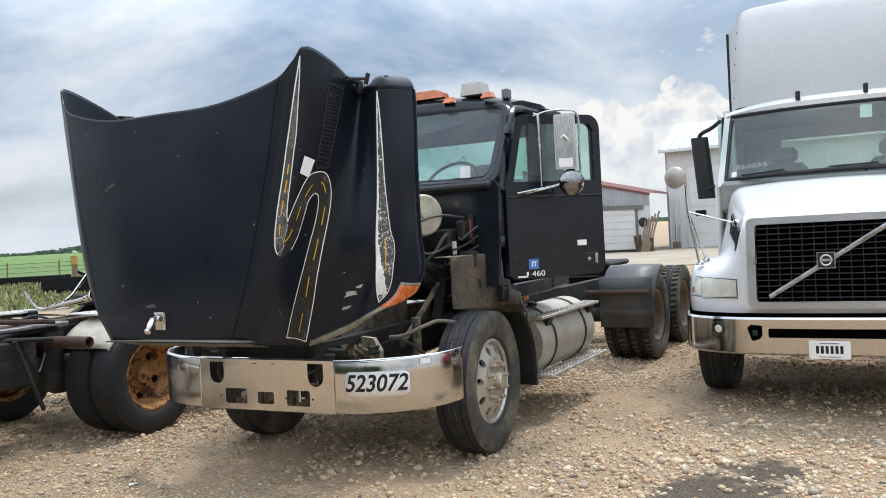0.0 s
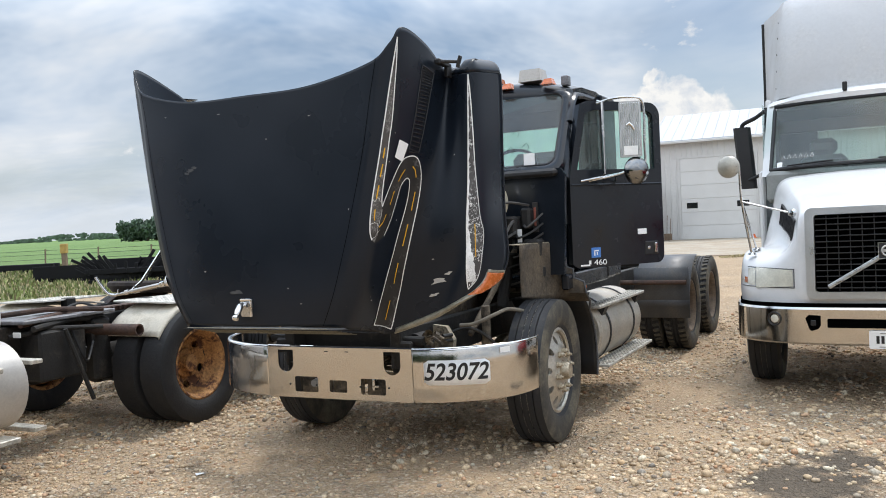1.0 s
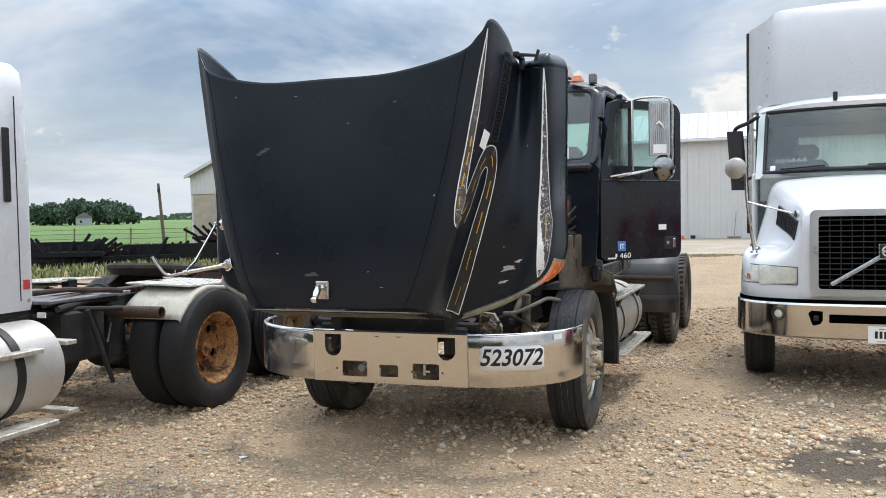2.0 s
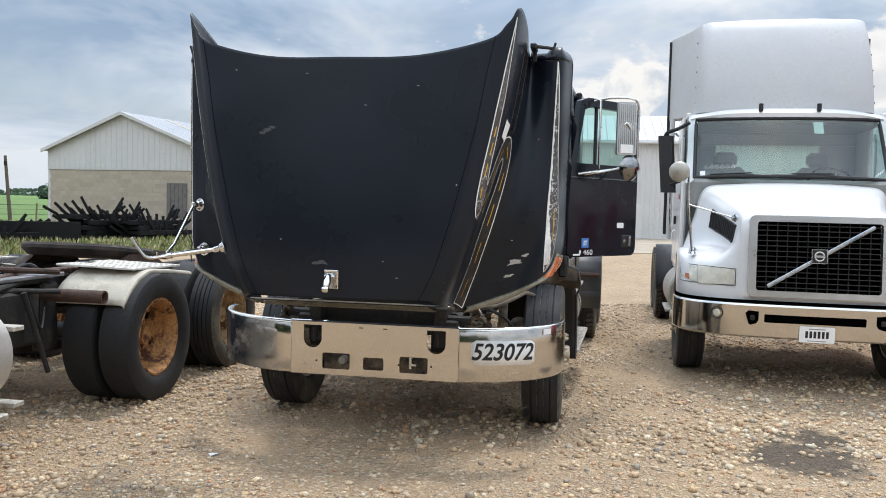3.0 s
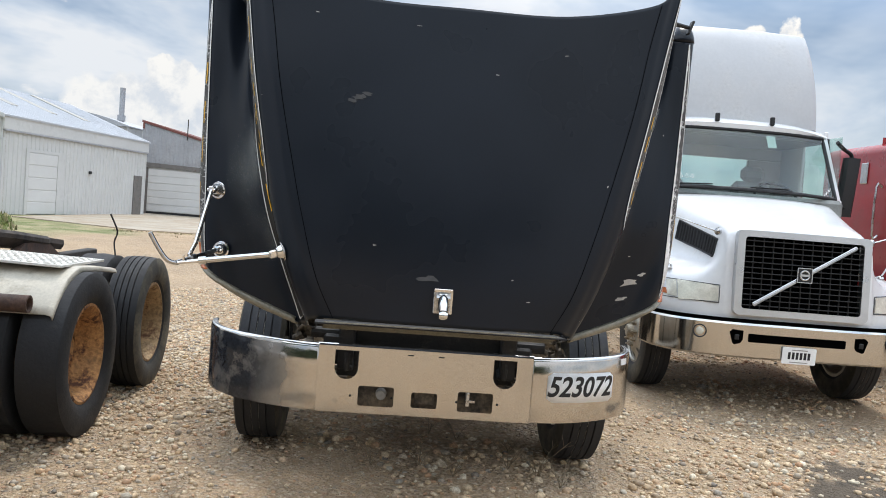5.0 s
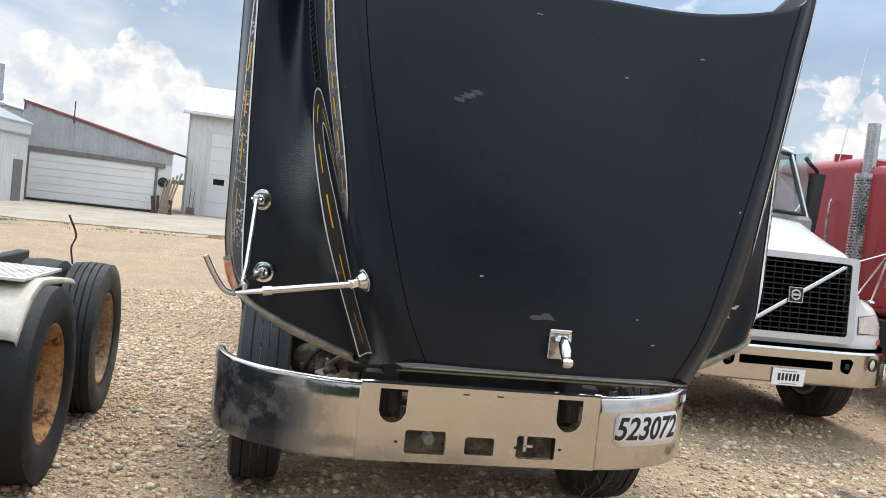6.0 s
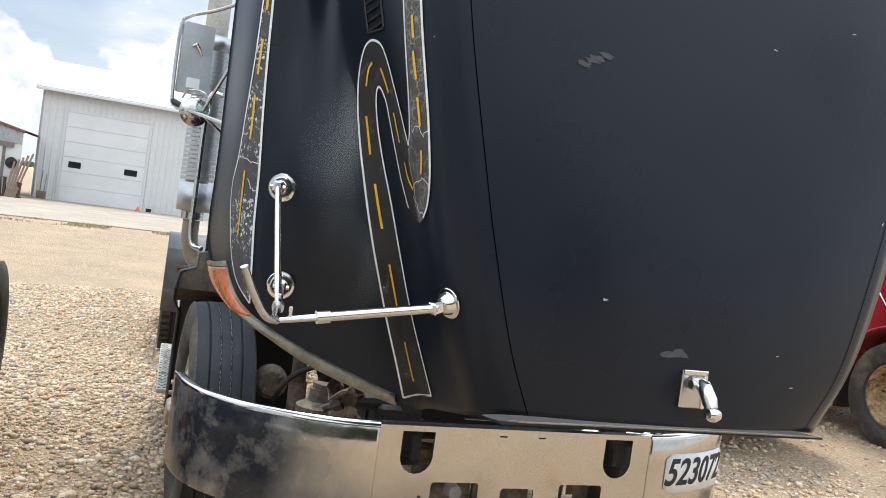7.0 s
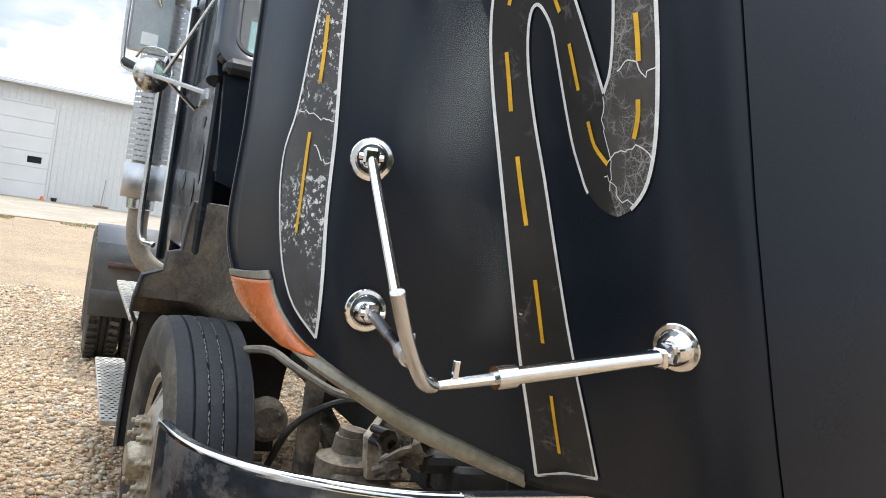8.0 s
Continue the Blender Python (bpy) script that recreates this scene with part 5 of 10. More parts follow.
def build_bumper(truck):
    """Swept-back chrome bumper with tow openings, lamp cut-outs and a rolled top edge."""
    z0, z1 = 0.515, 0.855
    half = spline([(0.56, -0.468), (0.62, -0.4668), (0.70, -0.4580), (0.80, -0.4320), (0.91, -0.384), (1.02, -0.315), (1.13, -0.195), (1.19, -0.06), (1.215, 0.09)], 6)
    # flat middle with openings
    bm = bmesh.new()
    outer = [(-0.56, z0), (0.56, z0), (0.56, z1), (-0.56, z1)]
    loops = [outer]
    for s in (-1, 1):
        xo, xi = s * 0.475, s * 0.353
        lo, hi = min(xo, xi), max(xo, xi)
        loops.append([(lo, 0.835), (lo, 0.74)] + [(0.5 * (lo + hi) + 0.061 * math.cos(a), 0.745 + 0.061 * math.sin(a)) for a in np.linspace(math.pi + 0.15, 2 * math.pi - 0.15, 9)] + [(hi, 0.74), (hi, 0.835)])
    for xc, w, a, b in ((-0.252, 0.093, 0.55, 0.655), (0.0, 0.068, 0.556, 0.637), (0.268, 0.093, 0.55, 0.655)):
        loops.append([(xc + p, 0.5 * (a + b) + q) for p, q in rrect(w, 0.5 * (b - a), 0.012, 3)])
    edges = []
    for lp in loops:
        vs = [bm.verts.new((x, -0.468, z)) for x, z in lp]
        edges += [bm.edges.new((vs[i], vs[(i + 1) % len(vs)])) for i in range(len(vs))]
    bmesh.ops.triangle_fill(bm, use_beauty=True, use_dissolve=False, edges=edges)
    bm.normal_update()
    for f in bm.faces:
        if f.normal.y > 0:
            f.normal_flip()
    me = bpy.data.meshes.new("bumper")
    bm.to_mesh(me)
    bm.free()
    me.materials.append(M["bumper_chrome"])
    bump = new("bumper", me)
    bump.parent = truck
    bump["label"] = "weathered chrome steel bumper, one end painted with dark reflection and smears"
    solidify(bump, 0.006, -1.0)
    for s in (-1, 1):
        path = [(s * x, y) for x, y in half]
        rows = []
        for z, back in ((z0, 0.02), (z0, 0.004), (z0 + 0.012, 0), (0.62, 0), (0.74, 0), (z1 - 0.012, 0), (z1, 0.006), (z1 + 0.003, 0.02), (z1, 0.034)):
            row = []
            for x, y in path:
                k = max(0, (abs(x) - 0.56) / 0.655)
                nx, ny = s * k ** 1.5, -(1 - k ** 1.5 * 0.9)
                ln = math.hypot(nx, ny)
                row.append((x - nx / ln * back, y - ny / ln * back, z + 0.02 * max(0.0, abs(x) - 0.5)))
            rows.append(row)
        edge = [rows[5][k] for k in range(len(path))]
        part("wing_flange", Geo().grid([[(x * (1 + d * 0.0), y + d, z + h) for x, y, z in edge] for d, h in ((-0.004, -0.002), (-0.003, 0.010), (0.004, 0.017), (0.018, 0.019), (0.036, 0.016))]), M["chrome"], bump, smooth=60, fix=False)
        # left wing carries the painted dark reflection along with its smears
        w = part("bumper_wing", Geo().grid(rows), M["bumper_chrome"] if s > 0 else M["dark_reflection_chrome"], bump, "" if s > 0 else "chrome with smears and a dark reflection painted in", smooth=50, fix=False)
        solidify(w, 0.006, 0)
    g = Geo().tube([(-0.565, -0.455, z1), (0.565, -0.455, z1)], 0.012, 8)
    part("rolled_edge", g, M["chrome"], bump)
    g = Geo().box(-0.56, 0.56, -0.468, -0.44, z0 - 0.006, z0 + 0.002, 0.002)
    part("lower_lip", g, M["bumper_chrome"], bump)
    for s in (-1, 1):
        g = Geo().tube([(s * 0.414, -0.43, 0.81), (s * 0.414, -0.445, 0.77), (s * 0.414, -0.44, 0.735), (s * 0.395, -0.40, 0.73), (s * 0.395, -0.36, 0.76)], 0.016, 8)
        g.box(s * 0.414 - 0.055, s * 0.414 + 0.055, -0.36, -0.34, 0.68, 0.85, 0.004)
        part("tow_hook", g, M["chassis"], bump)
    # brackets and loose lamp sockets seen through the lamp openings
    for xc in (-0.252, 0.0, 0.268):
        g = Geo().box(xc - 0.12, xc + 0.12, -0.34, -0.32, 0.52, 0.68, 0.004)
        part("lamp_backing", g, M["engine_dirt"], bump)
    part("lamp_socket", Geo().lathe([(0.001, 0.05), (0.025, 0.05), (0.03, 0.0), (0.012, -0.01), (0.001, -0.01)], 16, pose(-0.225, -0.37, 0.60, 0, 0, -90)), M["hose_grey"], bump)
    part("lamp_bracket", Geo().box(0.225, 0.245, -0.41, -0.36, 0.565, 0.64, 0.003).box(0.225, 0.275, -0.41, -0.40, 0.585, 0.60, 0.002), M["stainless"], bump)
    part("lamp_panel", Geo().box(-0.05, 0.055, -0.42, -0.41, 0.565, 0.63, 0.003), M["engine_dirt"], bump)
    for x in (-0.385, -0.17, 0.17, 0.385):
        part("bolt_head", Geo().lathe([(0.001, 0.004), (0.006, 0.003), (0.007, 0)], 8, pose(x, -0.469, 0.60, 0, 0, -90)), M["ink"], bump)
    for x in (-0.085, 0.075):
        part("bolt_slot", Geo().box(x - 0.015, x + 0.015, -0.4695, -0.46, 0.826, 0.832, 0.001), M["ink"], bump)

    # stock number card, bent round the bumper
    def at_bumper(sx, z, lift):
        P = spline([(0.40, -0.468), (0.56, -0.468), (0.70, -0.452), (0.86, -0.405), (1.02, -0.315), (1.13, -0.195), (1.19, -0.06), (1.215, 0.09)], 10)
        L = 0.40
        for (x0, y0), (x1, y1) in zip(P[:-1], P[1:]):
            d = math.hypot(x1 - x0, y1 - y0)
            if L + d >= sx:
                t = (sx - L) / d
                return (x0 + (x1 - x0) * t + (y1 - y0) / d * lift, y0 + (y1 - y0) * t - (x1 - x0) / d * lift, z)
            L += d
        return (*P[-1], z)
    sc, zc, hw, hh = 0.852, 0.708, 0.210, 0.079
    cols = np.linspace(-hw, hw, 15)
    rows = []
    for x in cols:
        lim = hh if abs(x) < hw - 0.02 else hh - 0.02 + math.sqrt(max(0, 0.02 ** 2 - (abs(x) - hw + 0.02) ** 2))
        rows.append([at_bumper(sc + x, zc + q * lim, 0.010) for q in (-1, 0, 1)])
    card = part("number_card", Geo().grid(rows), M["paper"], bump, "white card with black stock number", smooth=60, fix=False)
    solidify(card, 0.002, 0)
    me = words("523072", 0.150, M["ink"], squash=0.90, spacing=1.0, bold=0.0030)
    bmx = bmesh.new()
    bmx.from_mesh(me)
    bmesh.ops.subdivide_edges(bmx, edges=[e for e in bmx.edges if e.calc_length() > 0.03], cuts=1)
    for v in bmx.verts:
        v.co = Vector(at_bumper(sc + v.co.x + 0.22 * v.co.z, zc + v.co.z, 0.0125 - v.co.y))
    bmx.to_mesh(me)
    bmx.free()
    part("stock_number", me, None, card)
    rows = [[at_bumper(1.17 + x, z, 0.009) for z in (0.815, 0.85)] for x in (-0.035, 0, 0.035)]
    part("paper_tag", Geo().grid(rows), M["paper"], bump, smooth=60, fix=False)


def build_cab_a(truck):
    """Day cab: open doorway on one side, closed door on the other."""
    K = M["cab_black"]
    yb = 2.42      # back wall
    cab = part("cab_floor", Geo().box(-1.02, 1.08, 1.20, yb, 1.10, 1.18, 0.01), K, truck, "black cab shell")
    # cowl and firewall
    g = Geo()
    g.loft([[(x, y, z) for x, z in ((-0.86, 1.22), (1.10, 1.22), (1.135, 1.98), (1.10, 2.03), (-1.05, 2.03), (-1.075, 1.98), (-1.05, 1.56), (-0.86, 1.50))] for y in (0.99, 1.03)])
    part("firewall", g, K, cab)
    g = Geo().box(-1.08, 1.08, 0.93, 1.06, 1.97, 2.03, 0.02)
    part("cowl", g, M["black_plastic"], cab)
    # windscreen frame: header, sill, pillars
    def at_screen(q, k, out=0.0):
        return (q * (1.05 - 0.045 * k), 0.985 + 0.43 * k + 0.05 * q * q - out, 2.05 + 0.58 * k)
    inner_edge = [(x, (z + 0.29) / 0.58 * (1.09 if z > 0 else 1.0)) for x, z in rrect(0.99, 0.275, 0.075, 6)]
    outer_edge = [(x, (z + 0.29) / 0.58) for x, z in rrect(1.07, 0.355, 0.11, 6)]
    ring = [[at_screen(a[0] + (b[0] - a[0]) * f, a[1] + (b[1] - a[1]) * f, h) for f, h in ((0, -0.03), (0.0, 0.005), (0.12, 0.022), (0.5, 0.028), (0.85, 0.02), (1.0, -0.02))] for a, b in zip(inner_edge, outer_edge)]
    part("windscreen_surround", Geo().grid(ring + ring[:1]), K, cab, smooth=50, fix=False)
    part("windscreen_seal", Geo().tube([at_screen(*e, 0.006) for e in inner_edge + inner_edge[:1]], 0.012, 6), M["black_plastic"], cab)
    for s in (-1, 1):
        part("windscreen_pillar", Geo().tube([(s * 1.085, 1.10, 1.95), (s * 1.075, 1.17, 2.10), (s * 1.05, 1.36, 2.40), (s * 1.01, 1.54, 2.68)], [0.045, 0.042, 0.038, 0.036], 12), K, cab)
    # roof: crowned, with rounded edges and a brow
    secs = []
    for y, z, w, drop in ((1.435, 2.685, 1.01, 0.06), (1.44, 2.73, 1.03, 0.07), (1.50, 2.79, 1.04, 0.09), (1.70, 2.835, 1.05, 0.10), (2.1, 2.845, 1.05, 0.10), (2.38, 2.81, 1.04, 0.10), (yb, 2.72, 1.03, 0.06)):
        r = []
        for k in range(17):
            q = -1 + 2 * k / 16
            r.append((q * w, y + 0.05 * q * q, z - drop * abs(q) ** 3.2))
        for k in range(17):
            q = 1 - 2 * k / 16
            r.append((q * (w - 0.02), y + 0.05 * q * q, min(2.66, z - 0.12)))
        secs.append(r)
    part("roof", Geo().loft(secs), K, cab, smooth=50)
    # back wall round the rear window
    g = Geo()
    g.box(-1.10, 1.10, yb - 0.02, yb + 0.03, 1.12, 2.02, 0.01).box(-1.08, 1.08, yb - 0.02, yb + 0.03, 2.50, 2.72, 0.01)
    g.box(-1.10, -0.78, yb - 0.02, yb + 0.03, 2.02, 2.50, 0.01).box(0.78, 1.10, yb - 0.02, yb + 0.03, 2.02, 2.50, 0.01)
    part("back_wall", g, K, cab)
    rw = part("rear_window", Geo().box(-0.78, 0.78, yb, yb + 0.006, 2.02, 2.50, 0.001), M["glass_green"], cab)
    rw.visible_shadow = False
    # windscreen
    g = Geo().grid([[(q * (1.05 - 0.045 * t), 0.985 + 0.43 * t + 0.05 * q * q, 2.05 + 0.58 * t) for q in np.linspace(-1, 1, 13)] for t in np.linspace(0, 1.09, 5)])
    ws = part("windscreen", g, M["glass_green"], cab, "green-tinted windscreen with faint marker writing", smooth=60, fix=False)
    ws.visible_shadow = False
    part("screen_visor", Geo().grid([[(q * (1.03 - 0.045 * t), 0.995 + 0.43 * t + 0.05 * q * q, 2.05 + 0.58 * t) for q in np.linspace(-1, 1, 21) for t in [1.06 - k * (0.20 + 0.16 * math.cos(2.6 * q))]] for k in (0, 0.5, 1)]), M["dark_inside"], cab, "sagging dark headliner edge", smooth=60, fix=False)
    # wipers, inspection paper, marker strokes
    g = Geo()
    for x in (-0.75, 0.15):
        g.tube([(x, 0.975, 2.04), (x + 0.33, 0.985, 2.07), (x + 0.62, 0.995, 2.055)], [0.008, 0.006, 0.004], 6)
    part("wiper", g, M["black_plastic"], cab)
    part("window_paper", Geo().box(0.80, 0.89, 1.012, 1.015, 2.07, 2.16, 0.0005), M["paper"], cab)
    for x0, z in ((0.10, 2.33), (0.24, 2.32), (0.37, 2.33), (0.50, 2.31), (0.63, 2.34), (0.74, 2.22), (0.62, 2.20), (0.50, 2.18)):
        y = 0.985 + 0.43 * (z - 2.05) / 0.58 + 0.05 * x0 * x0 - 0.006
        part("marker_stroke", Geo().tube([(x0, y, z), (x0 + 0.03, y + 0.02, z + 0.035), (x0 + 0.06, y, z + 0.005), (x0 + 0.05, y - 0.015, z - 0.025)], 0.0022, 5), M["ink"], cab)
    # closed side: fixed door with window, quarter panel, handle
    door = part("door", Geo().box(-1.14, -1.09, 1.10, 2.04, 1.25, 2.02, 0.012), K, cab, "closed black cab door with grey patches")
    door.matrix_basis = pose(0.055, 0, 0)
    part("window_frame", Geo().tube([(-1.11, 1.12, 2.03), (-1.095, 1.36, 2.56), (-1.09, 1.48, 2.60), (-1.09, 2.0, 2.60), (-1.10, 2.0, 2.03)], 0.030, 8), K, door)
    part("quarter_panel", Geo().box(-1.075, -1.025, 2.04, yb + 0.02, 1.12, 2.70, 0.012), K, cab)
    rng = random.Random(31)
    for y, z, ry, rz in ((1.22, 1.62, 0.045, 0.10), (1.36, 1.50, 0.03, 0.07), (1.30, 1.80, 0.05, 0.03), (1.75, 1.55, 0.08, 0.05)):
        ring = [(-1.1425, y + ry * rng.uniform(0.5, 1.1) * math.cos(a), z + rz * rng.uniform(0.6, 1.1) * math.sin(a)) for a in np.linspace(0, 6.283, 15)[:-1]]
        part("paint_scuff", Geo().add(ring, [tuple(range(14))]), M["smear"], door, smooth=0, fix=False)
    gp = part("door_glass", Geo().loft([[(-1.115, 1.12, 2.02), (-1.115, 1.95, 2.02), (-1.10, 1.95, 2.53), (-1.10, 1.36, 2.53)], [(-1.110, 1.12, 2.02), (-1.110, 1.95, 2.02), (-1.095, 1.95, 2.53), (-1.095, 1.36, 2.53)]]), M["glass_green"], door)
    gp.visible_shadow = False
    part("vent_bar", Geo().tube([(-1.115, 1.42, 2.02), (-1.105, 1.42, 2.53)], 0.012, 6), M["black_plastic"], door)
    # doorway side: quarter panel, header
    g = Geo().box(1.08, 1.13, 2.04, yb + 0.02, 1.12, 2.70, 0.012).box(1.06, 1.12, 1.02, 2.05, 1.10, 1.22, 0.01)
    g.tube([(1.085, 1.30, 2.40), (1.07, 1.42, 2.56), (1.06, 1.52, 2.635), (1.06, 1.70, 2.655), (1.07, 2.06, 2.655)], 0.030, 8)
    part("door_frame", g, K, cab)
    # inside: dash, wheel, seats, headliner
    part("dashboard", Geo().loft([[(x, 1.02, z) for x, z in ((-1.05, 1.6), (1.05, 1.6), (1.05, 2.0), (-1.05, 2.0))], [(x, 1.30, z) for x, z in ((-1.05, 1.6), (1.05, 1.6), (1.05, 1.96), (-1.05, 1.96))]]), M["dark_inside"], cab)
    g = Geo()
    g.lathe([(0.24 + 0.014 * math.cos(a), 0.014 * math.sin(a)) for a in np.linspace(0, 2 * math.pi, 9)[:-1]], 36, pose(0.50, 1.42, 2.06, 0, 0, 0) @ pose(0, 0, 0, 0, 0, 90) @ pose(0, 0, 0, 0, 40, 0), True)
    g.tube([(0.50, 1.30, 1.9), (0.50, 1.42, 2.06)], 0.03, 8)
    part("steering_wheel", g, M["black_plastic"], cab)
    for x in (-0.55, 0.52):
        g = Geo().box(x - 0.25, x + 0.25, 1.55, 2.05, 1.5, 1.66, 0.05).box(x - 0.24, x + 0.24, 2.0, 2.14, 1.62, 2.25, 0.05)
        part("cab_seat", g, M["cab_trim"], cab)
    # roof gear: beacon bar, plain box, marker lamps
    part("roof_box", Geo().loft([[(0.68 + sx * 0.10, 1.60 + sy * 0.09, 2.80) for sx, sy in ((-1, -1), (1, -1), (1, 1), (-1, 1))], [(0.68 + sx * 0.085, 1.60 + sy * 0.08, 2.90) for sx, sy in ((-1, -1), (1, -1), (1, 1), (-1, 1))]]), M["tank_white"], cab, "dull white box on the roof")
    g = Geo()
    secs = []
    for x in np.linspace(0.02, 0.42, 9):
        q = abs(x - 0.22) / 0.2
        secs.append([(x, 1.56 + 0.06 * a, 2.815 + (0.075 if b else 0.0) * (1 - 0.5 * q ** 4)) for a, b in ((-1, 0), (1, 0), (0.6, 1), (-0.6, 1))])
    part("beacon_bar", g.loft(secs), M["amber"], cab, "orange beacon bar")
    for x in (-0.85, -0.45, 0.50, 0.86):
        part("marker_lamp", Geo().loft([[(x + 0.05 * q, 1.47 + 0.05 * p, 2.745) for q, p in ((-1, -1), (1, -1), (1, 1), (-1, 1))], [(x + 0.03 * q, 1.49 + 0.03 * p, 2.795) for q, p in ((-1, -1), (1, -1), (1, 1), (-1, 1))]]), M["amber"], cab)
    part("roof_bracket", Geo().box(0.93, 0.99, 1.58, 1.66, 2.74, 2.825, 0.008), M["grey_plate"], cab)


def build_open_door(truck):
    """The open door: hinge at (1.17, 1.14), swung out."""
    hinge = Vector((1.17, 1.14, 0))
    edge = Vector((1.745, 1.85, 0))
    L = (edge - hinge).length
    ang = math.degrees(math.atan2(edge.y - hinge.y, edge.x - hinge.x))
    m = pose(hinge.x, hinge.y, 0, 0, 0, ang)
    # door frame in its own x (0..L) and z, thickness along y
    z0, zb, z1 = 1.25, 1.96, 2.56
    g = Geo()
    body = [(0, z0 + 0.03), (0.05, z0)] + [(L - 0.08, z0)] + arc(L - 0.07, z0 + 0.07, 0.07, -90, 0, 4) + [(L, zb), (0, zb)]
    g.prism(body, -0.028, 0.03)
    door = part("open_door", g, M["cab_black"], truck, "black cab door standing open, with stickers", m, smooth=30)
    frame_o = [(0.0, zb)] + [(L, zb)] + arc(L - 0.11, z1 - 0.11, 0.11, 0, 90, 6) + [(0.21, z1), (0.12, z1 - 0.03)]
    frame_i = [(0.075, zb + 0.06)] + [(L - 0.07, zb + 0.06)] + arc(L - 0.13, z1 - 0.13, 0.06, 0, 90, 6) + [(0.25, z1 - 0.07), (0.17, z1 - 0.10)]
    n = len(frame_o)
    v = [(x, y, z) for y in (-0.028, 0.03) for ring in (frame_o, frame_i) for x, z in ring]
    f = []
    for i in range(n):
        j = (i + 1) % n
        f += [(i, j, n + j, n + i), (2 * n + i, 3 * n + i, 3 * n + j, 2 * n + j), (i, 2 * n + i, 2 * n + j, j), (n + i, n + j, 3 * n + j, 3 * n + i)]
    part("window_frame", Geo().add(v, f), M["cab_black"], door)
    gl = part("door_glass", Geo().prism(frame_i, -0.003, 0.003), M["glass_green"], door)
    gl.visible_shadow = False
    part("vent_bar", Geo().box(0.335, 0.36, -0.012, 0.012, zb + 0.06, z1 - 0.06, 0.003), M["black_plastic"], door)
    part("body_crease", Geo().tube([(0.01, -0.026, 1.90), (L - 0.01, -0.026, 1.90)], 0.010, 6), M["cab_black"], door)
    hd = part("handle_recess", Geo().box(L - 0.20, L - 0.06, -0.034, -0.02, 1.32, 1.43, 0.012), M["black_plastic"], door)
    part("handle", Geo().box(L - 0.11, L - 0.08, -0.046, -0.03, 1.335, 1.415, 0.006).lathe([(0.001, 0.004), (0.014, 0.003), (0.016, 0)], 12, pose(L - 0.16, -0.034, 1.375, 0, 0, -90)), M["stainless"], hd)
    part("sticker", Geo().box(L - 0.27, L - 0.18, -0.032, -0.028, 1.49, 1.535, 0.0005), M["paper"], door)
    st = part("sticker", Geo().box(0.175, 0.265, -0.032, -0.028, 1.325, 1.405, 0.0005), M["blue_sticker"], door, "square blue sticker")
    part("sticker_mark", Geo().box(0.20, 0.21, -0.034, -0.031, 1.34, 1.385, 0.0005).box(0.20, 0.245, -0.034, -0.031, 1.375, 1.385, 0.0005).box(0.225, 0.235, -0.034, -0.031, 1.345, 1.37, 0.0005), M["paper"], st)
    part("lettering", words("460", 0.062, M["paper"], squash=1.35), None, door, "white model lettering", pose(0.26, -0.031, 1.285))
    part("lettering_bar", Geo().box(0.07, 0.16, -0.031, -0.028, 1.262, 1.275, 0.0005).box(0.15, 0.17, -0.031, -0.028, 1.275, 1.305, 0.0005), M["paper"], door)
    # west-coast mirror on its loop bracket
    g = Geo()
    g.tube(spline([(0.28, -0.03, 2.54), (0.34, -0.16, 2.56), (0.44, -0.27, 2.555), (0.52, -0.30, 2.50), (0.52, -0.30, 2.2), (0.52, -0.30, 2.06), (0.48, -0.28, 2.02), (0.36, -0.15, 1.97), (0.18, -0.03, 1.93)], 5), 0.010, 8)
    g.tube([(0.29, -0.03, 2.56), (0.29, -0.09, 2.54), (0.29, -0.09, 1.98), (0.29, -0.03, 1.95)], 0.010, 8)
    g.tube([(0.10, -0.03, 1.93), (0.42, -0.14, 1.98)], 0.009, 8).tube([(0.44, -0.03, 1.92), (0.36, -0.14, 1.97)], 0.009, 8)
    arm = part("mirror_bracket", g, M["stainless"], door, "chrome mirror bracket")
    mm = pose(0.42, -0.26, 2.31, 0, 0, -32)
    part("mirror_back", Geo().prism(rrect(0.082, 0.215, 0.012, 2), -0.014, 0.02, mm), M["brushed_steel"], arm, "ribbed metal mirror back")
    g = Geo()
    for k in range(9):
        x = -0.068 + 0.017 * k
        g.box(x - 0.004, x + 0.004, -0.019, -0.013, -0.20, 0.20, 0.002, mm)
    part("mirror_rib", g, M["chrome"], arm)
    part("mirror_emblem", Geo().tube([(-0.03, -0.022, 0.03), (-0.01, -0.024, 0.045), (0.015, -0.024, 0.02), (0.03, -0.022, -0.01)], [0.006, 0.012, 0.011, 0.005], 8), M["chrome"], arm, "small chrome ornament", mm)
    part("mirror_tag", Geo().box(-0.055, 0.05, -0.022, -0.0195, -0.20, -0.13, 0.0005, mm), M["paper"], arm)
    part("convex_mirror", Geo().lathe([(0.001, -0.055), (0.05, -0.048), (0.085, -0.028), (0.105, 0.0), (0.108, 0.012), (0.09, 0.02), (0.001, 0.022)], 28, pose(0.455, -0.28, 1.99, 0, 0, 82)), M["bowl_dark_reflection"], arm, "round chrome convex mirror")


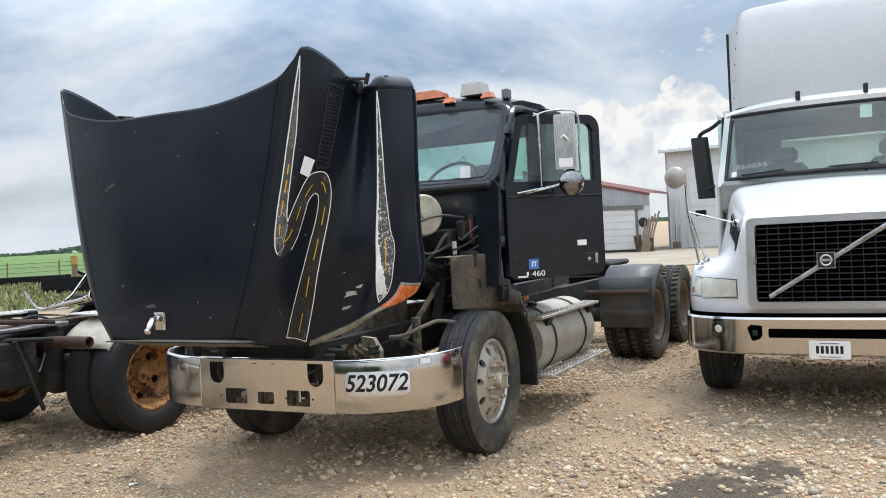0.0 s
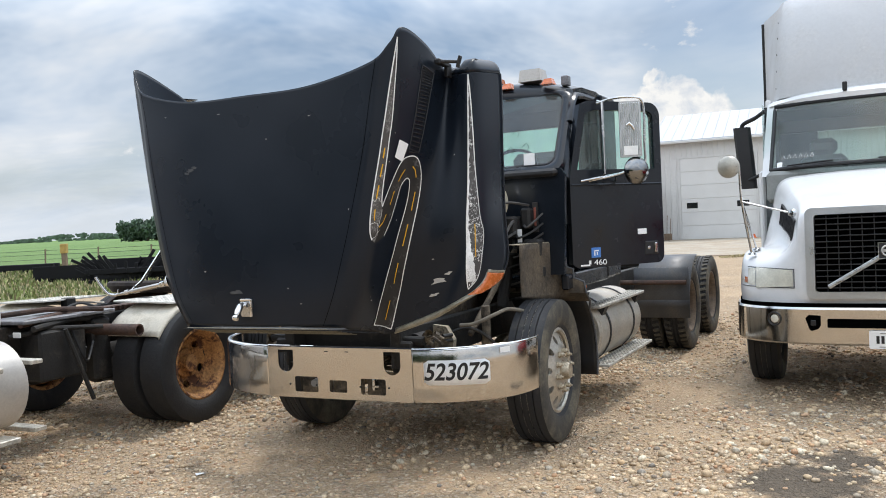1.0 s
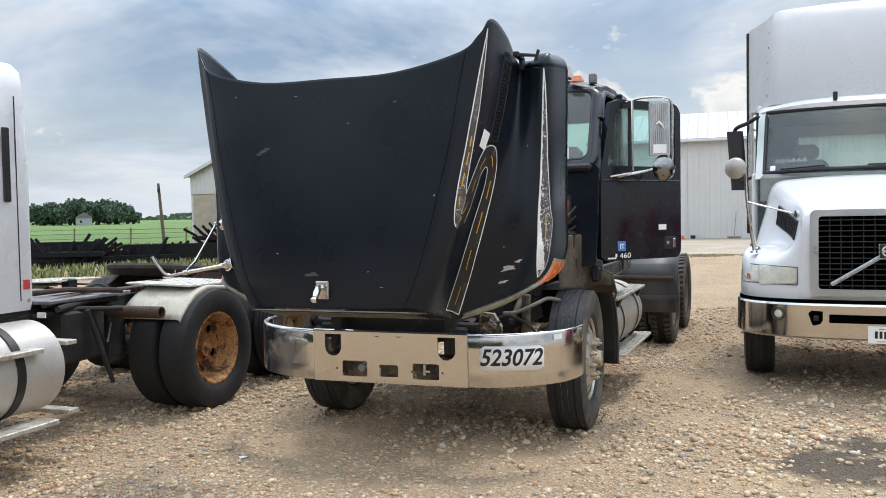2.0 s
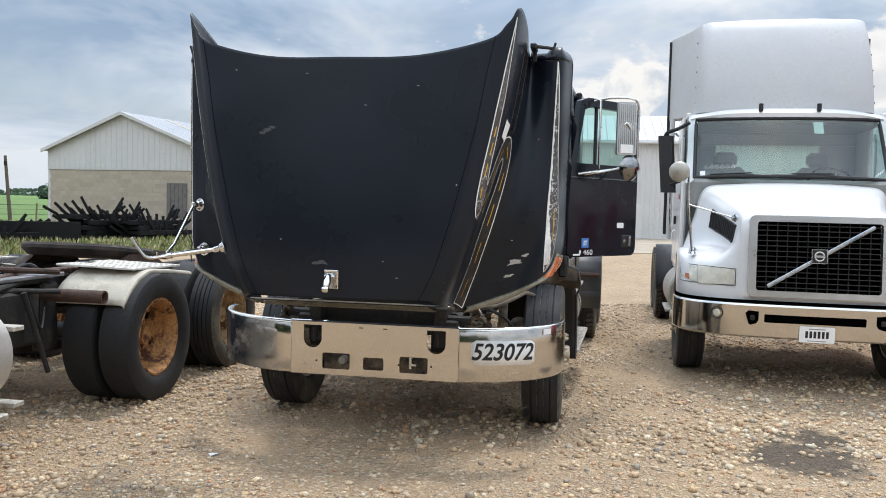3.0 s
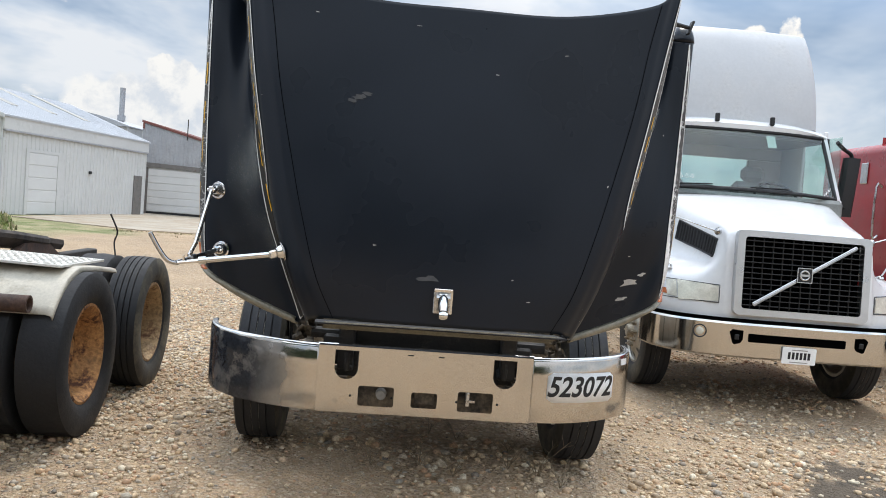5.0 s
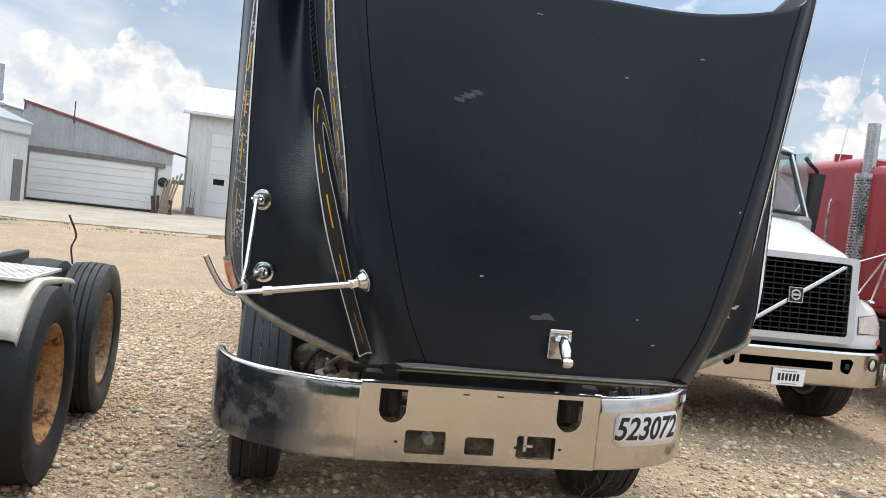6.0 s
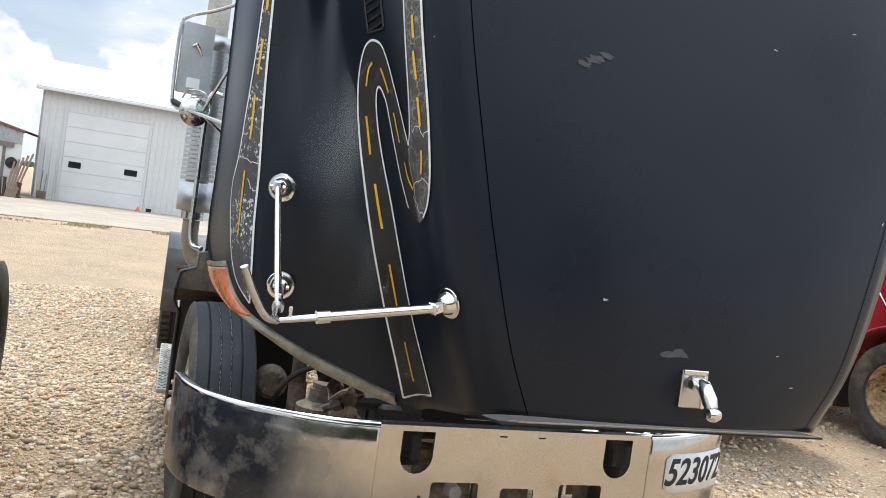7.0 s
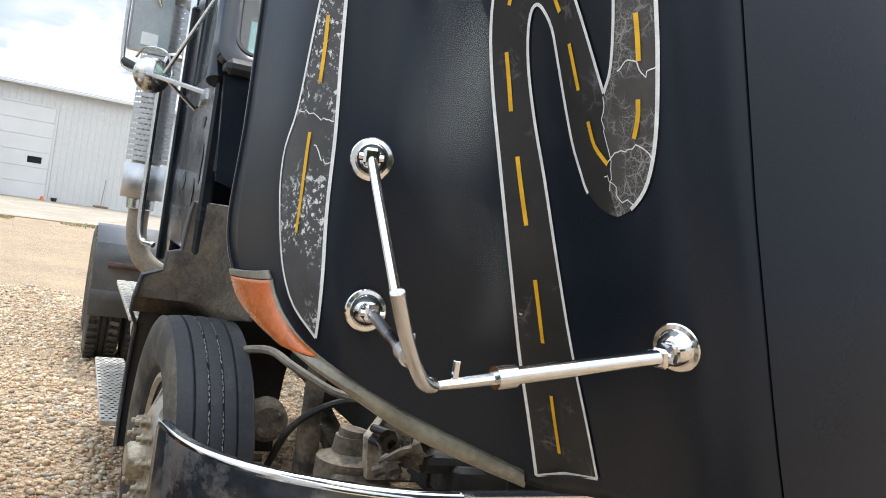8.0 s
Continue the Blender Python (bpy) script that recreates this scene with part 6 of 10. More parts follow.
def build_chassis_a(truck):
    C = M["chassis"]
    g = Geo()
    for s in (-1, 1):
        x = s * 0.43
        g.box(x - 0.04, x + 0.04, -0.42, 8.0, 0.72, 0.98, 0.008)
    frame_ = part("frame_rail", g, C, truck, "dirty black steel frame rails")
    for y in (-0.25, 0.1, 2.6, 3.6, 4.7, 6.3, 7.9):
        part("cross_member", Geo().box(-0.42, 0.42, y - 0.04, y + 0.04, 0.78, 0.94, 0.008), C, frame_)
    # front axle, springs, shocks, steering
    g = Geo().tube([(-0.9, 0.60, 0.52), (-0.55, 0.60, 0.44), (0.55, 0.60, 0.44), (0.9, 0.60, 0.52)], 0.055, 10)
    part("front_axle", g, M["engine_dirt"], frame_)
    for s in (-1, 1):
        g = Geo()
        for k in range(4):
            h = 0.50 + 0.022 * k
            ln = 0.75 - 0.15 * (3 - k)
            g.loft([[(s * 0.43 + dx, 0.60 + q * ln, h + 0.13 * (q * ln / 0.75) ** 2 + dz) for dx, dz in ((-0.045, 0), (0.045, 0), (0.045, 0.012), (-0.045, 0.012))] for q in np.linspace(-1, 1, 9)])
        part("leaf_spring", g, M["engine_dirt"], frame_)
        part("shock_absorber", Geo().tube([(s * 0.715, 0.36, 0.50), (s * 0.72, 0.36, 0.80)], 0.040, 14).tube([(s * 0.72, 0.36, 0.80), (s * 0.725, 0.35, 1.05)], 0.033, 14), M["engine_dirt"], frame_, "dusty shock absorber")
        g = Geo().lathe([(0.001, 0.02), (0.10, 0.02), (0.115, 0.0), (0.17, -0.03), (0.175, -0.09), (0.001, -0.10)], 28, pose(s * 0.87, 0.60, 0.53, 0, 0, 180 if s > 0 else 0))
        for k in range(5):
            a = 1.2566 * k
            g.lathe([(0.001, 0.05), (0.014, 0.05), (0.014, 0)], 6, pose(s * 0.85, 0.60 + 0.07 * math.cos(a), 0.53 + 0.07 * math.sin(a), 0, 0, 180 if s > 0 else 0))
        part("steering_knuckle", g, M["engine_dirt"], frame_)
        part("brake_hose", Geo().tube(spline([(s * 0.82, 0.48, 0.60), (s * 0.78, 0.33, 0.80), (s * 0.62, 0.28, 0.90), (s * 0.48, 0.20, 0.86)], 6), 0.012, 8), M["chassis"], frame_)
    part("steering_gear", Geo().lathe([(0.001, 0.10), (0.05, 0.10), (0.055, 0.05), (0.10, 0.03), (0.10, -0.08), (0.06, -0.12), (0.001, -0.12)], 20, pose(-0.66, 0.10, 0.735, 0, -90, 0)).box(-0.74, -0.55, -0.02, 0.20, 0.62, 0.74, 0.02).tube([(-0.66, 0.10, 0.80), (-0.655, 0.10, 0.855)], 0.045, 14), M["engine_dirt"], frame_, "dusty cast steering gear")
    for s in (-1, 1):
        g = Geo().lathe([(0.001, 0.0), (0.055, 0.0), (0.075, -0.02), (0.08, -0.07), (0.05, -0.10), (0.001, -0.10)], 24, pose(s * 0.80, 0.60, 0.73, 0, 0, -90))
        part("brake_chamber", g, M["engine_dirt"], frame_, "dusty brake chamber")
        for dx, dz in ((0.03, 0.03), (-0.03, -0.03), (0.035, -0.03)):
            part("chamber_bolt", Geo().tube([(s * 0.80 + dx, 0.60, 0.73 + dz), (s * 0.80 + dx, 0.555, 0.73 + dz)], 0.011, 6), M["engine_dirt"], frame_)
        part("frame_bracket", Geo().loft([[(s * 0.50, y, 0.74), (s * 0.64, y, 0.74), (s * 0.655, y, 0.86), (s * 0.60, y, 0.95), (s * 0.50, y, 0.96)] for y in (-0.03, 0.015)]), M["mud_pale"], frame_, "bracket caked with pale dry mud")
        part("pivot_casting", Geo().loft([[(s * 0.34, y, 0.80), (s * 0.56, y, 0.80), (s * 0.56, y, 0.90), (s * 0.50, y, 0.93), (s * 0.34, y, 0.92)] for y in (-0.27, -0.13)]), M["black_plastic"], frame_)
        for dz in (0.0, 0.035):
            part("bracket_bolt", Geo().tube([(s * 0.645, -0.03, 0.86 + dz), (s * 0.61, -0.10, 0.86 + dz)], 0.013, 8), M["chassis"], frame_)
        part("air_hose", Geo().tube(spline([(s * 0.93, 0.62, 0.98), (s * 0.875, 0.42, 1.02), (s * 0.82, 0.30, 0.995), (s * 0.70, 0.22, 0.94), (s * 0.60, 0.18, 0.93)], 5), 0.014, 8), M["hose_tan"], frame_)
    part("tie_rod", Geo().tube([(-0.82, 0.80, 0.48), (0.82, 0.80, 0.48)], 0.02, 8), M["engine_dirt"], frame_)
    for s in (-1, 1):
        part("hood_pivot", Geo().box(s * 0.50 - 0.05, s * 0.50 + 0.05, -0.42, -0.20, 0.80, 0.90, 0.012).tube([(s * 0.42, -0.36, 0.90), (s * 0.62, -0.36, 0.90)], 0.03, 10), M["chassis"], frame_)
        g = Geo()
        for k, (dx, dy, dz) in enumerate(((0, 0, 0), (0.05, 0.04, 0.03), (-0.04, 0.06, 0.02), (0.02, -0.05, 0.05), (0.08, 0.0, -0.02))):
            g.lathe([(0.001, 0.03), (0.016, 0.03), (0.016, 0.0), (0.028, -0.01), (0.03, -0.04)], 8, pose(s * (0.62 + dx), -0.30 + dy, 0.88 + dz, 20 * k, 30, 40 * k))
        g.tube(spline([(s * 0.60, -0.34, 0.88), (s * 0.66, -0.36, 0.93), (s * 0.70, -0.28, 0.87), (s * 0.62, -0.15, 0.86)], 5), 0.011, 6)
        part("pivot_fitting", g, M["engine_dirt"], frame_)
    # engine and its accessories
    eng = part("engine_block", Geo().box(-0.28, 0.28, 0.0, 1.0, 0.75, 1.45, 0.04).box(-0.18, 0.18, 0.02, 0.98, 1.45, 1.66, 0.05), M["engine_dirt"], truck, "dusty diesel engine under the open hood")
    part("radiator", Geo().box(-0.45, 0.45, -0.28, -0.16, 0.80, 1.62, 0.02), M["chassis"], eng)
    m_ac = pose(0.565, 0.68, 1.79, 0, 0, -32) @ Matrix.Diagonal((0.9, 0.92, 0.92, 1))
    ac = part("air_cleaner", Geo().lathe([(0.001, 0.20), (0.03, 0.20), (0.035, 0.185), (0.155, 0.18), (0.17, 0.165), (0.17, 0.04), (0.178, 0.03), (0.178, 0.0), (0.17, -0.01), (0.17, -0.28), (0.14, -0.31), (0.001, -0.31)], 40, m_ac), M["beige_enamel"], eng, "beige round air cleaner canister")
    part("clamp_band", Geo().lathe([(0.181, 0.05), (0.184, 0.045), (0.184, 0.02), (0.181, 0.015)], 40, m_ac), M["stainless"], ac)
    g = Geo()
    g.tube(spline([(0.60, 0.40, 1.62), (0.68, 0.48, 1.72), (0.78, 0.66, 1.78), (0.86, 0.92, 1.76)], 6), 0.010, 6)
    g.tube(spline([(0.62, 0.46, 1.72), (0.70, 0.40, 1.60), (0.78, 0.48, 1.50), (0.80, 0.80, 1.56)], 6), 0.010, 6)
    g.tube(spline([(0.75, 0.95, 1.66), (0.80, 0.70, 1.62), (0.76, 0.6, 1.50), (0.62, 0.6, 1.40)], 6), 0.012, 6)
    part("hose", g, M["hose_dark"], eng)
    for bx in ((0.62, 0.80, 0.78, 0.98, 1.52, 1.68), (0.82, 0.96, 0.86, 0.98, 1.36, 1.50), (0.55, 0.75, 0.78, 0.98, 1.26, 1.40), (0.80, 0.88, 0.88, 0.98, 1.58, 1.74), (0.90, 0.97, 0.90, 0.98, 1.20, 1.30)):
        part("firewall_box", Geo().box(*bx, 0.018), M["chassis"], eng)
    part("warning_label", Geo().box(0.875, 0.915, 0.955, 0.985, 1.55, 1.78, 0.004), M["chassis"], eng)
    part("label_print", Geo().box(0.887, 0.905, 0.950, 0.956, 1.60, 1.74, 0.001), M["rust_red"], eng)
    part("air_duct", Geo().tube(spline([(0.45, 0.4, 1.3), (0.60, 0.62, 1.42), (0.70, 0.80, 1.3), (0.68, 0.74, 1.0)], 4), 0.045, 10), M["chassis"], eng)
    part("steering_shaft", Geo().tube([(0.72, 0.95, 1.42), (0.62, 0.30, 0.85)], 0.022, 8), M["engine_dirt"], eng)
    for k in range(7):
        z = 1.20 + 0.075 * k
        part("air_line", Geo().tube(spline([(0.50 + 0.05 * k, 0.97, z), (0.62 + 0.04 * k, 0.84 - 0.03 * (k % 3), z - 0.06), (0.80 + 0.02 * k, 0.86, z - 0.02), (0.95, 0.97, z + 0.04)], 5), 0.009, 6), M["hose_dark"] if k % 3 == 0 else M["chassis"], eng)
    part("fluid_tag", Geo().box(0.80, 0.835, 0.82, 0.825, 1.48, 1.58, 0.0005), M["paper"], eng)
    part("exhaust_pipe", Geo().tube(spline([(-0.45, 0.9, 1.25), (-0.55, 1.5, 1.0), (-0.72, 2.2, 0.96), (-0.94, 2.5, 0.99), (-1.13, 2.58, 1.08), (-1.20, 2.60, 1.22), (-1.205, 2.60, 1.45)], 6), 0.056, 14), M["stack_taupe"], eng)
    # inner splash guards behind the front wheels
    for s in (-1, 1):
        trim = 0.05 if s > 0 else 0.0
        # stepped outer edge, from the top down, and how far back it stands behind the tyre
        steps = [(1.465, 1.10), (1.42, 1.11), (1.35, 1.115), (1.27, 1.12), (1.255, 1.172), (1.185, 1.176), (1.155, 1.255), (1.07, 1.272), (1.0, 1.27)]

        def stand(z):
            return max(1.13, 0.85 + math.sqrt(max(0.0, 0.60 ** 2 - (z - 0.525) ** 2)))
        rows = []
        for z, xo in steps:
            path = spline([(0.92, 0.56), (0.93, 0.76), (0.965, 0.94), (1.04, stand(z) - 0.04), (xo - trim, stand(z))], 4)
            row = []
            for k, (x, y) in enumerate(path):
                f = k / (len(path) - 1)
                zz = z + max(0.0, 1.09 - z) * max(0.0, 1 - 1.3 * f)
                row.append((s * x, y + 0.010 * noise.noise(Vector((x * 9, y * 9, z * 6 + s))), zz))
            rows.append(row)
        sg = part("splash_guard", Geo().grid(rows), M["splash"], truck, "mud-caked black inner fender", smooth=40, fix=False)
        solidify(sg, 0.010, 0)
        lower = [(z, stand(z)) for z in (1.005, 0.93, 0.85, 0.74, 0.62, 0.50, 0.38)]
        solidify(part("guard_back", Geo().grid([[(s * q, y, z) for q in (0.56, 0.80, 1.02, 1.15, 1.235 - trim)] for z, y in lower]), M["black_plastic"], sg, "black sheet behind the wheel", smooth=40, fix=False), 0.010, 0)
        solidify(part("guard_top", Geo().grid([[(x - s * d, y, z + 0.004) for d in (0.0, 0.05, 0.14)] for x, y, z in rows[0]]), M["mud_pale"], sg, "ledge with pale dried mud", smooth=40, fix=False), 0.006, 0)
        rim = [(s * (xo - trim), stand(z) - 0.006, z) for z, xo in steps] + [(s * (1.238 - trim), y - 0.006, z) for z, y in lower[1:]]
        part("guard_edge", Geo().tube(rim, 0.008, 6), M["fender_grey"], sg)
    # tanks, steps
    for s in (-1, 1):
        tk = part("fuel_tank", Geo().lathe([(0.001, -0.01), (0.28, -0.008), (0.30, 0.01), (0.30, 1.29), (0.28, 1.31), (0.001, 1.31)], 40, pose(s * 0.83, 1.78, 0.66, 0, 0, 90)), M["tank_alu"], truck, "dusty aluminium fuel tank")
        for y in (2.03, 2.80):
            part("tank_strap", Geo().lathe([(0.305, 0.02), (0.309, 0.018), (0.309, -0.018), (0.305, -0.02)], 40, pose(s * 0.83, y, 0.66, 0, 0, 90)), M["black_plastic"], tk)
        part("filler_cap", Geo().tube([(s * 0.86, 2.15, 0.94), (s * 0.87, 2.15, 0.985)], 0.045, 14), M["black_plastic"], tk)
        for z, x in ((0.90, 1.05), (0.41, 1.11)) if s > 0 else ((0.90, 1.15), (0.41, 1.21)):
            st = part("step_tread", Geo().box(s * x - 0.085, s * x + 0.085, 1.74, 3.22, z - 0.028, z, 0.006), M["checker_alu"], truck, "pressed aluminium step")
            g = Geo()
            for k in range(36):
                for q in (-0.05, 0.0, 0.05):
                    g.box(s * x + q - 0.014, s * x + q + 0.014, 1.78 + 0.04 * k, 1.795 + 0.04 * k, z - 0.002, z + 0.0035, 0.001)
            tagged(part("step_ridge", g, M["checker_alu"], st), kind="stuff")
            # flat black discs paint the shade of the grip holes
            g = Geo()
            for k in range(36):
                for q in (-0.064, -0.032, 0.0, 0.032, 0.064):
                    a, b = s * x + q + (0.008 if k % 2 else -0.008), 1.765 + 0.04 * k
                    g.add([(a + 0.010 * math.cos(c), b + 0.010 * math.sin(c), z + 0.0015) for c in np.linspace(0, 6.283, 9)[:-1]], [tuple(range(8))])
            tagged(part("grip_hole", g, M["gap_black"], st, smooth=0, fix=False), kind="stuff")
        for y in (1.95, 3.02):
            part("step_bracket", Geo().loft([[(s * 0.80, y + d, 0.36), (s * 1.17, y + d, 0.385), (s * 1.17, y + d, 0.37), (s * 0.80, y + d, 0.30)] for d in (-0.03, 0.03)]), M["black_plastic"], truck)
            part("step_bracket", Geo().loft([[(s * 0.97, y + d, 0.87), (s * 1.13, y + d, 0.87), (s * 1.05, y + d, 0.70)] for d in (-0.05, 0.05)]), M["black_plastic"], truck)
    part("marker_lamp", Geo().box(0.99, 1.06, 1.56, 1.65, 1.05, 1.11, 0.012), M["amber"], truck, "small orange side lamp")
    # rear: fenders, axles
    for s in (-1, 1):
        a = [(x, z) for x, z in arc(5.40, 0.53, 0.62, 100, 178, 10)]
        xs = (0.62, 0.95, 1.26) if s > 0 else (0.70, 1.0, 1.34)
        rows = [[(s * xx, y, z) for xx in xs] for y, z in a]
        qf = part("quarter_fender", Geo().grid(rows), M["fender_grey"], truck, "dark grey plastic quarter fender", smooth=50, fix=False)
        solidify(qf, 0.012, 0)
        solidify(part("mud_flap", Geo().grid([[(s * xx, 4.79, z) for xx in xs] for z in (1.02, 0.9, 0.43)]), M["fender_grey"], qf, "black rubber flap", smooth=50, fix=False), 0.012, 0)
        part("fender_bar", Geo().tube([(s * 0.36, 4.74, 0.85), (s * 1.24, 4.74, 0.85)], 0.028, 10), M["rusty_steel"], qf)
    for y in (5.34, 6.76):
        part("rear_axle", Geo().tube([(-0.95, y, 0.52), (0.95, y, 0.52)], 0.09, 12).lathe([(0.001, 0.2), (0.12, 0.18), (0.22, 0.06), (0.22, -0.06), (0.12, -0.18), (0.001, -0.2)], 24, pose(0, y, 0.54, 0, 0, 90)), M["chassis"], truck)
    part("deck_plate", Geo().box(-0.5, 0.5, 2.5, 4.0, 1.0, 1.02, 0.005), M["deck_white"], truck, "pale deck plate behind the cab")
    part("fifth_wheel", Geo().box(-0.48, 0.48, 5.7, 6.6, 1.10, 1.17, 0.03).box(-0.4, 0.4, 5.9, 6.4, 0.98, 1.10, 0.02), M["chassis"], truck)


def build_left_side_a(truck):
    """Closed side: exhaust stack with pierced guard, grab rail, mirror; loose hood mirror braces."""
    cx, cy = -1.205, 2.60
    st = part("exhaust_tube", Geo().tube([(cx, cy, 1.42), (cx, cy, 3.14)], 0.075, 20), M["alu_dusty"], truck, "chrome exhaust stack in a pierced guard")
    g = Geo()
    r = 0.110
    rows = [[(cx + r * math.cos(a), cy + r * math.sin(a), z) for a in np.linspace(radians(-200), radians(50), 26)] for z in (1.43, 1.62)]
    solidify(part("guard_shell", g.grid(rows), M["brushed_steel"], st, smooth=60, fix=False), 0.003, 0)
    g = Geo()
    for i in range(30):
        z = 1.635 + i * 0.029
        offs = 0.5 * (i % 2)
        rows = [[(cx + r * math.cos(a), cy + r * math.sin(a), z + q) for a in np.linspace(radians(-200), radians(50), 26)] for q in (0, 0.0215)]
        g.grid(rows)
        for k in range(18):
            a0 = radians(-200 + 250 * (k + offs) / 18.5)
            g.grid([[(cx + r * math.cos(a0 + d), cy + r * math.sin(a0 + d), z + q) for d in (0, 0.075)] for q in (0.0215, 0.029)])
    part("pierced_guard", g, M["brushed_steel"], st, "pierced stainless heat guard", smooth=60, fix=False)
    solidify(part("guard_shell", Geo().grid([[(cx + r * math.cos(a), cy + r * math.sin(a), z) for a in np.linspace(radians(-200), radians(50), 26)] for z in (2.503, 2.60)]), M["brushed_steel"], st, smooth=60, fix=False), 0.003, 0)
    part("stack_clamp", Geo().lathe([(0.07, 0.03), (0.075, 0.025), (0.075, -0.025), (0.07, -0.03)], 24, pose(cx, cy, 1.40, 0, 90, 0)), M["stainless"], st)
    part("grab_rail", Geo().tube(spline([(-1.12, 2.36, 2.2), (-1.20, 2.36, 2.15), (-1.21, 2.36, 1.6), (-1.20, 2.36, 1.25), (-1.13, 2.30, 1.20)], 6), 0.016, 10), M["stainless"], truck)
    # mirror
    g = Geo()
    g.tube(spline([(-1.05, 1.50, 2.66), (-1.22, 1.80, 2.62), (-1.38, 1.96, 2.58), (-1.42, 1.98, 2.50), (-1.42, 1.98, 2.12), (-1.39, 1.95, 2.04), (-1.26, 1.72, 2.0), (-1.075, 1.38, 1.93)], 5), 0.011, 8)
    g.tube([(-1.05, 1.50, 2.45), (-1.24, 1.70, 2.02)], 0.009, 8).tube([(-1.07, 1.75, 1.88), (-1.22, 1.66, 1.98)], 0.009, 8)
    g.tube(spline([(-1.36, 1.93, 2.10), (-1.33, 1.86, 2.14), (-1.24, 1.80, 2.13), (-1.20, 1.80, 2.04), (-1.22, 1.74, 1.99)], 4), 0.006, 6)
    arm = part("mirror_bracket", g, M["stainless"], truck, "chrome mirror bracket")
    part("bracket_foot", Geo().prism([(-0.10, 0.0), (0.10, -0.02), (0.06, 0.03), (-0.06, 0.05)], -0.008, 0.008, pose(-1.088, 1.42, 1.90, 0, 0, 90)), M["stainless"], arm)
    part("bracket_joint", Geo().tube([(-1.41, 1.965, 2.075), (-1.33, 1.84, 2.03)], 0.017, 10), M["black_plastic"], arm)
    mm = pose(-1.32, 2.0, 2.34, 0, 0, 10)
    part("mirror_back", Geo().prism(rrect(0.09, 0.205, 0.012, 2), -0.05, 0.01, mm), M["brushed_steel"], arm, "metal mirror back with a paper tag")
    part("mirror_glass", Geo().box(-0.08, 0.08, 0.012, 0.016, -0.19, 0.19, 0.001, mm), M["mirror"], arm)
    part("mirror_tag", Geo().box(-0.042, 0.036, -0.054, -0.051, -0.175, -0.115, 0.0005, mm), M["paper"], arm)
    part("mirror_emblem", Geo().tube([(-0.03, -0.058, 0.07), (-0.01, -0.06, 0.085), (0.015, -0.06, 0.05), (0.03, -0.058, 0.02)], [0.006, 0.012, 0.011, 0.005], 8), M["chrome"], arm, "small chrome ornament", mm)
    part("convex_mirror", Geo().lathe([(0.001, -0.030), (0.042, -0.026), (0.066, -0.016), (0.081, -0.002), (0.085, 0.005), (0.085, 0.012), (0.07, 0.016), (0.001, 0.018)], 32, pose(-1.285, 1.84, 2.02, 0, 0, 98)), M["dull_back"], arm, "round chrome convex mirror")


